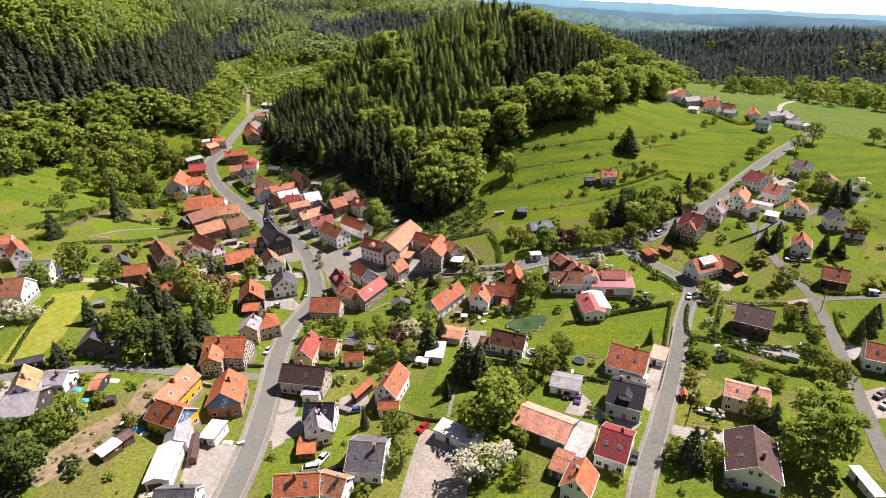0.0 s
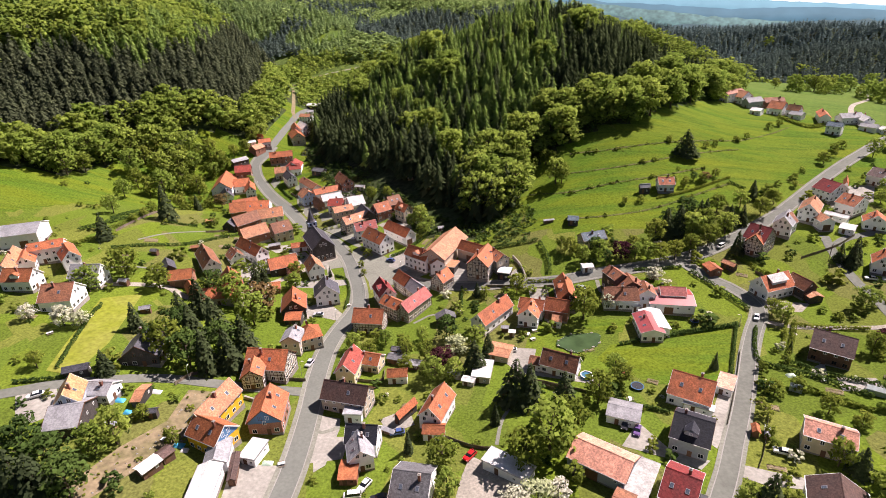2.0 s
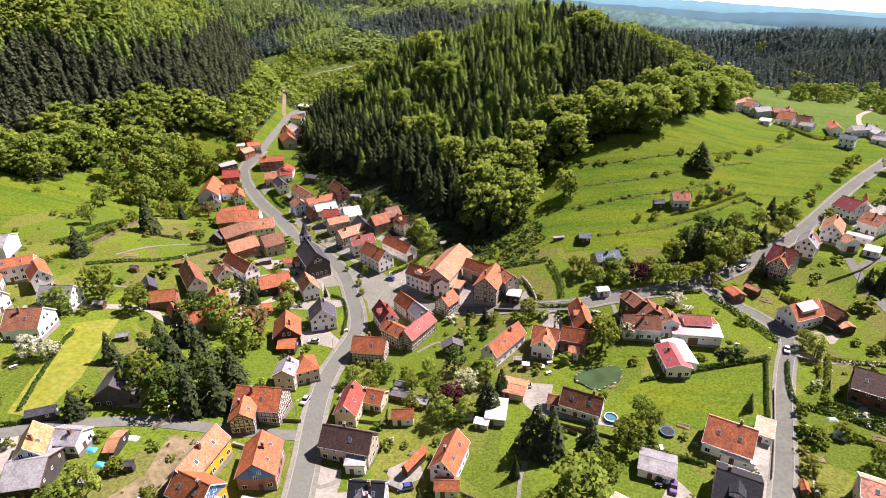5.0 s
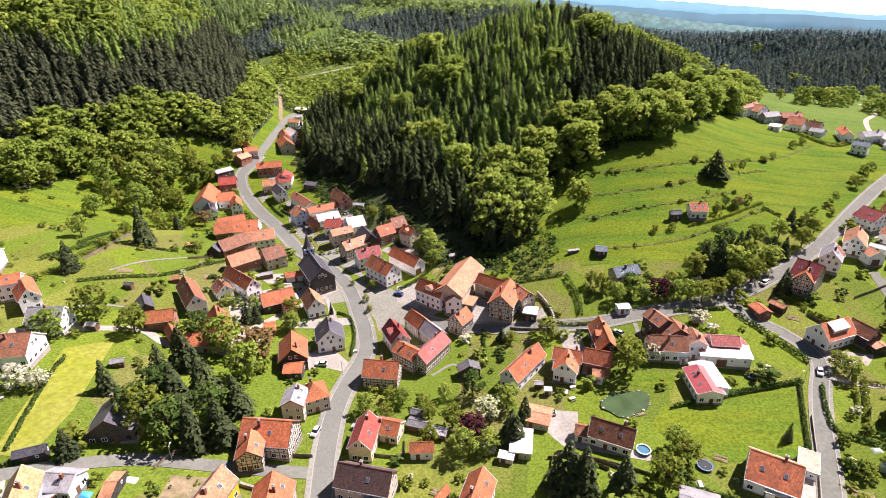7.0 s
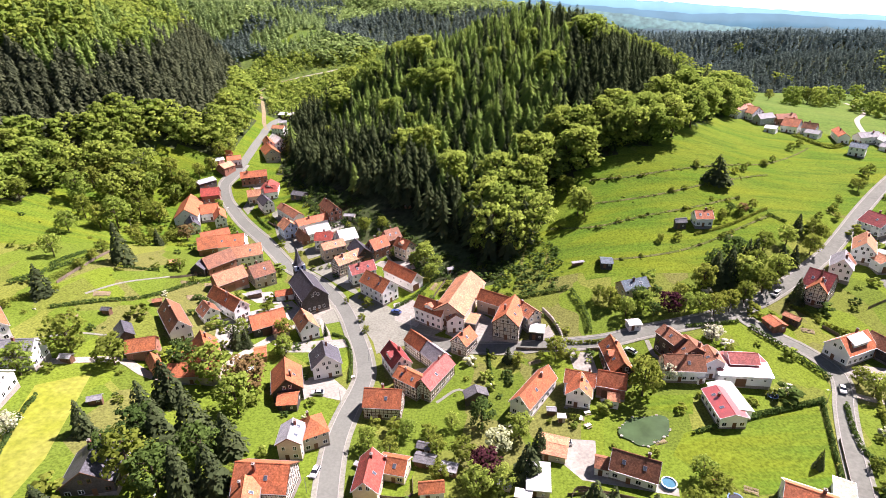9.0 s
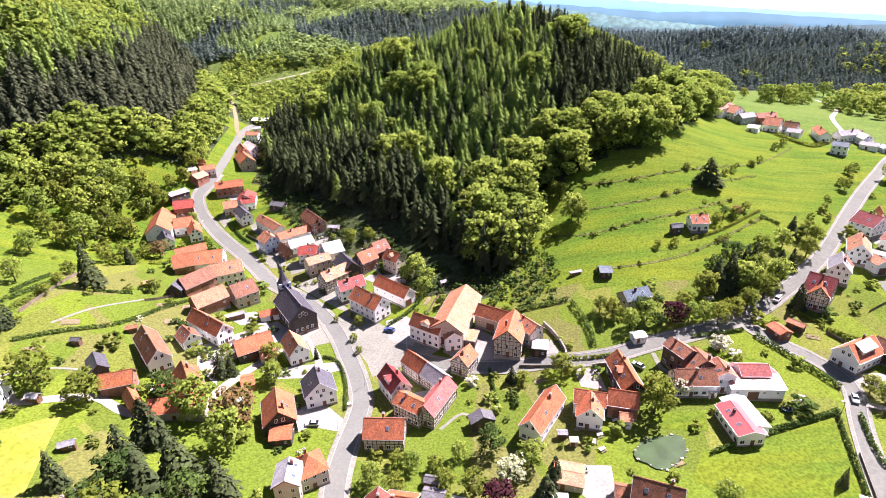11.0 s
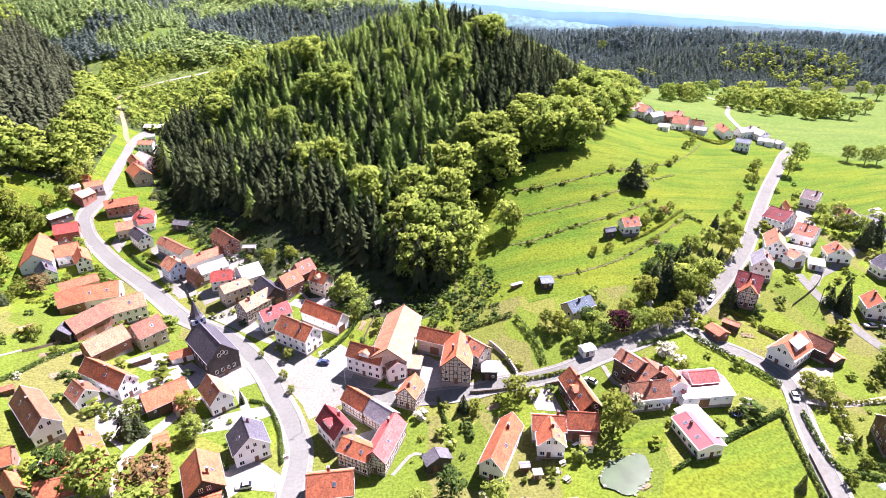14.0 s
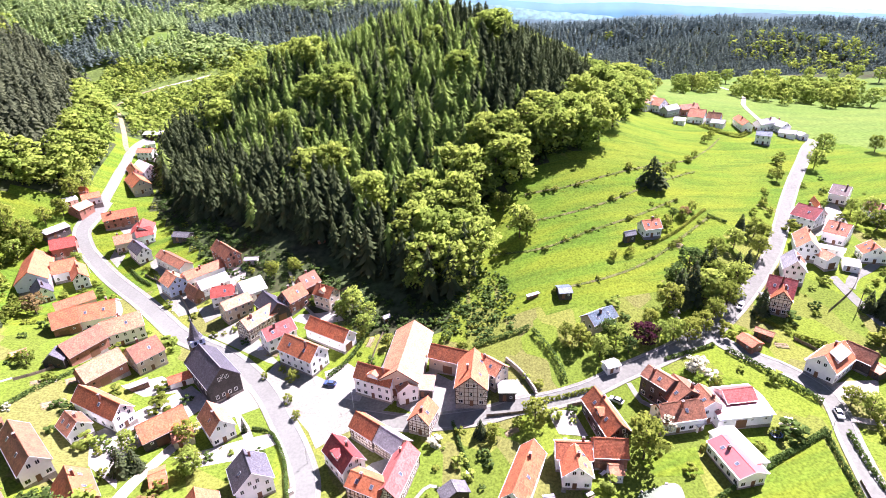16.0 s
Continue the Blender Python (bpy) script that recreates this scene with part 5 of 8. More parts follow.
def crown(seed, n_clumps, per_clump, size, tall=1.0, low=0.28):
    """A leafy crown 1 high and about 0.8 wide: clumps of leaf sprays on their own limbs, with gaps between."""
    r = np.random.default_rng(seed)
    out_c, out_n, hubs = [], [], []
    for k in range(n_clumps):
        z = low + (1 - low) * ((k + 0.5) / n_clumps) ** 0.9
        f = (z - low) / (1 - low)
        reach = 0.40 * math.sqrt(max(0.02, 1 - (2 * f - 0.85) ** 2 / 1.45)) / tall
        a = k * 2.4 + r.uniform(-0.5, 0.5)
        d = reach * r.uniform(0.45, 0.98)
        hub = np.array([d * math.cos(a), d * math.sin(a), min(z, 0.93)])
        rad = r.uniform(0.10, 0.17) * (1.15 - 0.35 * f)
        hubs.append(hub)
        dirs = r.normal(size=(per_clump, 3)) + (0, 0, 0.25)
        dirs /= np.linalg.norm(dirs, axis=1)[:, None]
        c = hub + dirs * rad * r.uniform(0.55, 1.1, (per_clump, 1)) * (1, 1, 0.8)
        nn = dirs + r.normal(size=dirs.shape) * 0.45 + (0, 0, 0.3)
        out_c.append(c), out_n.append(nn / np.linalg.norm(nn, axis=1)[:, None])
    c, nn = np.concatenate(out_c), np.concatenate(out_n)
    v, f = leaf_cards(c, nn, size, r)
    return v, f, puffed(v, np.repeat(np.array(hubs), per_clump * 4, axis=0)), hubs


def trunk_mesh(name, hubs, thick=0.028):
    bm = bmesh.new()

    def limb(p, q, r0, r1):
        p, q = Vector(p), Vector(q)
        side = (q - p).orthogonal().normalized()
        up_ = (q - p).normalized().cross(side)
        rings = []
        for c, rr in ((p, r0), (p.lerp(q, 0.5) + side * r0 * 0.6, (r0 + r1) / 2), (q, r1)):
            rings.append([bm.verts.new(c + (side * math.cos(k * math.tau / 6) + up_ * math.sin(k * math.tau / 6)) * rr) for k in range(6)])
        for a, b in zip(rings, rings[1:]):
            for k in range(6):
                bm.faces.new((a[k], a[(k + 1) % 6], b[(k + 1) % 6], b[k]))

    limb((0, 0, -0.06), (0.01, 0, 0.45), thick, thick * 0.6)
    limb((0.01, 0, 0.44), (0.0, 0.01, 0.85), thick * 0.6, thick * 0.15)
    for h in hubs[::2]:
        limb((0, 0, max(0.2, h[2] - 0.22)), h, thick * 0.4, thick * 0.1)
    me = bpy.data.meshes.new(name)
    bm.to_mesh(me)
    bm.free()
    me.materials.append(BARK)
    return me


def spruce_shape(seed, cards, size, wide=0.2, low=0.08, taper=0.72, tiers=9):
    """A spruce 1 high: drooping sprays in loose whorls on a cone, closer and smaller towards the tip."""
    r = np.random.default_rng(seed)
    u = (np.arange(cards) + r.uniform(0, 1, cards)) / cards
    t = np.clip(1 - (1 - u) ** 0.56, 0, 0.985)
    a = np.arange(cards) * 2.4 + r.uniform(-0.5, 0.5, cards)
    ripple = 1.08 - 0.28 * ((t * tiers) % 1.0)
    lobes = 1 + 0.12 * np.sin(a * 2 + r.uniform(0, 6)) + 0.1 * np.sin(a * 3 + r.uniform(0, 6))
    reach = wide * (1 - t) ** taper * ripple * lobes * r.uniform(0.72, 1.05, cards)
    c = np.stack([reach * np.cos(a), reach * np.sin(a), low + (1 - low) * t], -1)
    face = np.stack([np.cos(a), np.sin(a), r.uniform(0.5, 1.5, cards)], -1) + r.normal(size=(cards, 3)) * 0.3
    face /= np.linalg.norm(face, axis=1)[:, None]
    v, f = leaf_cards(c, face, size * (1.15 - 0.6 * t), r)
    v[:, 2] -= 0.35 * np.maximum(0.0, np.hypot(v[:, 0], v[:, 1]) - np.repeat(reach, 4) * 0.8)
    n = np.stack([np.cos(a), np.sin(a), np.full(cards, 0.95)], -1) + r.normal(size=(cards, 3)) * 0.28
    n = np.repeat(n / np.linalg.norm(n, axis=1)[:, None], 4, axis=0)
    return v, f, n


def forest_fir(seed, tiers, points, wide=0.2, low=0.1, taper=0.62):
    """A forest fir 1 high, for seeing from afar: boughs from the stem to their tips, loosely in whorls, under a sharp tip."""
    r = np.random.default_rng(seed)
    v, f, n = [], [], []
    for k in range(tiers):
        for j in range(points):
            t = (k + r.uniform(-0.55, 0.55)) / tiers
            a = (j + 0.5 * (k % 2)) * math.tau / points + r.uniform(-0.3, 0.3)
            z = low + (0.97 - low) * max(t, 0)
            q = (wide * max(1 - t, 0.02) ** taper + 0.008) * r.uniform(0.68, 1.15)
            half = math.pi / points * r.uniform(0.8, 1.1)
            drop = q * r.uniform(0.45, 0.75)
            m = q * r.uniform(0.5, 0.66)
            i = len(v)
            v += [(0, 0, min(z + 0.12 * (1 - 0.6 * t), 1.03)), (m * math.cos(a - half), m * math.sin(a - half), z - drop * 0.45), (q * math.cos(a), q * math.sin(a), z - drop), (m * math.cos(a + half), m * math.sin(a + half), z - drop * 0.45)]
            f.append((i, i + 1, i + 2, i + 3))
            out = np.array([math.cos(a), math.sin(a), 0.85]) + r.normal(size=3) * 0.2
            n += [out / np.linalg.norm(out)] * 4
    return np.array(v), np.array(f), np.array(n)


CROWNS = [crown(s, 24, 36, 0.042) for s in (1, 2, 3, 4)]
BUSHY = [crown(s, 16, 34, 0.055, low=0.12) for s in (11, 12)]
FIRS = [spruce_shape(s, 520, 0.046, 0.25, 0.03, 0.8, 16) for s in (21, 22, 23)]
TRUNKS = [trunk_mesh("trunk", c[3]) for c in CROWNS + BUSHY]
STEM = shared("trunk", lambda bm: bmesh.ops.create_cone(bm, segments=7, radius1=0.022, radius2=0.004, depth=1.0, matrix=Matrix.Translation((0, 0, 0.44))), [BARK])
CROWN_MESHES = {}
tree_rng = random.Random(5)


def leafy(name, x, y, h, mat, label, category="tree", shapes=(0, 1, 2, 3), slim=1.0):
    k = tree_rng.choice(shapes)
    v, f, n, _ = (CROWNS + BUSHY)[k]
    if (k, mat.name) not in CROWN_MESHES:
        CROWN_MESHES[(k, mat.name)] = joined("crown", v, f, [mat], normals=n)
    top = new(name)
    s = h * tree_rng.uniform(0.92, 1.08)
    w = s * slim * tree_rng.uniform(0.9, 1.15)
    top.matrix_world = Matrix.Translation((x, y, height(x, y))) @ Matrix.Rotation(tree_rng.uniform(0, 6.28), 4, "Z") @ Matrix.Diagonal((w, w, s, 1))
    tagged(top, label, category, "trees")
    part("trunk", TRUNKS[k], None, top)
    part("crown", CROWN_MESHES[(k, mat.name)], None, top)
    return top


def broadleaf_tree(x, y, h):
    if h < 5.5:
        return leafy("bush", x, y, h * 1.05, LEAF_GARDEN, "green leafy garden bush", "bush", (4, 5), 1.25)
    return leafy("broadleaf_tree", x, y, h * 1.08, LEAF if h > 13 or tree_rng.random() < 0.45 else LEAF_GARDEN, "broadleaf tree in fresh green spring leaf", "tree", slim=1.05)


def dark_tree(x, y, h):
    return leafy("dark_tree", x, y, h, LEAF_DARK, "dense dark green tree")


def blossom_tree(x, y, h):
    return leafy("fruit_tree", x, y, h, BLOSSOM, "fruit tree covered in white blossom", "tree", (0, 1, 2, 3), 1.25)


def purple_tree(x, y, h):
    return leafy("copper_beech", x, y, h, PURPLE, "tree with dark purple leaves", "tree", (0, 2), 1.2)


def russet_tree(x, y, h):
    return leafy("russet_tree", x, y, h, RUSSET, "tree with russet-brown young leaves", "tree", (1, 3), 1.2)


def conifer_tree(x, y, h, slim=1.0, name="conifer", label="dark green spruce with drooping boughs"):
    k = tree_rng.randrange(3)
    if ("fir", k) not in CROWN_MESHES:
        v, f, n = FIRS[k]
        CROWN_MESHES[("fir", k)] = joined("crown", v, f, [NEEDLES], normals=n)
    top = new(name)
    w = h * slim * tree_rng.uniform(1.0, 1.3)
    top.matrix_world = Matrix.Translation((x, y, height(x, y))) @ Matrix.Rotation(tree_rng.uniform(0, 6.28), 4, "Z") @ Matrix.Diagonal((w, w, h, 1))
    tagged(top, label, "conifer", "trees")
    part("trunk", STEM, None, top)
    part("crown", CROWN_MESHES[("fir", k)], None, top)


def wide_fir(x, y, h):
    conifer_tree(x, y, h, 1.45, "fir", "lone broad dark fir on the meadow")


def cypress_tree(x, y, h):
    conifer_tree(x, y, h, 0.62, "cypress", "slim dark columnar garden conifer")


for x, y, h in ((-108, 160, 11.6), (-104, 134, 9.0), (-77, 141, 16.7), (-71, 144, 15.5), (-95, 166, 15.5), (-93, 176, 16.7), (-82, 163, 16.7), (-71, 157, 14.2), (-87, 156, 16.7), (-98, 89, 15.5), (-93, 88, 15.5), (19, 127, 16.7), (23, 126, 15.5), (33, 126, 11.6), (98, 95, 9.0), (70, 85, 12.9), (8, 145, 12.9), (13, 153, 10.3), (12, 194, 6.4), (-83, 210, 10.3), (-80, 211, 7.7), (99, 223, 15.5), (105, 224, 16.7), (138, 233, 10.3), (131, 231, 11.6), (120, 232, 14.2), (126, 212, 11.6), (-142, 261, 19.5), (-144, 299, 9.7), (-153, 225, 13.0),):
    conifer_tree(x, y, h)
for x, y, h in ((149.5, 128.8, 9.5), (156, 132.5, 11), (162, 137, 9), (216, 230, 14.6), (224, 232, 14.6), (165, 196.5, 11.5), (168.5, 200, 12.5), (163.5, 201.5, 9), (183, 190, 10.3), (186, 185, 10.3), (189, 160, 8), (119, 235, 11.6), (153, 254, 10.3),):
    conifer_tree(x, y, h)
for x, y, h in ((-96, 149, 11.5), (-83, 142, 13.8), (-95, 194, 10.3), (-76, 152, 12.6), (-93, 158, 12.6), (-103, 99, 12.6), (-95, 95, 12.6), (-88, 90, 12.6), (-1, 166, 9.2), (68, 207, 5.8), (65, 214, 6.9), (113, 236, 11.5), (103, 231, 9.2), (129, 268, 4.6),):
    dark_tree(x, y, h)
for x, y, h in ((-90, 145, 12.6), (-73, 174, 11.5), (-84, 187, 12.6), (-115, 192, 10.3), (-129, 195, 13.0), (-136, 182, 10.2), (-87, 107, 10.3), (-90, 103, 8.0), (-85, 117, 4.6), (-74, 109, 4.6), (-124, 134, 5.8), (25, 105, 13.8), (18, 101, 11.5), (31, 112, 10.3), (43, 125, 10.3), (52, 133, 6.9), (27, 85, 5.8), (-3, 103, 8.0), (-2, 94, 6.9), (29, 96, 4.6), (52, 139, 6.9), (95, 98, 6.9), (75, 84, 6.9), (108, 92, 14.9), (103, 82, 14.9), (97, 82, 12.6), (122, 105, 12.6), (136, 143, 6.9), (87, 117, 4.6), (95, 126, 4.6),):
    broadleaf_tree(x, y, h)
for x, y, h in ((98, 138, 3.4), (105, 117, 5.8), (110, 111, 4.6), (120, 165, 6.9), (151, 169, 8.0), (107, 141, 3.4), (103, 128, 4.6), (84, 109, 3.4), (125, 119, 6.9), (128, 116, 6.9), (135, 130, 5.8), (67, 87, 6.9), (-34, 160, 6.9), (-28, 157, 5.8), (-15, 156, 5.8), (-8, 153, 6.9), (9, 160, 8.0), (-6, 141, 8.0), (1, 142, 6.9), (-23, 164, 5.8), (-17, 163, 4.6), (-10, 166, 5.8), (-27, 166, 4.6), (-15, 147, 5.8), (-73, 202, 3.4), (-66, 208, 6.9), (50, 172, 11.5), (28, 192, 8.0), (23, 193, 3.4), (15, 192, 4.6),):
    broadleaf_tree(x, y, h)
for x, y, h in ((87, 188, 3.4), (-13, 250, 3.4), (-13, 266, 9.2), (-11, 253, 6.9), (-42, 299, 6.9), (-33, 300, 5.8), (-4, 242, 4.6), (-66, 206, 6.9), (-40, 228, 2.8), (-38, 220, 2.8), (-47, 242, 2.5), (-41, 243, 2.5), (-38, 237.5, 4.2), (-8, 261, 5.8), (-18, 266, 5.8), (58, 208, 8.0), (66, 211, 8.0), (54, 214, 6.9), (51, 218, 5.8), (81, 209, 6.9), (86, 208, 8.0), (91, 207, 8.0), (98, 209, 8.0), (106, 213, 8.0), (110, 223, 11.5), (116, 218, 10.3), (127, 226, 9.2), (150, 240, 8.0), (161, 249, 6.9), (82, 216, 5.8), (93, 220, 10.3),):
    broadleaf_tree(x, y, h)
for x, y, h in ((59, 274, 12.6), (57, 293, 9.2), (122, 262, 4.6), (133, 267, 4.6), (142, 272, 4.6), (96, 250, 3.4), (88, 249, 3.4), (-167, 258, 9.5), (-187, 320, 12.0), (-183, 297, 9.5), (-168, 337, 13.0), (-158, 335, 11.0), (-155, 358, 8.7), (-150, 365, 10.2), (-183, 343, 15.0), (-195, 333, 16.0), (-182, 355, 14.0), (-153, 260, 4.4), (-156, 273, 5.0), (-177, 313, 10.5), (-154, 299, 7.0), (-131, 355, 5.8), (-171, 318, 15.5), (-83, 219, 5.8), (-68, 219, 6.9), (-149, 307, 7.0), (-121, 264, 4.8), (-152, 248, 4.2), (19, 270, 17.6), (27, 261, 16.5),):
    broadleaf_tree(x, y, h)
for x, y, h in ((37, 268, 17.6), (19, 290, 19.8), (31, 294, 19.8), (41, 297, 19.8), (62, 308, 16.5), (50, 312, 18.7), (62, 273, 10.3), (59, 292, 8.0), (78, 318, 16.5), (89, 318, 16.5), (100, 317, 16.5), (111, 320, 17.6), (124, 325, 17.6), (142, 340, 17.6), (165, 365, 17.6), (206, 416, 17.6), (85, 326, 17.6), (97, 326, 17.6), (109, 329, 17.6), (122, 333, 17.6), (141, 348, 17.6), (172, 386, 17.6), (209, 432, 17.6), (229, 444, 16.5), (13, 265, 13.8), (24, 280, 18.7), (34, 280, 18.7), (27, 311, 19.8), (52, 302, 15.4), (423, 530, 14.5),):
    broadleaf_tree(x, y, h)
for x, y, h in ((407, 492, 14.5), (467, 583, 14.5), (438, 508, 15.9), (439, 482, 15.9), (486, 504, 15.9), (372, 554, 13.0), (404, 579, 13.0), (346, 542, 10.2), (475, 469, 14.5), (268, 317, 11.6), (247, 303, 10.2), (311, 318, 10.2), (443, 601, 13.0), (337, 562, 10.2), (543, 482, 14.5), (326, 310, 11.6), (317, 311, 10.2), (227, 254, 8.7), (220, 244, 8.7), (221, 258, 7.2), (225, 240, 8.7), (214, 249, 7.2), (156, 170, 5.8), (119, 170, 5.8), (207, 200, 8.7), (-208, 344, 13.0), (-204, 354, 14.5), (-195, 349, 11.6), (-189, 358, 13.0), (-185, 364, 14.5),):
    broadleaf_tree(x, y, h)
for x, y, h in ((-177, 360, 13.0), (-169, 359, 11.6), (-174, 354, 13.5), (-167, 368, 13.0), (-162, 374, 13.0), (-154, 369, 10.2), (-196, 363, 15.9), (-212, 334, 13.0), (-214, 317, 11.6), (-219, 308, 13.0), (-148, 380, 8.7), (-142, 387, 8.7), (-140, 400, 10.2), (-136, 409, 10.2), (-213, 348, 17.4), (-218, 332, 17.4), (-224, 321, 18.8), (-226, 315, 18.8), (-174, 371, 14.5), (514, 615, 15.9), (561, 636, 15.9), (517, 568, 15.9), (609, 597, 15.9), (650, 600, 15.9), (653, 573, 17.4), (650, 550, 17.4), (603, 624, 15.9), (484, 453, 14.5), (491, 637, 14.5), (110, 222, 11.5),):
    broadleaf_tree(x, y, h)
for x, y, h in ((118, 228, 10.3), (130, 242, 9.2), (143, 246, 8.0), (159, 252, 8.0), (128, 302, 3.4), (149, 301, 3.4), (156, 305, 3.4), (173, 315, 3.4), (183, 322, 3.4), (209, 345, 4.3), (220, 353, 4.3), (117, 264, 4.6), (124, 266, 3.4), (213, 294, 5.8), (215, 300, 4.3), (231, 313, 4.3), (238, 317, 4.3), (186, 275, 3.4), (181, 266, 3.4),):
    broadleaf_tree(x, y, h)
for x, y, h in ((-73, 186, 11.5), (-135.5, 313, 8.6), (135, 268, 4.6),):
    russet_tree(x, y, h)
for x, y, h in ((-143, 159, 5.8), (-130, 157, 7.2), (-125, 158, 5.8), (14, 86, 8.0), (19, 88, 8.0), (24, 90, 6.9), (2, 156, 6.9), (61, 178, 6.9), (84, 194, 6.9),):
    blossom_tree(x, y, h)
for x, y, h in ((12, 118, 8.0), (84, 140, 6.9), (-12, 109, 8.0), (112, 147, 4.6), (-53, 219, 5.8), (-80, 224, 5.8),):
    cypress_tree(x, y, h)
for x, y, h in ((142, 147, 5.8), (-3, 147, 9.2), (75, 209, 8.6),):
    purple_tree(x, y, h)
for x, y, h in ((133, 290, 14.9),):
    wide_fir(x, y, h)



# ---- hedges ----
def hedge(points, tall, wide):
    """A clipped hedge: sprays over a core, along a line."""
    line = smooth_line(points, 1.0)
    r = np.random.default_rng(int(abs(points[0][0]) * 10) + len(points))
    d = np.gradient(line, axis=0)
    d /= np.linalg.norm(d, axis=1)[:, None] + 1e-9
    n = len(line) * 26
    k = r.integers(0, len(line), n)
    side = np.stack([-d[:, 1], d[:, 0]], -1)
    a = r.uniform(0, math.pi, n)
    off, up = np.cos(a) * wide / 2, np.sin(a) ** 0.6 * tall
    p = line[k] + side[k] * off[:, None] + d[k] * r.uniform(-0.6, 0.6, (n, 1))
    c = np.c_[p, ground(p[:, 0], p[:, 1]) + up * r.uniform(0.55, 1.08, n)]
    nn = np.c_[side[k] * np.cos(a)[:, None], np.sin(a)] + r.normal(size=(n, 3)) * 0.4
    nn /= np.linalg.norm(nn, axis=1)[:, None]
    v, f = leaf_cards(c, nn, 0.34, r)
    top = new("hedge", joined("hedge", v, f, [LEAF_DARK if r.random() < 0.6 else LEAF_GARDEN]))
    tagged(top, "clipped dark green garden hedge", "hedge", "hedges")


hedge([(-106.5, 342.5), (-101, 331), (-94, 320)], 1.2, 1.2)
hedge([(-98, 338), (-92.5, 328), (-89, 319)], 1.3, 1.6)
hedge([(-116, 363), (-112.5, 357)], 1.4, 2.0)
hedge([(155.8, 146.5), (150.8, 138.5), (147.2, 130.5)], 1.4, 1.0)
hedge([(145.2, 148.6), (139.5, 137.0), (135.4, 128.4)], 2.2, 2.2)
hedge([(132.2, 119.3), (129.3, 112.4), (126.8, 106.1)], 2.2, 2.4)
hedge([(160.5, 170.5), (162.0, 160.0), (168.0, 157.0), (180.0, 155.6)], 1.6, 1.2)
hedge([(190.5, 199.5), (181.0, 180.0), (176.5, 168.0)], 1.4, 1.0)
hedge([(69.6, 159.5), (87.2, 161.7), (103.3, 164.7)], 1.6, 1.2)
hedge([(103.0, 164.0), (94.6, 149.0), (85.7, 133.1)], 1.6, 1.0)
hedge([(101.7, 200.0), (106.5, 191.0), (109.8, 182.0), (112.3, 173.9)], 2.0, 1.4)
hedge([(123.4, 163.4), (116.7, 153.5), (110.4, 145.2)], 2.0, 1.5)
hedge([(107.7, 142.1), (115.6, 133.3), (126.0, 127.5), (135.3, 120.3)], 1.8, 1.0)
hedge([(122.0, 162.0), (131.4, 158.7), (143.5, 155.4)], 1.6, 1.0)
hedge([(22.2, 227.1), (32.3, 226.8), (41.7, 226.8)], 1.8, 1.4)
hedge([(42.6, 224.2), (44.2, 210.7), (43.1, 202.8)], 2.4, 1.6)
hedge([(33.5, 198.6), (40.4, 197.5), (49.7, 197.2)], 1.4, 1.0)
hedge([(-26.4, 235.0), (-18.3, 241.4), (-5.3, 258.4)], 1.6, 1.2)
hedge([(6.0, 200.6), (5.6, 192.8), (5.4, 185.0)], 1.2, 0.8)
hedge([(-118.7, 134.9), (-125.8, 163.8), (-126.8, 172.5)], 1.4, 0.8)
hedge([(-125.3, 126.6), (-117.4, 128.9), (-108.5, 132.8)], 1.4, 1.0)
hedge([(78.8, 201.4), (90.6, 202.5), (98.5, 203.3)], 1.4, 1.0)
hedge([(103.7, 164.0), (82.0, 160.2), (58.9, 155.5)], 1.6, 1.0)
hedge([(232.3, 375.6), (236.2, 358.2), (243.4, 353.4)], 2.4, 1.4)
hedge([(243.4, 353.4), (266.3, 366.8)], 2.0, 1.0)
hedge([(106.7, 127.7), (114.5, 118.3), (129.3, 113.7)], 1.4, 0.8)
hedge([(54.8, 120.8), (43.0, 127.5)], 1.2, 0.8)
hedge([(129.4, 202.6), (123.2, 210.3)], 1.4, 1.2)
hedge([(127.4, 201.8), (135.4, 193.2)], 1.4, 1.0)
hedge([(-166.9, 230.4), (-160.7, 240.9), (-153.6, 260.1)], 2.0, 1.4)
hedge([(-165.1, 214.3), (-157.8, 221.3), (-150.7, 229.7)], 2.0, 1.4)
hedge([(-162.4, 247.8), (-159.6, 267.2)], 1.6, 1.2)
hedge([(-146.7, 218.0), (-136.1, 225.3), (-123.2, 234.4), (-113.8, 249.3), (-106.8, 259.3)], 1.4, 1.2)
hedge([(-138.8, 256.0), (-127.6, 258.9)], 1.2, 1.0)
hedge([(-155.8, 236.3), (-153.9, 245.9), (-155.9, 266.3)], 1.8, 2.0)
hedge([(-50.1, 219.3), (-45.2, 215.3), (-42.3, 203.9), (-42.0, 191.1)], 1.2, 0.9)
hedge([(125.6, 170.0), (117.9, 159.9), (112.2, 150.4)], 1.4, 1.0)
hedge([(108.8, 161.8), (102.2, 149.8), (100.3, 141.4), (110.1, 134.2), (121.0, 122.4)], 1.6, 1.2)
hedge([(104.9, 126.3), (112.0, 122.5), (116.4, 116.4)], 1.2, 0.9)
hedge([(47.8, 126.1), (54.7, 122.6), (61.4, 119.5)], 1.4, 1.0)
hedge([(105.6, 252.8), (124.0, 259.0), (149.5, 272.0)], 1.2, 1.0)
hedge([(148.1, 267.8), (153.1, 262.5)], 1.2, 1.0)
hedge([(232.2, 376.6), (236.8, 355.5), (245.1, 353.4), (264.9, 364.7)], 1.0, 1.0)



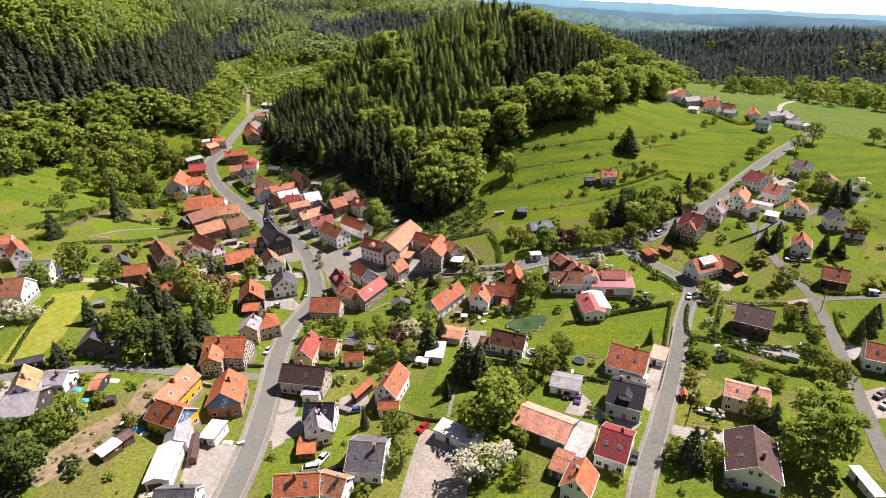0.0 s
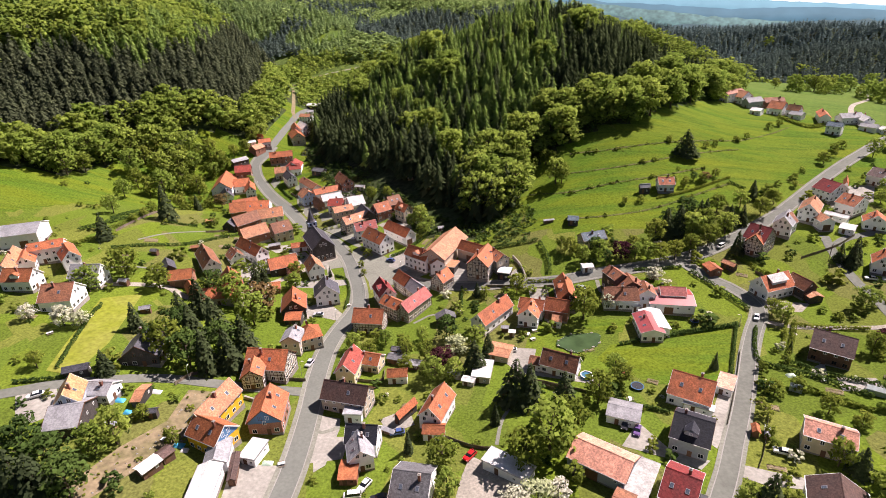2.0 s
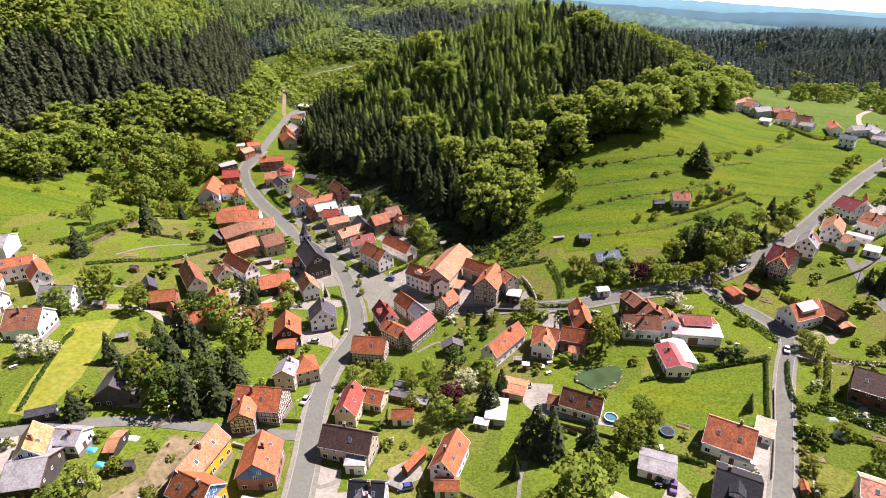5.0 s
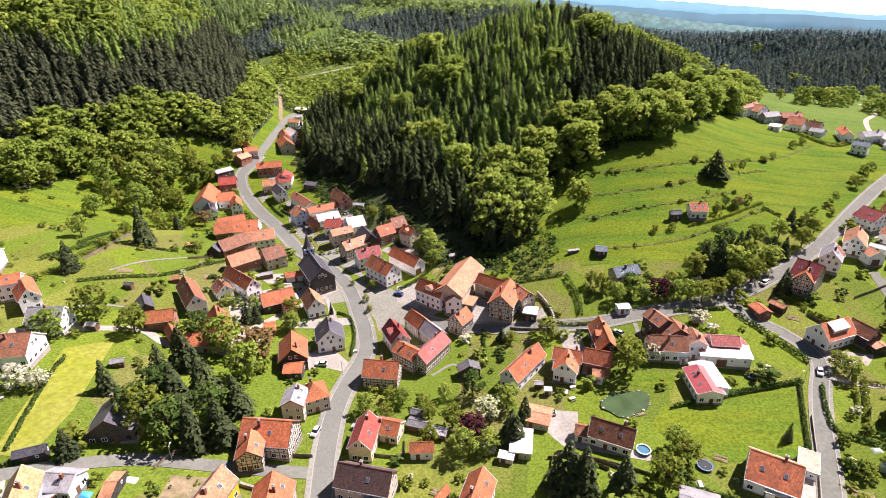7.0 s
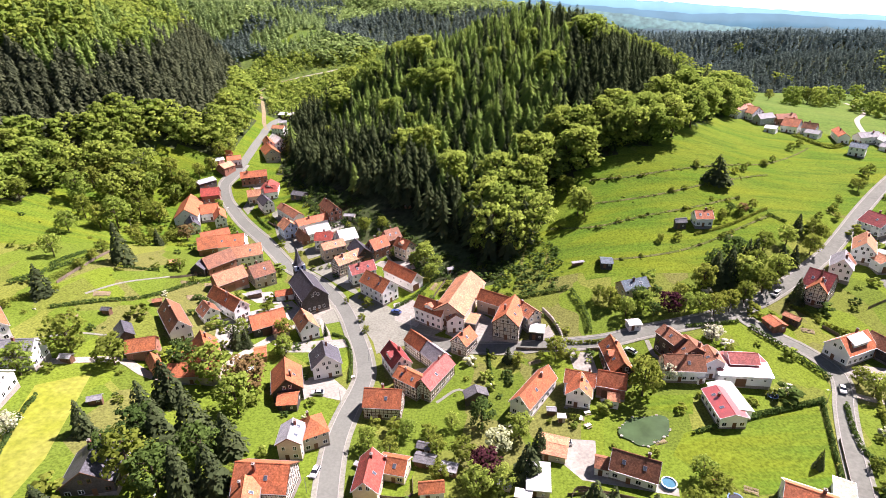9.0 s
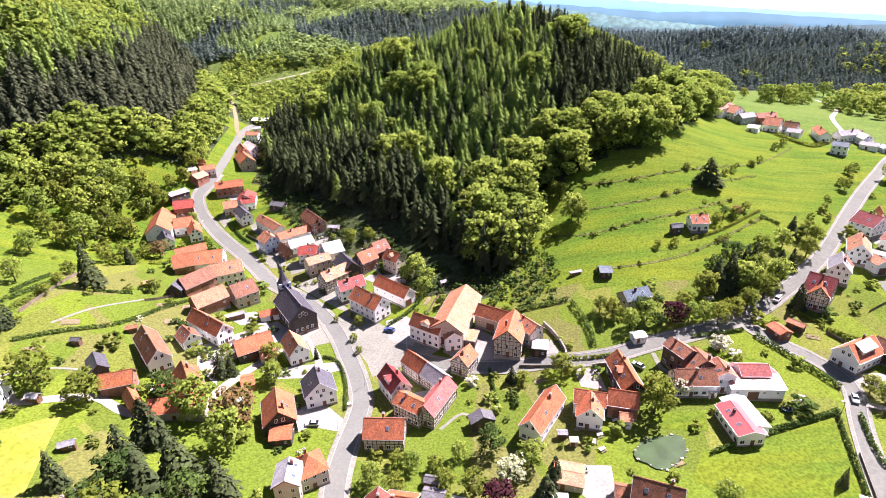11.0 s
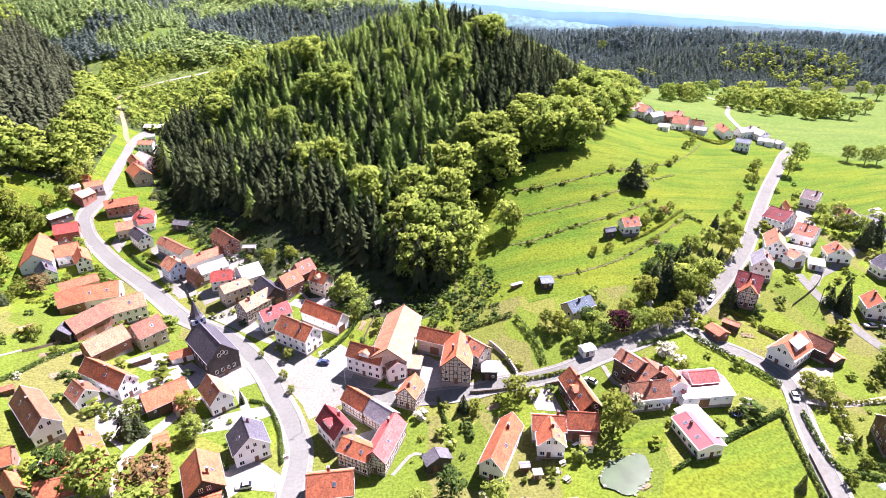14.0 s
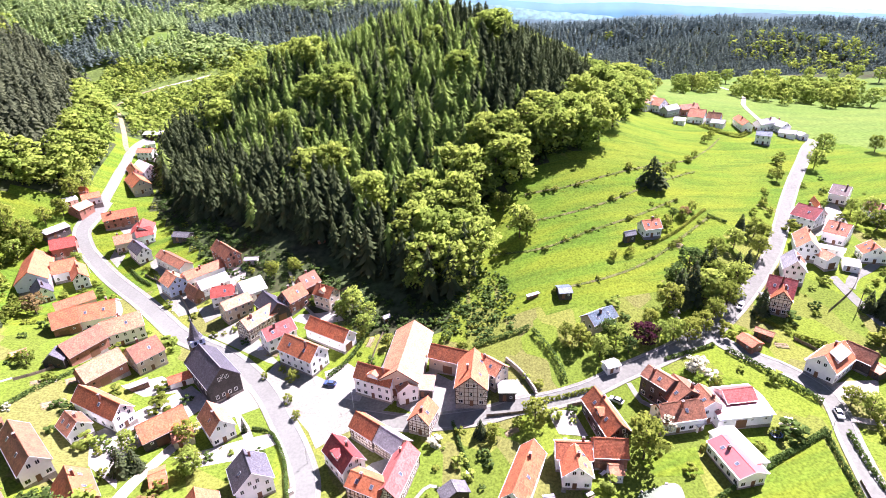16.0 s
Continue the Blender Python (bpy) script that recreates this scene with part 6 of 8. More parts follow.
# ---- woods ----
def wood(name, label, places, heights, shapes, mat, spread, seed):
    """Many trees as one object: each takes one of the shapes, its own turn, size and tone."""
    r = np.random.default_rng(seed)
    allv, allf, alln, tones, at = [], [], [], [], 0
    which = r.integers(0, len(shapes), len(places))
    for s, (sv, sf, sn) in enumerate(shapes):
        sel = np.where(which == s)[0]
        if not len(sel):
            continue
        a = r.uniform(0, 6.28, len(sel))
        ca, sa = np.cos(a)[:, None], np.sin(a)[:, None]
        w = (heights[sel] * spread * r.uniform(0.85, 1.2, len(sel)))[:, None]
        x, y = sv[None, :, 0] * w, sv[None, :, 1] * w
        px, py = places[sel, 0][:, None], places[sel, 1][:, None]
        z = ground(places[sel, 0], places[sel, 1])[:, None] - 0.5 + sv[None, :, 2] * heights[sel][:, None]
        v = np.stack([px + x * ca - y * sa, py + x * sa + y * ca, z], -1)
        allv.append(v.reshape(-1, 3))
        nx, ny = sn[None, :, 0], sn[None, :, 1]
        alln.append(np.stack([nx * ca - ny * sa, nx * sa + ny * ca, np.broadcast_to(sn[None, :, 2], (len(sel), len(sv)))], -1).reshape(-1, 3))
        allf.append((sf[None] + (np.arange(len(sel)) * len(sv))[:, None, None] + at).reshape(-1, sf.shape[1]))
        tones.append(np.repeat(r.uniform(0, 1, len(sel)), len(sv)))
        at += len(sel) * len(sv)
    ob = new(name, joined(name, np.concatenate(allv), np.concatenate(allf), [mat], tone=np.concatenate(tones), normals=np.concatenate(alln)))
    return tagged(ob, label, "forest", kind="stuff")


def scatter(x0, x1, y0, y1, gap, seed):
    r = np.random.default_rng(seed)
    xs, ys = np.arange(x0, x1, gap), np.arange(y0, y1, gap)
    p = np.stack(np.meshgrid(xs, ys), -1).reshape(-1, 2)
    return p + r.uniform(-0.45, 0.45, p.shape) * gap, r


def slow_noise(p, size, seed):
    r = np.random.default_rng(seed)
    out = np.zeros(len(p))
    for k in range(5):
        a, ph, f = r.uniform(0, 6.28), r.uniform(0, 6.28), 6.28 / size * r.uniform(0.6, 1.8)
        out += np.sin((p[:, 0] * math.cos(a) + p[:, 1] * math.sin(a)) * f + ph)
    return out / 2.2


LIGHT_FIRS = [forest_fir(s, 11, 8, w, 0.12, 0.8) for s, w in ((31, 0.135), (32, 0.16), (33, 0.19), (34, 0.15), (38, 0.21))]
LIGHT_CROWNS = [crown(s, 28, 46, 0.039, low=0.12)[:3] for s in (41, 42, 43, 44)]
FAR_FIRS = [forest_fir(s, 4, 5, w, 0.25) for s, w in ((51, 0.16), (52, 0.19), (53, 0.14))]
FAR_CROWNS = [crown(s, 9, 5, 0.115, low=0.1)[:3] for s in (61, 62, 63)]

TRACK = smooth_line([(-126, 474), (-130.3, 487), (-135.5, 512), (-147, 560), (-160, 612), (-168, 645), (-160, 676), (-140, 692), (-119.8, 701.7), (-106.8, 708), (-91, 718)], 5)

# the wooded hill
p, r = scatter(-130, 300, 250, 600, 5.3, 71)
p = p[inside(p[:, 0], p[:, 1], HILL_WOOD) & (p[:, 1] < 520)]
edge = np.minimum.reduce([np.hypot(p[:, 0] - a, p[:, 1] - b) for a, b in smooth_line([(22, 264), (42, 270), (54, 296), (80, 309), (108, 315), (147, 345), (200, 402), (236, 448)], 4)])
front = (np.hypot(p[:, 0] - 36, (p[:, 1] - 284) * 0.8) < 14)
leafy_here = ((edge < 25 + 5 * slow_noise(p, 40, 3)) & (p[:, 0] > 44)) | front
left_side = np.minimum.reduce([np.hypot(p[:, 0] - a, p[:, 1] - b) for a, b in smooth_line([(-104, 540), (-108, 452), (-88, 400), (-56, 345), (-27, 306), (5, 262), (20, 256)], 6)])
pines = (left_side < 20 + 8 * slow_noise(p, 45, 13)) | (p[:, 0] > 78 + 12 * slow_noise(p, 50, 14))
single = r.random(len(p))
some_leaf = ~leafy_here & ((~pines & (slow_noise(p, 26, 15) + r.normal(size=len(p)) * 0.35 > 1.25)) | (single < 0.012) | (np.hypot(p[:, 0] - 100, p[:, 1] - 412) < 12))
low_foot = (left_side < 34) | ((p[:, 0] > -30) & (p[:, 0] < 40) & (p[:, 1] < 300))
larch = ~leafy_here & ~some_leaf & np.where(pines | low_foot, single > 0.95, single > 0.2)
foot_line = smooth_line([(-108, 452), (-93, 402), (-72, 359), (-52, 327), (-35, 309), (-20, 291), (-6, 273), (5, 259), (16, 253)], 4)
bare_foot = (np.minimum.reduce([np.hypot(p[:, 0] - a, p[:, 1] - b) for a, b in foot_line]) < np.interp(p[:, 0], [-72, -60, 8, 18], [2, 11, 10, 3]) + 2.5 * slow_noise(p, 22, 19)) & ~leafy_here
thin = r.random(len(p))
hs = r.uniform(11.5, 21, len(p)) + 1.5 * slow_noise(p, 18, 77) + np.where(low_foot, 3.5, 0)
sel = ~leafy_here & ~larch & ~some_leaf & ~bare_foot
wood("spruce_wood", "dense dark spruce forest on the hill", p[sel], hs[sel], LIGHT_FIRS, NEEDLES, 1.6, 1)
wood("larch_wood", "lighter green larches among the spruces", p[larch & ~bare_foot], hs[larch & ~bare_foot] * 0.97, LIGHT_FIRS, LARCH, 1.7, 2)
sel = (leafy_here & (thin < 0.34)) | (some_leaf & ~bare_foot & (thin < 0.5))
wood("beech_wood", "fresh green broadleaf trees along the forest edge", p[sel], hs[sel] * 1.02, LIGHT_CROWNS, LEAF, 1.25, 3)

# dark undergrowth put in where the shade lies under the forest edge
p, r = scatter(20, 260, 258, 470, 3.4, 79)
rim = np.minimum.reduce([np.hypot(p[:, 0] - a, p[:, 1] - b) for a, b in smooth_line([(30, 267), (42, 270), (54, 296), (80, 309), (108, 315), (147, 345), (200, 402), (236, 448)], 4)])
p = p[inside(p[:, 0], p[:, 1], HILL_WOOD) & (rim < 10)]
wood("edge_understory", "dense undergrowth along the forest edge, shade put into its dark leaves", p, r.uniform(2.5, 6, len(p)), [crown(s, 7, 7, 0.14, low=0.05)[:3] for s in (57, 58)], LEAF_DARK, 1.3, 16)

# the valley's left side
p, r = scatter(-520, -60, 270, 860, 5.6, 72)
p = p[inside(p[:, 0], p[:, 1], LEFT_WOOD) & wooded(p[:, 0], p[:, 1]) & (behind(p[:, 0], p[:, 1]) < 0.35)]
p = p[np.min([np.hypot(p[:, 0] - a, p[:, 1] - b) for a, b in TRACK], axis=0) > 7]
rim = np.minimum.reduce([np.hypot(p[:, 0] - a, p[:, 1] - b) for a, b in smooth_line([(-420, 290), (-330, 290), (-222, 306), (-206, 351), (-187, 365), (-172, 396), (-146, 398), (-138, 440), (-146, 507), (-168, 570), (-150, 640), (-100, 760)], 8)])
mixn = slow_noise(p, 110, 5) + 0.5 * slow_noise(p, 35, 6) + r.normal(size=len(p)) * 0.3
up_slope = ground(p[:, 0], p[:, 1])
deep = np.interp(p[:, 1], [300, 370, 420, 500, 620], [34, 30, 16, 9, 8])
low_leaf = rim < deep * (1 + 0.18 * mixn)
high = up_slope > 88 + 8 * mixn
leafy_here = low_leaf | (high & (mixn > -0.35)) | (~high & (mixn > 1.75)) | ((p[:, 1] > 730) & (mixn > -0.5))
young = high & ~leafy_here
thin, hs = r.random(len(p)), r.uniform(12, 20, len(p))
SLOPE_FIRS = [forest_fir(s, 8, 6, w, 0.15) for s, w in ((35, 0.15), (36, 0.18), (37, 0.22), (39, 0.16))]
sel = ~leafy_here & ~young
wood("pine_wood", "dark grey-green conifer forest on the valley side", p[sel], hs[sel], SLOPE_FIRS, PINE, 1.6, 4)
wood("larch_slope", "lighter green larches high on the valley side", p[young], hs[young], SLOPE_FIRS, LARCH, 1.4, 12)
sel = leafy_here & ~low_leaf & (thin < 0.42) & (rim < 330)
wood("valley_wood", "bright green broadleaf wood on the valley side", p[sel], hs[sel] * 0.95, [crown(s, 14, 12, 0.075, low=0.15)[:3] for s in (45, 46, 47)], LEAF, 1.3, 5)
sel = low_leaf & (thin < np.where(rim < 12, 0.6, 0.40))
wood("foot_wood", "large fresh green trees at the foot of the wooded slope", p[sel], hs[sel] * 0.95, [crown(s, 22, 24, 0.052, low=0.12)[:3] for s in (52, 53, 54)], LEAF, 1.3, 11)

# the country past the hill: folded wooded slopes, seen on the sides that face the village
p, r = scatter(-470, 1300, 540, 1180, 7.6, 73)
q, _ = scatter(-620, 330, 1180, 1800, 12.0, 173)
q2, _ = scatter(330, 1300, 1180, 1480, 9.0, 174)
p = np.concatenate([p, q, q2])
x, y = p[:, 0], p[:, 1]
away = behind(x, y)
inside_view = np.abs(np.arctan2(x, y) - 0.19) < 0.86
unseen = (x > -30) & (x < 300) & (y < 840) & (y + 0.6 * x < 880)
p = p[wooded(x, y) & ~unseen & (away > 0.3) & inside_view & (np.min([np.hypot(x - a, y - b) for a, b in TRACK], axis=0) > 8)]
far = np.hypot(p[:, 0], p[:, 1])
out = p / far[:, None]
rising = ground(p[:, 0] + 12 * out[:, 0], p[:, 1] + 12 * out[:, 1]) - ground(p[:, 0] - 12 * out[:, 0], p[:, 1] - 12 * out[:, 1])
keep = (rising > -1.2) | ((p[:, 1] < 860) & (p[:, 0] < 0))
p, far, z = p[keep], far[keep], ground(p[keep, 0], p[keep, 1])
x, y = p[:, 0], p[:, 1]
mixn = slow_noise(p, 120, 8) + 0.5 * slow_noise(p, 45, 18) + r.normal(size=len(p)) * 0.35
floor_here = (y < 850) & (x < 40) & (z < 48 + 3 * mixn)
left_spur = (x < -118) & (y < 1060) & ~floor_here
knoll = (x > -135) & (x < 330) & (y >= 830) & (y < 1180)
slow = slow_noise(p, 140, 8)
dark_knoll = knoll & (z < 86 + 4 * slow + r.normal(size=len(p)) * 2) & (x > -114 + 6 * slow) & (x < 230)
dark_spur = left_spur & ((slow > 1.0) | ((z < 64 + 8 * slow) & (slow > -0.2) & (x < -185)))
east = (x > 330) & (far < 1700)
light_grove = ((np.hypot((x - 930) / 110, (y - 925) / 70) < 1 + 0.3 * slow) & (r.random(len(p)) < 0.4)) | ((x < 480) & (mixn > -0.9)) | (mixn > 2.0) | ((x < 480) & (z > 8))
dark_east = east & ~light_grove
distant = (y >= 1180) & ~east
dark_distant = distant & (x < -150) & (y < 1600) & (mixn > -0.6)
young = left_spur & ~dark_spur & (mixn > -1.1)
# past this distance the needles are paler and bluer, in place of haze
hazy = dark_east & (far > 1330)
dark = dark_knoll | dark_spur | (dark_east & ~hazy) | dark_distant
leafy_far = ~dark & ~hazy & ~young & ~floor_here & (r.random(len(p)) < np.where(distant, 0.8, 0.62))
hs = r.uniform(10, 17, len(p)) * np.where(distant | (y > 1180), 1.25, 1.0)
wood("far_conifers", "dark conifer woods on the hills beyond", p[dark], hs[dark] * 1.05, FAR_FIRS, HAZED_NEEDLES, 2.1, 6)
wood("hazy_conifers", "conifer forest on the second ridge, haze put into its blue-green", p[hazy], hs[hazy] * 1.05, FAR_FIRS, HAZE_SPRUCE, 2.1, 24)
wood("far_larches", "light green young larches on the far valley side, colour paled for haze", p[young], hs[young] * 0.9, FAR_FIRS, HAZED_LARCH, 2.1, 22)
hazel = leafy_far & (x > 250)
wood("far_broadleaf_woods", "green broadleaf woods on the hills beyond", p[leafy_far & ~hazel], hs[leafy_far & ~hazel] * 0.9, FAR_CROWNS, HAZED_LEAF, 1.5, 7)
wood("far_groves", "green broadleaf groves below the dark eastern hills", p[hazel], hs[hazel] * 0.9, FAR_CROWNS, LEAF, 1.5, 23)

# round groves on the far meadow
p, r = scatter(200, 620, 380, 660, 15, 78)
p = p[(inside(p[:, 0], p[:, 1], [(377, 589), (452, 616), (379, 530), (301, 486)]) | inside(p[:, 0], p[:, 1], [(391, 524), (493, 592), (541, 590), (587, 572), (580, 534), (480, 455), (412, 454), (381, 473)])) & (slow_noise(p, 60, 44) + r.normal(size=len(p)) * 0.4 > -0.5)]
wood("meadow_grove", "rounded broadleaf trees in groves on the far meadow", p, r.uniform(11, 18, len(p)), [crown(s, 18, 26, 0.06, low=0.06)[:3] for s in (55, 56)], LEAF, 1.15, 15)

# the wooded valley floor behind the village
p, r = scatter(-190, 60, 512, 850, 6.2, 74)
p = p[wooded(p[:, 0], p[:, 1]) & (ground(p[:, 0], p[:, 1]) < 54) & ((behind(p[:, 0], p[:, 1]) >= 0.35) | ~inside(p[:, 0], p[:, 1], LEFT_WOOD)) & (~inside(p[:, 0], p[:, 1], HILL_WOOD) | (p[:, 1] > 540))]
line = TRACK
p = p[np.min([np.hypot(p[:, 0] - a, p[:, 1] - b) for a, b in line], axis=0) > 6]
to_road = np.min([np.hypot(p[:, 0] - a, p[:, 1] - b - np.where(p[:, 1] < b, -18, 0)) for a, b in line if b > 690], axis=0)
wood("valley_floor_wood", "young bright green trees on the valley floor", p, r.uniform(3, 9, len(p)) ** 1.1 * np.clip(to_road / 30, 0.4, 1), [crown(s, 8, 6, 0.12, low=0.08)[:3] for s in (48, 49, 50)], LEAF, 1.4, 8)

# garden shrubs, too many to count
p, r = scatter(-215, 250, 78, 345, 4.4, 75)
far_from = np.full(len(p), 99.0)
for x, y, rad in FOOTPRINTS:
    far_from = np.minimum(far_from, np.hypot(p[:, 0] - x, p[:, 1] - y) - rad * 0.8)
for ob in [o for o in scene.objects if o.name.split(".")[0] in ("main_road", "side_street", "upper_road", "west_street", "west_lane", "east_street", "east_lane", "back_lane", "gravel_path")]:
    co = np.empty(len(ob.data.vertices) * 3, np.float32)
    ob.data.vertices.foreach_get("co", co)
    for a, b in co.reshape(-1, 3)[::3, :2]:
        far_from = np.minimum(far_from, np.hypot(p[:, 0] - a, p[:, 1] - b) - 2.4)
open_ground = [MEADOW_RING, [(-122, 130), (-131, 180), (-118, 187), (-110, 150), (-111, 130)], [(46, 146), (54, 158), (70, 162), (103, 166), (94, 147), (85, 132), (60, 131)], [(-5, 78), (1, 108), (20, 98), (14, 76)], [(-49, 243), (-43, 251), (-22, 231), (-7, 218), (-18, 209), (-34, 204)], [(20, 160), (46, 140), (46, 132), (16, 143)], [(-41, 116), (-28, 116), (-28, 104), (-41, 104)], [(36, 151), (36, 166), (55, 166), (55, 151)], [(-10, 202), (14, 200), (16, 214), (6, 226), (-10, 226)], [(-60, 106), (-44, 106), (-44, 80), (-57, 80)]]
for ring in open_ground:
    far_from[inside(p[:, 0], p[:, 1], ring)] = -1
far_from[wooded(p[:, 0], p[:, 1]) | inside(p[:, 0], p[:, 1], HILL_FOOT)] = -1
dense = slow_noise(p, 24, 12)
meadowish = (p[:, 0] < -120) & (p[:, 1] > 210)
keep = (far_from > 0.8) & (r.random(len(p)) < np.where(far_from < 8, 0.30, np.where(meadowish, 0.03, 0.05)) + 0.2 * dense)
p = p[keep]
hs = r.uniform(0.9, 2.6, len(p)) ** 1.3 * np.where(r.random(len(p)) < 0.12, 1.8, 1)
kind = r.random(len(p))
SHRUBS = [crown(s, 9, 18, 0.095, low=0.06)[:3] for s in (81, 82, 83)]
for name, label, sel, mat in (("green_shrubs", "green garden shrubs and young trees", kind < 0.56, LEAF_GARDEN), ("bright_shrubs", "fresh yellow-green garden shrubs", (kind >= 0.56) & (kind < 0.74), LEAF), ("dark_shrubs", "dark evergreen garden shrubs", (kind >= 0.74) & (kind < 0.95), LEAF_DARK), ("blossom_shrubs", "garden shrubs in white blossom", kind >= 0.95, BLOSSOM)):
    wood(name, label, p[sel], hs[sel], SHRUBS, mat, 1.5, 9)

# worn banks between the terraces of the meadow
BANK = material("worn_bank", (0.070, 0.098, 0.020), 0.95, 0.5, 0.9, 0.25, 0.5, second=(0.125, 0.120, 0.050), spec=0.03)
for line in ([(45, 270), (64, 263.5), (86, 266), (113, 271), (140, 280)], [(71, 296), (93, 294), (127, 301), (176, 317)], [(59, 240), (81, 240.5), (106, 247), (148, 267)], [(57, 282), (82, 278.5), (106, 281.5), (137, 292), (170, 305)], [(176, 317), (205, 336), (226, 352)]):
    ribbon("terrace_bank", smooth_line(line, 2.0), 0.55, -0.5, 0.10, 0.4, BANK, "worn grassy bank across the meadow", "bank")

# tufts of rough grass and low bushes along the terrace banks
rows_ = np.concatenate([smooth_line(q, 0.55) for q in ([(45, 270), (64, 263.5), (86, 266), (113, 271), (140, 280)], [(71, 296), (93, 294), (127, 301), (176, 317)], [(59, 240), (81, 240.5), (106, 247), (148, 267)], [(57, 282), (82, 278.5), (106, 281.5), (137, 292), (170, 305)])])
r = np.random.default_rng(31)
p = rows_ + r.normal(size=rows_.shape) * np.where(r.random((len(rows_), 1)) < 0.2, 1.6, 0.6)
p = p[slow_noise(p, 30, 33) + r.normal(size=len(p)) * 0.6 > -0.7]
wood("bank_tufts", "tufts of rough grass along the terrace banks", p, r.uniform(0.35, 0.8, len(p)), [crown(s, 3, 8, 0.26, low=0.05)[:3] for s in (84, 85)], LEAF_GARDEN, 2.6, 14)
p = p[r.random(len(p)) < 0.07]
wood("bank_bushes", "low bushes along the terrace banks", p, r.uniform(1.0, 2.8, len(p)), SHRUBS, LEAF_GARDEN, 1.5, 17)

# dark brush between forest and gardens, its colour doubling as the trees' shade
p, r = scatter(-112, 32, 238, 452, 2.9, 90)
p = p[inside(p[:, 0], p[:, 1], HILL_FOOT)]
clear = np.min([np.hypot(p[:, 0] - x, p[:, 1] - y) - rad * 0.85 for x, y, rad in FOOTPRINTS], axis=0) > 0.5
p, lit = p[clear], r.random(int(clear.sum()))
wood("foot_brush", "dark brush at the forest foot, its colour standing in for shade", p[lit < 0.72], r.uniform(0.8, 3.2, int((lit < 0.72).sum())), SHRUBS, LEAF_DARK, 1.5, 25)
wood("foot_bushes", "green bushes at the foot of the forest", p[lit > 0.93], r.uniform(1.5, 4.0, int((lit > 0.93).sum())), SHRUBS, LEAF_GARDEN, 1.3, 26)

# scrub on the slope under the wood
p, r = scatter(5, 60, 222, 270, 1.35, 76)
p = p[inside(p[:, 0], p[:, 1], [(14, 238), (27, 228), (38, 230), (44, 240), (45, 256), (36, 266), (18, 258)]) & (slow_noise(p, 9, 28) + r.normal(size=len(p)) * 0.5 > -0.75)]
shade = slow_noise(p, 12, 29) + r.normal(size=len(p)) * 0.6
ROUGH = [crown(s, 4, 8, 0.2, low=0.04)[:3] for s in (86, 87)]
wood("slope_scrub", "low dark scrub on the slope below the forest", p[shade < 0.7], r.uniform(0.6, 1.7, int((shade < 0.7).sum())), ROUGH, LEAF_DARK, 2.0, 10)
wood("slope_herbs", "rough green herbs on the slope below the forest", p[shade >= 0.7], r.uniform(0.5, 1.5, int((shade >= 0.7).sum())), ROUGH, LEAF_GARDEN, 1.9, 27)

# thicket between the gardens and the western woods
p, r = scatter(-200, -130, 285, 380, 4.2, 92)
p = p[inside(p[:, 0], p[:, 1], [(-196, 350), (-180, 366), (-152, 377), (-149, 352), (-142, 318), (-139, 300), (-150, 290), (-160, 308), (-174, 326), (-186, 336)]) & (slow_noise(p, 16, 30) > -0.35)]
clear = np.min([np.hypot(p[:, 0] - x, p[:, 1] - y) - rad * 0.85 for x, y, rad in FOOTPRINTS], axis=0) > 1.0
p = p[clear]
wood("garden_thicket", "thicket of bushes and young trees behind the gardens", p, r.uniform(1.8, 5.2, len(p)), SHRUBS, LEAF_GARDEN, 1.35, 28)

# tufts and stones on the bare slope
p, r = scatter(-95, -60, 85, 135, 1.5, 80)
p = p[inside(p[:, 0], p[:, 1], [(-79, 131), (-68, 131.5), (-66, 118), (-76, 103), (-86, 88), (-92, 92), (-86, 106), (-79, 117)])]
tuft = r.random(len(p))
wood("dug_tufts", "dry grass tufts on the bare slope", p[tuft < 0.35], r.uniform(0.3, 1.0, int((tuft < 0.35).sum())), [crown(s, 3, 8, 0.24, low=0.05)[:3] for s in (88, 89)], LEAF_GARDEN, 2.0, 18)
stones = p[tuft > 0.72]
sv, sf = [], []
for x, y in stones:
    s, k = r.uniform(0.15, 0.5), len(sv)
    z = height(x, y)
    q = r.uniform(0.7, 1.3, 6) * s
    sv += [(x - q[0], y, z), (x, y - q[1], z), (x + q[2], y, z), (x, y + q[3], z), (x, y, z + q[4] * 0.8), (x, y, z - 0.3)]
    sf += [(k, k + 1, k + 4), (k + 1, k + 2, k + 4), (k + 2, k + 3, k + 4), (k + 3, k, k + 4), (k + 1, k, k + 5), (k + 2, k + 1, k + 5), (k + 3, k + 2, k + 5), (k, k + 3, k + 5)]
tagged(new("loose_stones", mesh_of("loose_stones", sv, sf, STONE)), "loose pale stones and clods on the bare slope", "stones", kind="stuff")

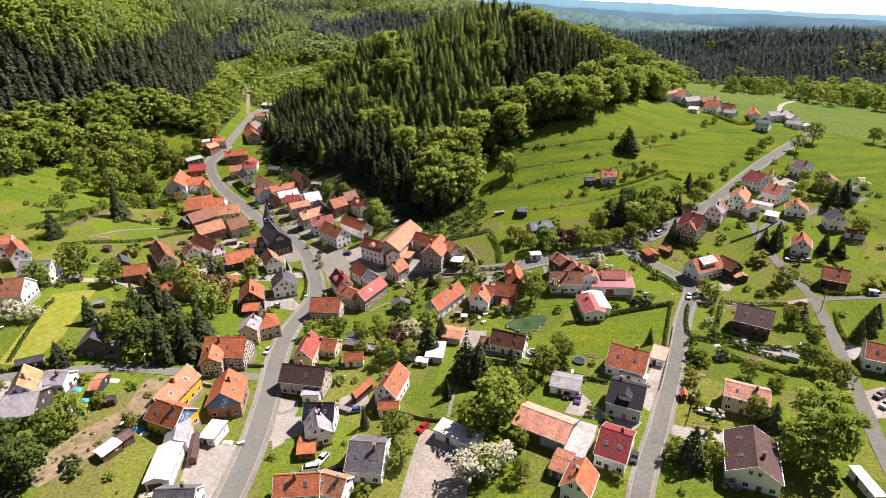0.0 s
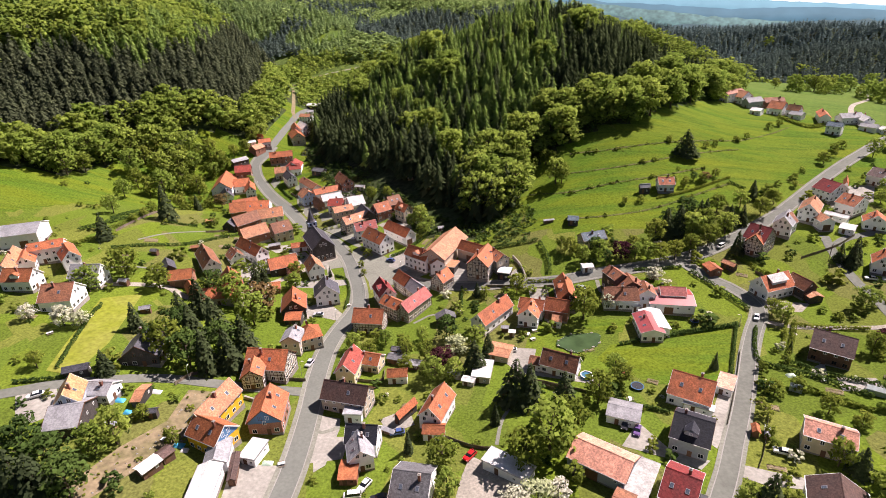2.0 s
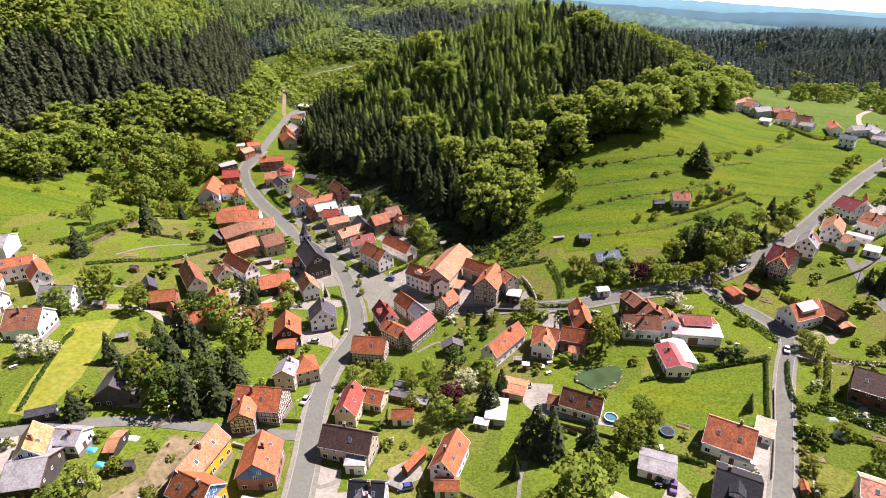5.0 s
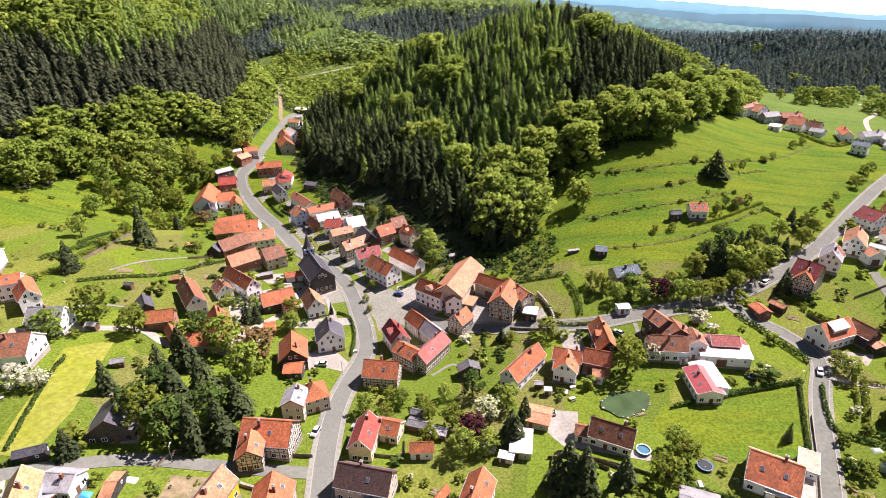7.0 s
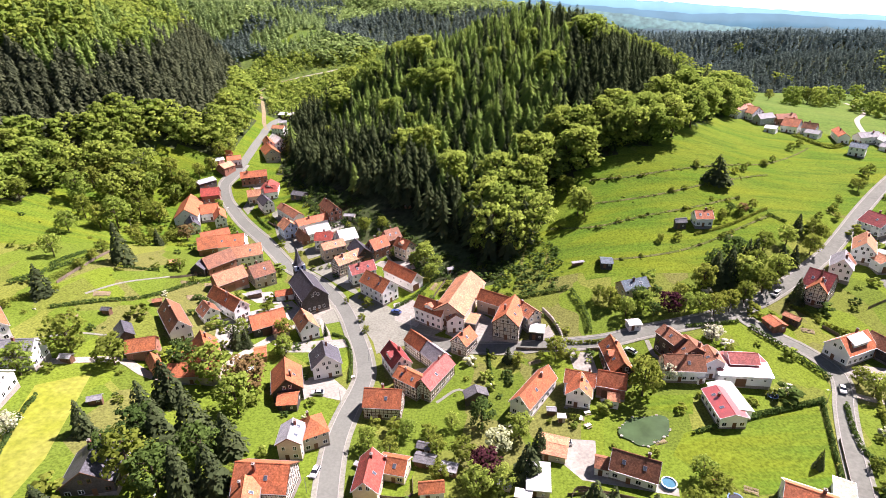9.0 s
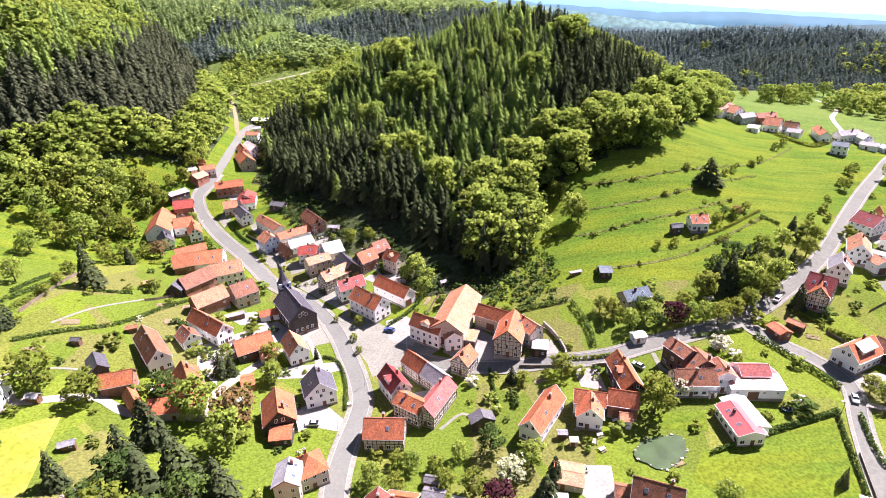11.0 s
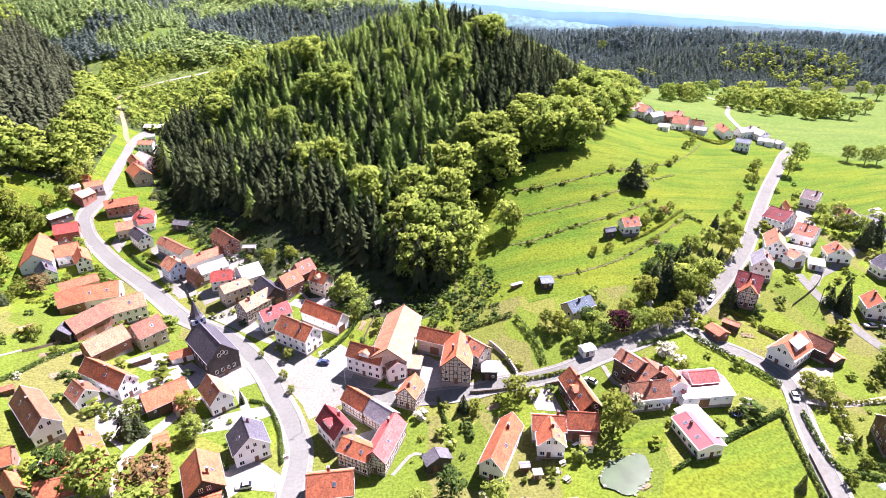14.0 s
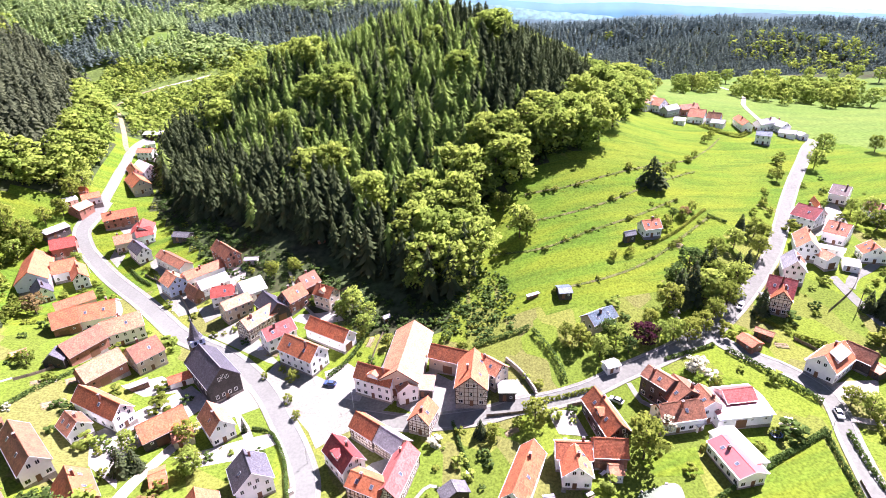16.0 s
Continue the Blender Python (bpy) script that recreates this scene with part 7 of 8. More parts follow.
# ---- blue ridges far away ----
def far_ridge(name, distance, base, tops, colour, label, patchy=0.28, size=0.02, rough=0.0004):
    """A plain glowing backdrop of distant hills, kilometres off, with haze put into its colour; tops are bearings and
    heights along it from west to east.
    """
    m = bpy.data.materials.new(name)
    m.use_nodes = True
    b = m.node_tree.nodes["Principled BSDF"]
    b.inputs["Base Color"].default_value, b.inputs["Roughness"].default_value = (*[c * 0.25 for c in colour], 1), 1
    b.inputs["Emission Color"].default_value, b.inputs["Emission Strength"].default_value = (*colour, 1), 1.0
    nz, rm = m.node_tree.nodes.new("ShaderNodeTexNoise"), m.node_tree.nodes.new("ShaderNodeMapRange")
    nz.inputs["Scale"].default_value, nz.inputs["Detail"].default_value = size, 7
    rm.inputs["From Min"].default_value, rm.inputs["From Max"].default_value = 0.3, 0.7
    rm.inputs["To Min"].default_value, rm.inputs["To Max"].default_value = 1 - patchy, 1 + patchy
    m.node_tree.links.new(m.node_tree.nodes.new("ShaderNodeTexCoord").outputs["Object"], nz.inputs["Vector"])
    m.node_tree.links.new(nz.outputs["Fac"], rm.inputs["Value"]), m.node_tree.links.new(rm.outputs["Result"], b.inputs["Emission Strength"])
    n = 220
    turn = np.linspace(-50, 85, n)
    az = np.radians(turn)
    hgt = np.interp(turn, [t for t, _ in tops], [h for _, h in tops])
    r = np.random.default_rng(int(distance))
    hgt = hgt + np.convolve(r.normal(size=n + 8), np.ones(9) / 9, "valid") * distance * 0.002 + r.normal(size=n) * distance * rough
    x, y = np.sin(az), np.cos(az)
    rows = [np.stack([x * distance * f, y * distance * f, base + (hgt - base) * g], -1) for f, g in ((0.86, -0.2), (0.93, 0.5), (0.98, 0.88), (1.0, 1.0), (1.03, 0.6))]
    v = np.concatenate(rows)
    i = (np.arange(len(rows) - 1)[:, None] * n + np.arange(n - 1)[None]).ravel()
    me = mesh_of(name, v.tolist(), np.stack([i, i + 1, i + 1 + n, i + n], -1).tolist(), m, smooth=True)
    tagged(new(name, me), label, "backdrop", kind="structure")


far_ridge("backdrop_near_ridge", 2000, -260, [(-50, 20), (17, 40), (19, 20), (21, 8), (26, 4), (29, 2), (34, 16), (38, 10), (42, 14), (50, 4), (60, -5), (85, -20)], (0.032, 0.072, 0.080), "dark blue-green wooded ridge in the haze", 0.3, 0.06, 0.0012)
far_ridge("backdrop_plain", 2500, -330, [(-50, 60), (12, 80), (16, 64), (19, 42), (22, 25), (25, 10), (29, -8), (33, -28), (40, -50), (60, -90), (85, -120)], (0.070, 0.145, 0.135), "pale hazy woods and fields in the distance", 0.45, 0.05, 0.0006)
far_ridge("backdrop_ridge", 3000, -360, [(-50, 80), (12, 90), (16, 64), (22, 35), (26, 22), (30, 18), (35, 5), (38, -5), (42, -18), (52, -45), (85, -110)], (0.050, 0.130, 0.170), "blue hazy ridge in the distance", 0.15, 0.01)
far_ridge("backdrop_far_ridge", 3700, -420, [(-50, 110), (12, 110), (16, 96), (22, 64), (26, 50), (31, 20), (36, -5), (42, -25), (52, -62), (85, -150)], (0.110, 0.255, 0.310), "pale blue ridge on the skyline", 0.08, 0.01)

# glowing sheet added behind the ridges to whiten the low sky
far_ridge("backdrop_sky_haze", 4400, -500, [(-50, 560), (85, 560)], (0.62, 0.74, 0.78), "glowing white sheet standing in for bright sky along the horizon", 0.05, 0.002)

# ---- cars ----
CAR_PAINT = {}


def car(x, y, yaw, colour, label, van=False):
    """A parked car: body, glazed cabin, wheels, lamps."""
    key = "car_paint_" + "_".join(f"{c:.2f}" for c in colour)
    if key not in CAR_PAINT:
        CAR_PAINT[key] = material(key, colour, 0.3, 0.05, 2.0, 0.3, 0.0, spec=0.6)
    top = new("car")
    top.matrix_world = Matrix.Translation((x, y, height(x, y) + 0.16)) @ Matrix.Rotation(radians(yaw), 4, "Z")
    tagged(top, label, "car", "parked cars")
    hi = 1.0 if not van else 1.15
    body = [(-2.1, 0.35), (-2.15, 0.75), (-1.95, 0.95), (-0.9, hi), (1.4, hi), (2.05, 0.9), (2.15, 0.6), (2.1, 0.32)] if not van else [(-2.2, 0.35), (-2.25, 0.8), (-2.0, 1.1), (-1.5, 1.2), (2.1, 1.2), (2.2, 0.7), (2.15, 0.32)]
    bm = bmesh.new()
    a = [bm.verts.new((px, -0.88, pz)) for px, pz in body]
    b = [bm.verts.new((px, 0.88, pz)) for px, pz in body]
    bm.faces.new(a[::-1]), bm.faces.new(b)
    for k in range(len(body)):
        bm.faces.new((a[k], a[(k + 1) % len(body)], b[(k + 1) % len(body)], b[k]))
    bmesh.ops.recalc_face_normals(bm, faces=bm.faces)
    bmesh.ops.bevel(bm, geom=bm.edges[:], offset=0.05, segments=1, affect="EDGES")
    part("body", bm, CAR_PAINT[key], top)
    cab = [(-1.0, 0.98), (-0.35, 1.46), (1.2, 1.48), (1.85, 0.98)] if not van else [(-1.75, 1.15), (-1.1, 1.85), (2.0, 1.9), (2.15, 1.15)]
    bm = bmesh.new()
    a = [bm.verts.new((px, -0.8 + 0.14 * (pz > 1.3), pz)) for px, pz in cab]
    b = [bm.verts.new((px, 0.8 - 0.14 * (pz > 1.3), pz)) for px, pz in cab]
    bm.faces.new(a[::-1]), bm.faces.new(b)
    for k in range(4):
        bm.faces.new((a[k], a[(k + 1) % 4], b[(k + 1) % 4], b[k]))
    bmesh.ops.recalc_face_normals(bm, faces=bm.faces)
    part("glazing", bm, GLASS, top, "dark glazing")
    bm = bmesh.new()
    z = 1.49 if not van else 1.91
    box(bm, cab[1][0] + 0.05, cab[2][0], -0.66, 0.66, z - 0.05, z + 0.02)
    part("roof", bm, CAR_PAINT[key], top)
    for wx in (-1.3, 1.3):
        for wy in (-0.8, 0.8):
            bm = bmesh.new()
            bmesh.ops.create_cone(bm, cap_ends=True, segments=14, radius1=0.32, radius2=0.32, depth=0.22, matrix=Matrix.Translation((wx, wy, 0.32 - 0.16)) @ Matrix.Rotation(math.pi / 2, 4, "X"))
            wheel = part("wheel", bm, TYRE, top)
            bm = bmesh.new()
            bmesh.ops.create_cone(bm, cap_ends=True, segments=10, radius1=0.19, radius2=0.17, depth=0.26, matrix=Matrix.Translation((wx, wy, 0.32 - 0.16)) @ Matrix.Rotation(math.pi / 2, 4, "X"))
            part("rim", bm, METAL, wheel)
    for sx in (-1, 1):
        for sy in (-0.65, 0.65):
            bm = bmesh.new()
            box(bm, sx * 2.1 - 0.06, sx * 2.1 + 0.06, sy - 0.16, sy + 0.16, 0.62, 0.78)
            part("headlight" if sx < 0 else "tail_light", bm, WHITE_PAINT if sx < 0 else ROOFS["red"], top)


RED, WHITE, BLACK, SILVER, BLUE = (0.55, 0.012, 0.012), (0.75, 0.75, 0.75), (0.02, 0.02, 0.025), (0.45, 0.46, 0.48), (0.05, 0.09, 0.25)
car(4.2, 105.8, 48, RED, "bright red car parked on the gravel yard")
car(57.0, 88.0, 60, BLACK, "black car parked on a pale drive")
car(-22.4, 97.5, 58, WHITE, "white car parked on the garden drive")
car(-25.0, 94.2, 5, WHITE, "white van parked beside the house", True)
car(-18.4, 93.4, 10, BLACK, "dark car in the shade of the house")
car(84.0, 102.9, -25, WHITE, "white car parked beside the garden")
car(112.5, 168.2, 60, WHITE, "white car standing at the junction")
car(121.4, 216.8, 35, WHITE, "white van on the upper road", True)
car(21.1, 155.6, 0, WHITE, "white car on the paved drive")
car(-3.7, 217.6, 65, RED, "red car parked in the farmyard")
car(-26.4, 231.2, -30, BLUE, "blue car parked by the square")
car(-51.5, 184.5, -5, SILVER, "silver car parked in the yard")
car(-48.0, 166.0, 70, SILVER, "silver car parked beside the footway")
car(-116.5, 121.5, 30, WHITE, "white car parked by the west street")
car(-15.6, 116.2, 10, BLUE, "dark blue car in the shaded drive")
car(47.4, 114.5, 65, BLACK, "dark car parked by the garages")
car(50.0, 112.0, 65, (0.12, 0.06, 0.2), "violet car parked by the garages")
car(53.8, 191.2, -55, (0.3, 0.36, 0.32), "grey-green car parked under a blossom tree")
car(31.5, 181.5, 80, RED, "small red car behind a house")
car(35.5, 180.5, 80, RED, "second small red car behind a house")
car(-30.5, 241.0, -40, BLACK, "dark car parked at the square's edge")
car(135.2, 102.6, 20, BLACK, "dark car parked off the eastern street")
car(133.6, 98.6, 20, SILVER, "grey car parked off the eastern street")
car(166.6, 186.8, -20, WHITE, "white car parked before a white house")
car(171.8, 184.6, -20, SILVER, "silver car parked before a white house")
car(-47.5, 150.5, 75, SILVER, "grey car by the footway")

# ---- pond ----
def pond(x, y, a, b, turn):
    z = height(x, y) - 0.02
    ring = []
    for k in range(40):
        t = k * math.tau / 40
        q = 1 + 0.08 * math.sin(3 * t + 1) + 0.05 * math.sin(5 * t)
        px, py = a * q * math.cos(t), b * q * math.sin(t)
        ring.append((x + px * math.cos(turn) - py * math.sin(turn), y + px * math.sin(turn) + py * math.cos(turn)))
    zs = max(height(*q) for q in ring) + 0.12
    top = new("pond", mesh_of("pond", [(px, py, zs) for px, py in ring] + [(px, py, zs - 1.5) for px, py in ring], [tuple(range(40))] + [(k, 40 + k, 40 + (k + 1) % 40, (k + 1) % 40) for k in range(40)], WATER))
    tagged(top, "still dark green garden pond edged with stones", "pond", kind="structure")
    r = random.Random(4)
    for k in range(40):
        if r.random() < 0.5:
            bm = bmesh.new()
            bmesh.ops.create_icosphere(bm, subdivisions=1, radius=1.0)
            for v in bm.verts:
                v.co *= r.uniform(0.75, 1.2)
            s = r.uniform(0.2, 0.6)
            part("edge_stone", bm, STONE, top, place=Matrix.Translation((ring[k][0] + r.uniform(-0.3, 0.3), ring[k][1] + r.uniform(-0.3, 0.3), zs)) @ Matrix.Diagonal((s, s * 0.8, s * 0.5, 1)))


pond(45.5, 158.3, 8.2, 5.2, 0.35)

# ---- garden and street things ----
POOL_BLUE = material("pool_liner", (0.05, 0.14, 0.28), 0.4, 0.1, 2.0, 0.3, 0.0)
POOL_WATER = material("pool_water", (0.06, 0.17, 0.24), 0.08, 0.1, 1.0, 0.3, 0.05, spec=0.5)
DARK_MESH = material("dark_net", (0.02, 0.022, 0.03), 0.7, 0.2, 3.0, 0.5, 0.0)
GREENHOUSE = material("greenhouse_panes", (0.42, 0.48, 0.46), 0.25, 0.15, 1.0, 0.3, 0.0, spec=0.6)
OLD_WOOD = material("grey_old_wood", (0.20, 0.16, 0.12), 0.9, 0.3, 3.0, 0.5, 0.2, 0.25)
SPLIT_LOGS = material("split_logs", (0.36, 0.23, 0.12), 0.9, 0.4, 5.0, 0.6, 0.3, 0.2)
TARPS = {"blue": material("blue_sheet", (0.05, 0.35, 0.55), 0.5, 0.15, 1.5, 0.4, 0.1), "white": material("white_sheet", (0.75, 0.75, 0.73), 0.5, 0.1, 1.5, 0.4, 0.1), "green": material("pale_green_sheet", (0.40, 0.52, 0.40), 0.5, 0.15, 1.5, 0.4, 0.1)}


def standing(name, x, y, yaw, label, category, group="", sink=0.0):
    top = new(name)
    top.matrix_world = Matrix.Translation((x, y, height(x, y) - sink)) @ Matrix.Rotation(radians(yaw), 4, "Z")
    return tagged(top, label, category, group)


def tube(bm, p, q, r, n=6):
    p, q = Vector(p), Vector(q)
    side = (q - p).orthogonal().normalized()
    up_ = (q - p).normalized().cross(side)
    ends = [[bm.verts.new(c + (side * math.cos(k * math.tau / n) + up_ * math.sin(k * math.tau / n)) * r) for k in range(n)] for c in (p, q)]
    for k in range(n):
        bm.faces.new((ends[0][k], ends[0][(k + 1) % n], ends[1][(k + 1) % n], ends[1][k]))
    bm.faces.new(ends[0][::-1]), bm.faces.new(ends[1])


def ring_wall(bm, r0, r1, z0, z1, n=28):
    """A round wall with an inner and an outer face."""
    rows = [[bm.verts.new((r * math.cos(k * math.tau / n), r * math.sin(k * math.tau / n), z)) for k in range(n)] for r, z in ((r1, z0), (r1, z1), (r0, z1), (r0, z0))]
    for a, b in zip(rows, rows[1:]):
        for k in range(n):
            bm.faces.new((a[k], a[(k + 1) % n], b[(k + 1) % n], b[k]))


def garden_pool(x, y, r):
    top = standing("garden_pool", x, y, 0, "round blue garden pool standing on the lawn", "pool")
    bm = bmesh.new()
    ring_wall(bm, r - 0.12, r, -0.4, 1.1)
    part("pool_wall", bm, POOL_BLUE, top)
    bm = bmesh.new()
    ring_wall(bm, r - 0.2, r + 0.08, 1.05, 1.16)
    part("rim", bm, WHITE_PAINT, top)
    bm = bmesh.new()
    bmesh.ops.create_circle(bm, cap_ends=True, segments=28, radius=r - 0.1, matrix=Matrix.Translation((0, 0, 0.85)))
    part("water", bm, POOL_WATER, top)


def trampoline(x, y, r):
    top = standing("trampoline", x, y, 0, "round dark garden trampoline with a padded rim", "trampoline")
    bm = bmesh.new()
    bmesh.ops.create_circle(bm, cap_ends=True, segments=24, radius=r - 0.25, matrix=Matrix.Translation((0, 0, 0.8)))
    part("mat", bm, DARK_MESH, top)
    bm = bmesh.new()
    ring_wall(bm, r - 0.3, r, 0.76, 0.85, 24)
    part("rim", bm, POOL_BLUE, top)
    for k in range(6):
        a = k * math.tau / 6
        bm = bmesh.new()
        tube(bm, (r * math.cos(a), r * math.sin(a), -0.3), (r * math.cos(a), r * math.sin(a), 2.2), 0.035)
        part("post", bm, METAL, top)


def greenhouse(x, y, yaw, l, w):
    top = standing("greenhouse", x, y, yaw, "small glazed garden greenhouse with a metal frame", "greenhouse", "greenhouses")
    bm = bmesh.new()
    prof = [(-w / 2, -0.4), (w / 2, -0.4), (w / 2, 1.7), (0, 2.4), (-w / 2, 1.7)]
    a = [bm.verts.new((-l / 2, py, pz)) for py, pz in prof]
    b = [bm.verts.new((l / 2, py, pz)) for py, pz in prof]
    bm.faces.new(a), bm.faces.new(b[::-1])
    for k in range(5):
        bm.faces.new((a[k], b[k], b[(k + 1) % 5], a[(k + 1) % 5]))
    bmesh.ops.recalc_face_normals(bm, faces=bm.faces)
    part("glazing", bm, GREENHOUSE, top)
    n = max(3, int(l / 0.8))
    for k in range(n + 1):
        bm = bmesh.new()
        px = -l / 2 + l * k / n
        for p, q in zip(prof[1:], prof[2:] + prof[:1]):
            tube(bm, (px, p[0] * 1.02, p[1] + 0.02), (px, q[0] * 1.02, q[1] + 0.02), 0.035, 4)
        part("frame_rib", bm, METAL, top)


def street_lamp(x, y):
    top = standing("street_lamp", x, y, tree_rng.choice((0, 90, 180)), "slim grey street lamp at the roadside", "street lamp", "street lamps")
    bm = bmesh.new()
    tube(bm, (0, 0, -0.4), (0, 0, 5.4), 0.07)
    part("pole", bm, METAL, top)
    bm = bmesh.new()
    tube(bm, (0, 0, 5.35), (0.9, 0, 5.6), 0.045)
    part("arm", bm, METAL, top)
    bm = bmesh.new()
    box(bm, 0.7, 1.35, -0.14, 0.14, 5.56, 5.7)
    part("lamp_head", bm, WHITE_PAINT, top)


def utility_pole(x, y):
    top = standing("utility_pole", x, y, 20, "weathered wooden utility pole with a crossbar", "pole", "utility poles")
    bm = bmesh.new()
    tube(bm, (0, 0, -0.5), (0, 0, 8.2), 0.13, 8)
    part("pole", bm, OLD_WOOD, top)
    bm = bmesh.new()
    box(bm, -0.8, 0.8, -0.06, 0.06, 7.5, 7.65)
    arm = part("crossbar", bm, OLD_WOOD, top)
    for px in (-0.65, 0.65):
        bm = bmesh.new()
        tube(bm, (px, 0, 7.65), (px, 0, 7.9), 0.05)
        part("insulator", bm, WHITE_PAINT, arm)


def garden_table(x, y):
    top = standing("garden_table", x, y, tree_rng.uniform(0, 90), "white garden table with benches on the grass", "garden table", "garden tables")
    for name, a, b, z in (("tabletop", -0.45, 0.45, 0.72), ("bench", -1.05, -0.75, 0.44), ("bench", 0.75, 1.05, 0.44)):
        bm = bmesh.new()
        box(bm, -0.95, 0.95, a, b, z - 0.05, z)
        part(name, bm, WHITE_PAINT if name == "tabletop" else OLD_WOOD, top)
    for px in (-0.7, 0.7):
        bm = bmesh.new()
        box(bm, px - 0.04, px + 0.04, -1.0, 1.0, 0.3, 0.38)
        box(bm, px - 0.04, px + 0.04, -0.35, -0.27, -0.3, 0.68)
        box(bm, px - 0.04, px + 0.04, 0.27, 0.35, -0.3, 0.68)
        part("trestle", bm, OLD_WOOD, top)


def tarpaulin(x, y, l, w, colour):
    """A sheet thrown over a heap."""
    r = np.random.default_rng(int(abs(x * 7 + y * 3)))
    n = 9
    u, v = np.meshgrid(np.linspace(-1, 1, n), np.linspace(-1, 1, n))
    z = 0.75 * np.clip(1 - np.maximum(np.abs(u), np.abs(v)) ** 3, 0, 1) * (0.75 + 0.35 * r.random((n, n))) - 0.08
    c = np.stack([x + u * l / 2, y + v * w / 2], -1)
    vs = np.concatenate([c, (ground(c[..., 0], c[..., 1]) + z)[..., None]], -1).reshape(-1, 3)
    i = (np.arange(n - 1)[:, None] * n + np.arange(n - 1)[None]).ravel()
    me = mesh_of("tarpaulin", vs.tolist(), np.stack([i, i + 1, i + 1 + n, i + n], -1).tolist(), TARPS[colour], smooth=True)
    tagged(new("tarpaulin", me), f"{colour} plastic sheet thrown over a heap in the garden", "tarpaulin", "tarpaulins")


def vegetable_bed(x, y, yaw, l, w):
    top = standing("vegetable_bed", x, y, yaw, "dug brown vegetable bed with rows of young plants", "garden bed", "vegetable beds")
    inv = top.matrix_world.inverted()
    r = np.random.default_rng(int(abs(x * 5 + y)))

    def lie(px, py, z):
        q = top.matrix_world @ Vector((px, py, 0))
        return (px, py, (inv @ Vector((q.x, q.y, height(q.x, q.y)))).z + z)

    rows = max(3, int(w / 0.7))
    bm = bmesh.new()
    grid = [[bm.verts.new(lie(-l / 2 + l * i / 8, -w / 2 + w * j / (2 * rows), 0.08 + 0.12 * (j % 2) - (0.25 if i in (0, 8) or j in (0, 2 * rows) else 0))) for j in range(2 * rows + 1)] for i in range(9)]
    for i in range(8):
        for j in range(2 * rows):
            bm.faces.new((grid[i][j], grid[i + 1][j], grid[i + 1][j + 1], grid[i][j + 1]))
    part("soil", bm, EARTH, top)
    for k in range(0, rows, 2):
        m = 26
        c = np.array([lie(r.uniform(-l / 2, l / 2), -w / 2 + w * (2 * k + 1) / (2 * rows) + r.uniform(-0.15, 0.15), r.uniform(0.15, 0.4)) for _ in range(m)])
        nn = r.normal(size=(m, 3)) * 0.5 + (0, 0, 1)
        nn /= np.linalg.norm(nn, axis=1)[:, None]
        v, f = leaf_cards(c, nn, 0.2, r)
        tagged(part("plant_row", joined("plant_row", v, f, [LEAF_GARDEN]), None, top), kind="stuff")


def woodpile(x, y, yaw, l):
    top = standing("woodpile", x, y, yaw, "stacked split firewood under a sheet of roofing", "woodpile", "woodpiles")
    r = random.Random(int(abs(x * 3 + y)))
    bm = bmesh.new()
    for i in range(int(l / 0.32)):
        for j in range(5):
            rr = r.uniform(0.12, 0.17)
            tube(bm, (-l / 2 + i * 0.32, -0.5, -0.1 + j * 0.28), (-l / 2 + i * 0.32, 0.5 + r.uniform(-0.05, 0.08), -0.1 + j * 0.28), rr, 5)
    tagged(part("firewood", bm, SPLIT_LOGS, top), kind="stuff")
    bm = bmesh.new()
    slab(bm, [(-l / 2 - 0.3, -0.75, 1.3), (l / 2 + 0.2, -0.75, 1.3), (l / 2 + 0.2, 0.75, 1.5), (-l / 2 - 0.3, 0.75, 1.5)], 0.05)
    part("cover", bm, ROOFS["grey"], top)


def garden_fence(points, tall):
    """Posts, two rails and upright boards along a line."""
    line = smooth_line(points, 2.0)
    top = new("fence")
    top.location = (*line[0], height(*line[0]))
    tagged(top, "weathered wooden garden fence", "fence", "fences")
    o = np.array(top.location)
    p = np.c_[line, ground(line[:, 0], line[:, 1])] - o
    for a in p:
        bm = bmesh.new()
        box(bm, a[0] - 0.06, a[0] + 0.06, a[1] - 0.06, a[1] + 0.06, a[2] - 0.4, a[2] + tall + 0.1)
        part("post", bm, OLD_WOOD, top)
    for a, b in zip(p, p[1:]):
        bm = bmesh.new()
        side = Vector((a[1] - b[1], b[0] - a[0], 0)).normalized() * 0.03
        prev = None
        for k in range(15):
            c = Vector(a + (b - a) * k / 14)
            up_ = tall + (0.08 if k % 2 else -0.10)
            row = [bm.verts.new(c + side * s + Vector((0, 0, z))) for s, z in ((1, -0.1), (1, up_), (-1, up_), (-1, -0.1))]
            if prev:
                for m in range(4):
                    bm.faces.new((prev[m], row[m], row[(m + 1) % 4], prev[(m + 1) % 4]))
            prev = row
        part("fence_panel", bm, OLD_WOOD, top)


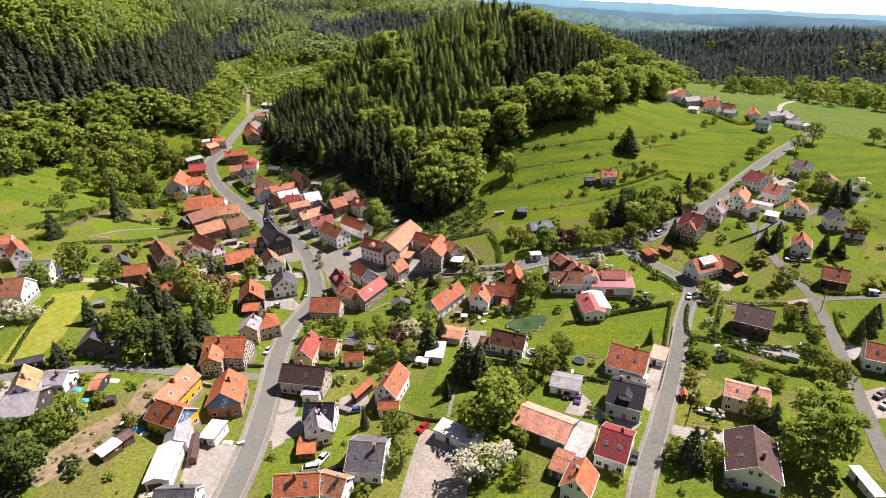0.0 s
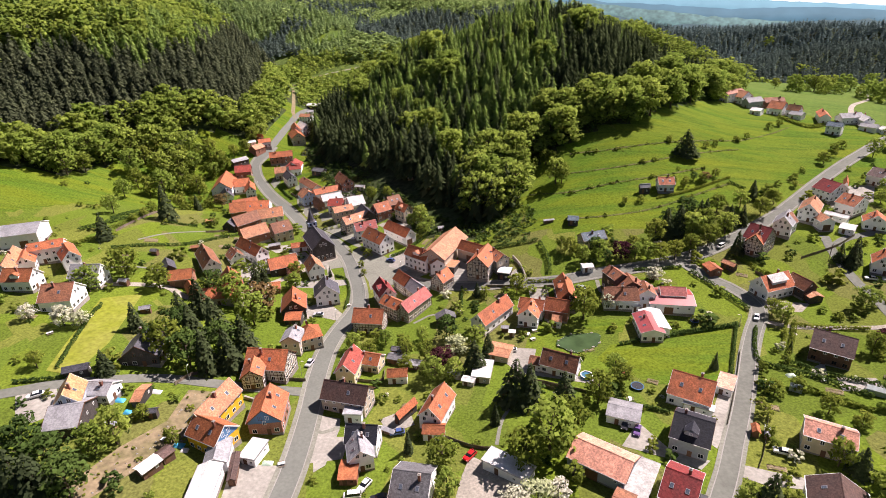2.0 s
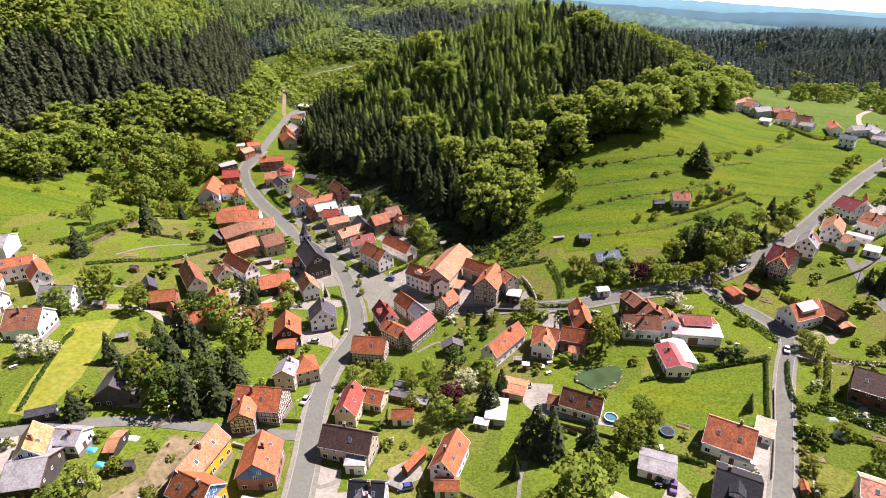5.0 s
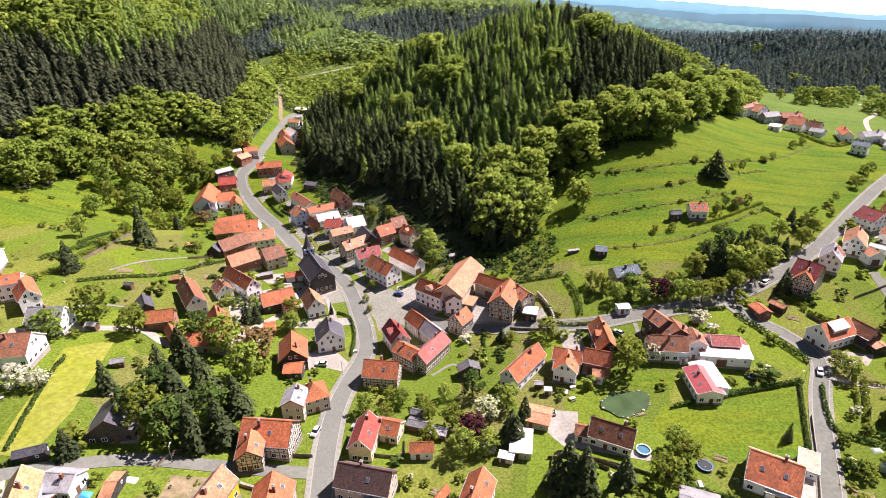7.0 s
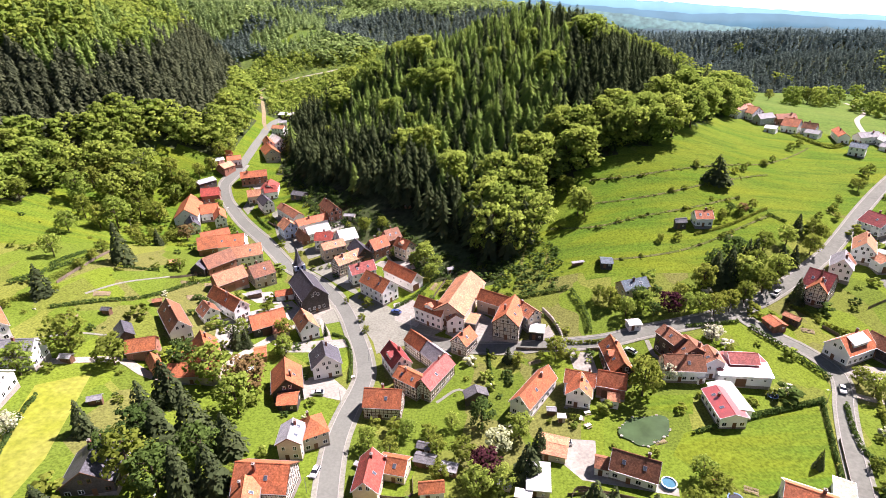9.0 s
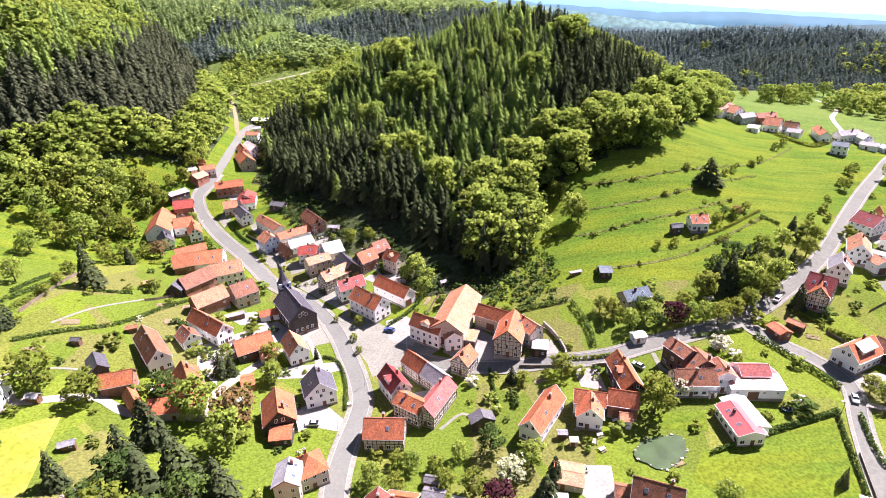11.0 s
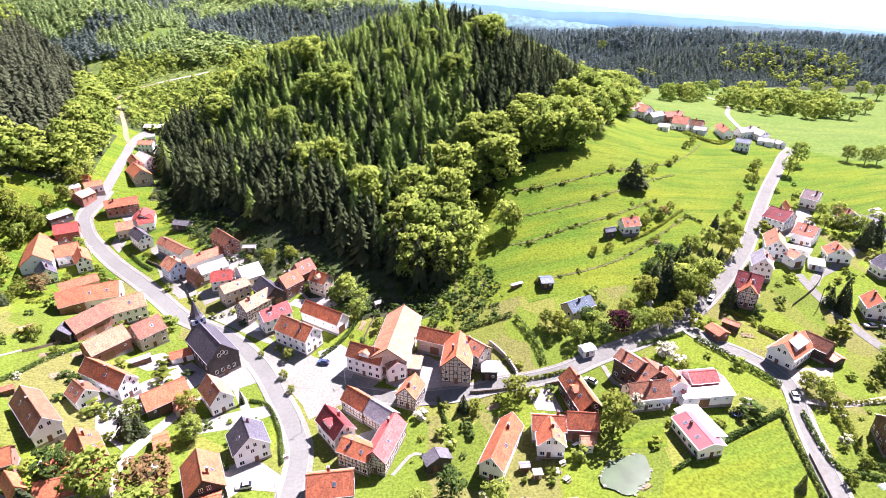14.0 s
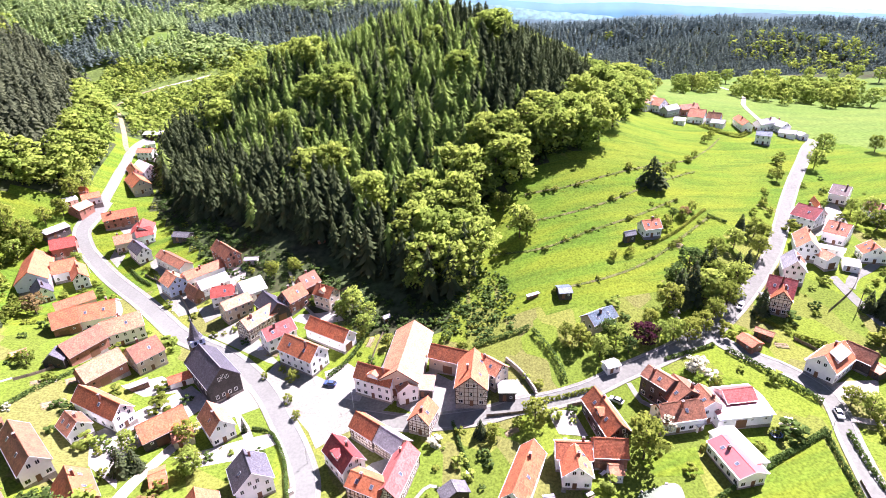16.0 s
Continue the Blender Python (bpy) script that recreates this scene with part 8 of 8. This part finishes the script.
def stone_wall(points, tall):
    """A rough retaining wall: a core with courses of stones that stand proud."""
    line = smooth_line(points, 0.9)
    z = ground(line[:, 0], line[:, 1])
    top = new("garden_wall")
    top.location = (*line[0], z[0])
    tagged(top, "low rough stone garden wall", "wall", "garden walls")
    p = np.c_[line, z] - np.array(top.location)
    d = np.gradient(p[:, :2], axis=0)
    d /= np.linalg.norm(d, axis=1)[:, None] + 1e-9
    r = random.Random(len(line))
    rows = []
    for off, up_ in ((0.2, -0.5), (0.2, tall), (-0.2, tall), (-0.2, -0.5)):
        rows.append([tuple(q) for q in np.c_[p[:, :2] + np.stack([-d[:, 1], d[:, 0]], -1) * off, p[:, 2] + up_]])
    n = len(p)
    v = [q for row in rows for q in row]
    f = [(k * n + i, k * n + i + 1, (k + 1) * n + i + 1, (k + 1) * n + i) for k in range(3) for i in range(n - 1)]
    core = new("wall_core", mesh_of("wall_core", v, f, PLINTH))
    core.parent = top
    for i in range(n - 1):
        bm = bmesh.new()
        box(bm, -0.42, 0.42, -0.27, 0.27, -0.09, 0.09)
        for q in bm.verts:
            q.co += Vector((r.uniform(-0.05, 0.05), r.uniform(-0.04, 0.04), r.uniform(-0.03, 0.03)))
        c = (p[i] + p[i + 1]) / 2
        part("coping_stone", bm, STONE, top, place=Matrix.Translation((c[0], c[1], c[2] + tall + 0.06)) @ Matrix.Rotation(math.atan2(d[i][1], d[i][0]), 4, "Z"))


garden_pool(42.9, 138.2, 1.9)
trampoline(56.7, 131.8, 2.0)
trampoline(89.6, 167.7, 1.6)
greenhouse(102.4, 127.7, -35, 3.2, 2.2)
greenhouse(123.2, 124.0, -35, 5.0, 2.6)
greenhouse(-74.5, 195.4, 15, 3.0, 2.2)
shed(80.9, 110.2, 70, 3.4, 2.2, 2.0, 2.8, "redbrown", "brown")
shed(-111.2, 172.5, 15, 4.0, 2.6, 2.0, 2.9, "grey", "brown")
shed(-18.4, 157.9, -20, 4.2, 3.0, 2.2, 3.1, "darkgrey", "brown")
shed(1.2, 142.4, -20, 4.5, 2.6, 2.1, 2.7, "grey", "beige")
shed(84.0, 196.0, -20, 3.0, 2.4, 2.1, 2.8, "grey", "brown")
shed(134.2, 218.2, -20, 5.0, 3.0, 2.2, 2.8, "grey", "beige")
shed(-85.8, 247.9, 20, 6.0, 3.0, 2.2, 3.0, "grey", "brown")
shed(-83.5, 355.0, -28, 9.0, 6.0, 2.6, 4.2, "darkgrey", "dark")
shed(-50.4, 313.1, -15, 6.0, 3.6, 2.4, 3.2, "grey", "beige")
shed(20.5, 168.4, -10, 3.0, 2.2, 2.0, 2.6, "grey", "brown")
shed(22.7, 165.0, -10, 2.6, 2.2, 2.2, 2.4, "white", "beige")
shed(-2.4, 255.7, 15, 3.0, 2.4, 2.0, 2.8, "grey", "beige")
shed(-124.6, 268.9, 20, 5.0, 3.2, 2.2, 3.0, "tan", "brown")
shed(-117.2, 231.4, 15, 3.6, 2.6, 2.0, 2.8, "brown", "brown")
shed(-129.6, 219.8, -10, 3.4, 2.6, 2.0, 2.8, "darkgrey", "brown")
shed(-127.9, 190.7, -10, 4.0, 2.8, 2.1, 2.9, "grey", "brown")
shed(-18.4, 153.0, -20, 6.0, 4.0, 2.3, 3.0, "darkgrey", "brown")
shed(-12.2, 149.3, -20, 5.0, 3.6, 2.3, 2.9, "grey", "brown")
shed(5.6, 138.3, -20, 4.4, 3.0, 2.1, 2.6, "white", "beige")
shed(55.1, 137.8, -20, 2.6, 2.0, 1.9, 2.5, "redbrown", "brown")
for x, y in ((-80.2, 135.0), (103.6, 163.1), (-48.7, 143.9), (-58.9, 276.2), (-124.6, 347.0), (-20.7, 218.5), (68.5, 194.4), (113.7, 211.2), (-43.6, 179.3), (-36.0, 201.5),):
    street_lamp(x, y)
for x, y in ((159.8, 202.4), (152.0, 148.7), (-162.8, 314.1),):
    utility_pole(x, y)
garden_fence([(-66.7, 140.8), (-56.9, 140.6), (-46.7, 140.7)], 1.3)
garden_fence([(-83.5, 132.5), (-81.0, 138.0), (-77.0, 140.2)], 1.2)
garden_fence([(-3.4, 114.5), (5.3, 109.2), (10.2, 108.2)], 1.1)
garden_fence([(-35.5, 143.0), (-23.2, 141.3), (-22.0, 148.0)], 1.1)
garden_fence([(15.0, 127.8), (19.9, 139.8), (31.6, 132.4)], 1.1)
garden_fence([(96.7, 148.8), (85.7, 130.1), (75.6, 114.2)], 1.0)
garden_fence([(89.3, 118.4), (80.3, 104.4), (75.6, 98.3)], 1.1)
garden_fence([(16.0, 199.5), (23.0, 197.5), (29.9, 196.2)], 1.1)
garden_fence([(39.3, 194.0), (43.9, 193.6), (49.3, 192.9)], 1.2)
garden_fence([(-12.3, 235.0), (-8.8, 243.0), (-2.4, 253.8)], 1.1)
garden_fence([(127.6, 198.5), (130.4, 191.5), (130.5, 182.4)], 1.2)
garden_fence([(150.4, 205.7), (168.8, 212.4), (182.3, 220.4)], 1.2)
garden_fence([(-109.4, 265.7), (-116.5, 258.0), (-121.1, 254.1)], 1.1)
garden_fence([(-152.8, 233.8), (-151.8, 252.4), (-153.0, 272.6)], 1.1)
garden_fence([(-109.8, 216.1), (-98.7, 209.4), (-91.8, 197.5)], 1.1)
garden_fence([(-98.0, 331.1), (-80.7, 305.4), (-73.3, 283.8)], 1.1)
garden_fence([(19.8, 138.7), (28.2, 136.8), (36.3, 131.3)], 1.0)
garden_fence([(16.8, 138.0), (27.1, 137.0), (40.9, 130.3), (46.2, 126.1)], 1.0)
stone_wall([(29.4, 217.2), (31.8, 210.1), (32.7, 201.6), (31.1, 198.9)], 1.5)
stone_wall([(-62.3, 129.7), (-55.0, 127.7)], 1.0)
vegetable_bed(-13.1, 128.3, -25, 5, 3)
vegetable_bed(90.7, 120.9, -20, 6, 3)
vegetable_bed(79.9, 98.0, -20, 5, 2.4)
vegetable_bed(47.6, 153.7, 10, 4, 3)
vegetable_bed(-144.3, 160.6, 10, 5, 3)
vegetable_bed(-104.9, 254.6, 25, 7, 4)
vegetable_bed(-107.5, 242.0, 25, 7, 4)
vegetable_bed(-44.3, 253.9, -25, 5, 3)
vegetable_bed(-67.6, 313.5, -35, 5, 3)
vegetable_bed(-32.5, 249.6, 20, 5, 3)
vegetable_bed(-13.4, 281.3, 20, 5, 3)
vegetable_bed(-10.2, 247.0, 60, 6, 2.5)
vegetable_bed(20.8, 192.1, 10, 5, 2.5)
vegetable_bed(121.5, 197.4, -25, 5, 3)
vegetable_bed(125.2, 188.8, -25, 5, 3)
vegetable_bed(120.3, 251.6, 20, 5, 3)
vegetable_bed(-31.1, 291.6, 15, 6, 3)
vegetable_bed(-136.6, 231.6, 20, 6, 4)
vegetable_bed(-114.5, 253.3, 20, 5, 3)
vegetable_bed(-139.7, 214.5, 20, 6, 3)
vegetable_bed(62.5, 134.6, -30, 4, 3)
vegetable_bed(88.5, 123.1, -30, 4, 3)
vegetable_bed(112.9, 126.1, -30, 5, 3)
woodpile(-18.1, 116.6, -30, 4)
woodpile(-58.9, 103.5, 70, 6)
woodpile(-91.6, 112.7, -10, 4)
woodpile(-18.7, 312.9, 10, 5)
woodpile(-84.4, 226.3, 30, 5)
woodpile(49.6, 240.2, 10, 5)
woodpile(-35.5, 152.2, -30, 4)
woodpile(84.0, 110.0, 60, 4)
for x, y in ((29.7, 161.7), (131.5, 130.2), (-44.7, 104.4), (-76.6, 110.0), (4.5, 183.1), (-41.2, 192.9), (31.1, 166.9), (37.5, 171.2), (-131.4, 151.7), (28.5, 164.8), (113.1, 131.2), (52.6, 125.8),):
    garden_table(x, y)
tarpaulin(-94.7, 123.1, 3, 2, "blue")
tarpaulin(-90.2, 118.7, 2.5, 2, "blue")
tarpaulin(-72.3, 108.4, 3, 2, "blue")
tarpaulin(-70.2, 106.9, 2, 1.6, "white")
tarpaulin(-48.4, 104.6, 3, 2, "green")
tarpaulin(-87.1, 128.4, 3, 2, "white")
tarpaulin(-99.8, 201.5, 4, 3, "white")
tarpaulin(-48.2, 258.5, 2.5, 2, "white")
tarpaulin(105.3, 134.7, 3, 2, "green")
tarpaulin(119.3, 157.2, 2.5, 1.6, "white")
ribbon("garden_path", smooth_line([(-43.8, 119.3), (-36.8, 117.0), (-32.4, 119.6)], 2.0), 0.7, -0.7, 0.1, 0.3, PAVING, "narrow pale paved garden path", "path")
ribbon("garden_path", smooth_line([(18.4, 127.4), (14.1, 119.5), (11.6, 109.8)], 2.0), 0.5, -0.5, 0.1, 0.3, PAVING, "narrow pale paved garden path", "path")
ribbon("garden_path", smooth_line([(-13.7, 178.2), (-5.9, 183.5), (-0.3, 176.4)], 2.0), 0.5, -0.5, 0.1, 0.3, PAVING, "narrow pale paved garden path", "path")
ribbon("garden_path", smooth_line([(-50.0, 273.0), (-47.0, 264.9), (-42.2, 256.4)], 2.0), 0.6, -0.6, 0.1, 0.3, PAVING, "narrow pale paved garden path", "path")
ribbon("garden_path", smooth_line([(-35.1, 300.6), (-32.1, 280.9), (-24.9, 263.7)], 2.0), 0.6, -0.6, 0.1, 0.3, PAVING, "narrow pale paved garden path", "path")
ribbon("garden_path", smooth_line([(61.4, 196.3), (61.1, 189.3), (63.2, 186.4)], 2.0), 0.8, -0.8, 0.1, 0.3, PAVING, "narrow pale paved garden path", "path")
ribbon("garden_path", smooth_line([(33.8, 185.0), (31.0, 177.7), (25.3, 169.9)], 2.0), 0.6, -0.6, 0.1, 0.3, PAVING, "narrow pale paved garden path", "path")
ribbon("garden_path", smooth_line([(-141.4, 229.6), (-133.7, 242.9), (-121.9, 255.6)], 2.0), 0.5, -0.5, 0.1, 0.3, PAVING, "narrow pale paved garden path", "path")
ribbon("garden_path", smooth_line([(-142.6, 200.2), (-132.2, 206.1), (-117.1, 207.3)], 2.0), 0.5, -0.5, 0.1, 0.3, PAVING, "narrow pale paved garden path", "path")
patch("house_yard", [(-123.4, 123.7), (-113.7, 126.6), (-107.7, 115.5), (-111.3, 111.8), (-115.4, 111.6)], CONCRETE, "pale concrete yard between the houses", "yard", 0.09)
patch("house_yard", [(-40.7, 124.7), (-32.7, 123.0), (-32.2, 118.4), (-33.6, 104.6), (-36.2, 102.1)], CONCRETE, "pale concrete yard between the houses", "yard", 0.09)
patch("house_yard", [(-21.2, 122.7), (-13.0, 127.7), (-10.9, 119.9), (-18.1, 116.3)], CONCRETE, "pale concrete yard between the houses", "yard", 0.09)
patch("house_yard", [(51.6, 116.2), (44.3, 107.0), (53.4, 102.7), (61.3, 98.1), (64.8, 101.0), (56.0, 105.8)], CONCRETE, "pale concrete yard between the houses", "yard", 0.09)
patch("house_yard", [(82.4, 131.9), (86.2, 130.0), (78.3, 117.9), (68.5, 105.1), (67.1, 108.0), (74.0, 119.5)], CONCRETE, "pale concrete yard between the houses", "yard", 0.09)
patch("house_yard", [(71.2, 99.8), (77.9, 97.1), (85.5, 94.4), (82.7, 91.2), (74.2, 92.9), (68.9, 96.3)], CONCRETE, "pale concrete yard between the houses", "yard", 0.09)
patch("house_yard", [(139.5, 124.5), (146.5, 129.0), (149.5, 124.0), (141.5, 119.5)], CONCRETE, "pale concrete yard between the houses", "yard", 0.09)
patch("house_yard", [(131.8, 105.5), (140.5, 106.5), (139.0, 93.0), (127.5, 94.5)], GRAVEL, "gravel parking place beside the street", "yard", 0.09)
patch("house_yard", [(117.7, 132.4), (128.3, 130.8), (127.2, 124.3), (115.3, 126.0)], CONCRETE, "pale concrete yard between the houses", "yard", 0.09)
patch("house_yard", [(113.7, 137.8), (119.1, 140.4), (116.1, 134.2), (110.5, 133.4)], CONCRETE, "pale concrete yard between the houses", "yard", 0.09)
patch("house_yard", [(-19.2, 195.9), (-10.6, 196.3), (-15.7, 190.5), (-22.4, 194.0)], CONCRETE, "pale concrete yard between the houses", "yard", 0.09)
patch("house_yard", [(29.8, 209.2), (31.5, 198.8), (23.5, 198.7), (23.5, 202.5)], CONCRETE, "pale concrete yard between the houses", "yard", 0.09)
patch("house_yard", [(33.1, 194.9), (40.5, 192.7), (40.1, 183.2), (32.8, 186.6)], CONCRETE, "pale concrete yard between the houses", "yard", 0.09)
patch("house_yard", [(-93.4, 228.1), (-83.9, 236.6), (-70.2, 245.5), (-63.1, 235.3), (-79.8, 221.0), (-85.2, 215.4)], CONCRETE, "pale concrete yard between the houses", "yard", 0.09)
patch("house_yard", [(-71.4, 213.5), (-53.3, 216.0), (-45.2, 216.1), (-44.0, 211.3), (-56.1, 208.3), (-66.5, 208.2)], CONCRETE, "pale concrete yard between the houses", "yard", 0.09)
patch("house_yard", [(-66.4, 231.9), (-57.2, 233.6), (-51.8, 221.1), (-50.1, 214.3), (-53.3, 216.0), (-57.1, 230.7)], CONCRETE, "pale concrete yard between the houses", "yard", 0.09)
patch("house_yard", [(-60.4, 322.7), (-53.0, 308.2), (-55.4, 291.6), (-61.8, 304.2)], CONCRETE, "pale concrete yard between the houses", "yard", 0.09)
patch("house_yard", [(-27.6, 238.2), (-19.6, 239.7), (-13.3, 229.4), (-18.6, 220.3), (-27.0, 226.3)], CONCRETE, "pale concrete yard between the houses", "yard", 0.09)
patch("house_yard", [(2.6, 211.4), (13.4, 218.4), (15.1, 217.6), (9.4, 206.0), (3.1, 203.4)], CONCRETE, "pale concrete yard between the houses", "yard", 0.09)
patch("house_yard", [(-123.9, 391.3), (-117.0, 397.9), (-107.6, 375.7), (-110.6, 368.9)], CONCRETE, "pale concrete yard between the houses", "yard", 0.09)
patch("house_yard", [(61.0, 206.2), (65.8, 199.9), (57.9, 197.2)], CONCRETE, "pale concrete yard between the houses", "yard", 0.09)
patch("house_yard", [(207.2, 267.8), (225.4, 269.5), (211.5, 250.4), (186.6, 246.2)], CONCRETE, "pale concrete yard between the houses", "yard", 0.09)
patch("house_yard", [(-95.6, 230.1), (-85.5, 219.5), (-83.5, 204.6), (-92.0, 214.3)], CONCRETE, "pale concrete yard between the houses", "yard", 0.09)
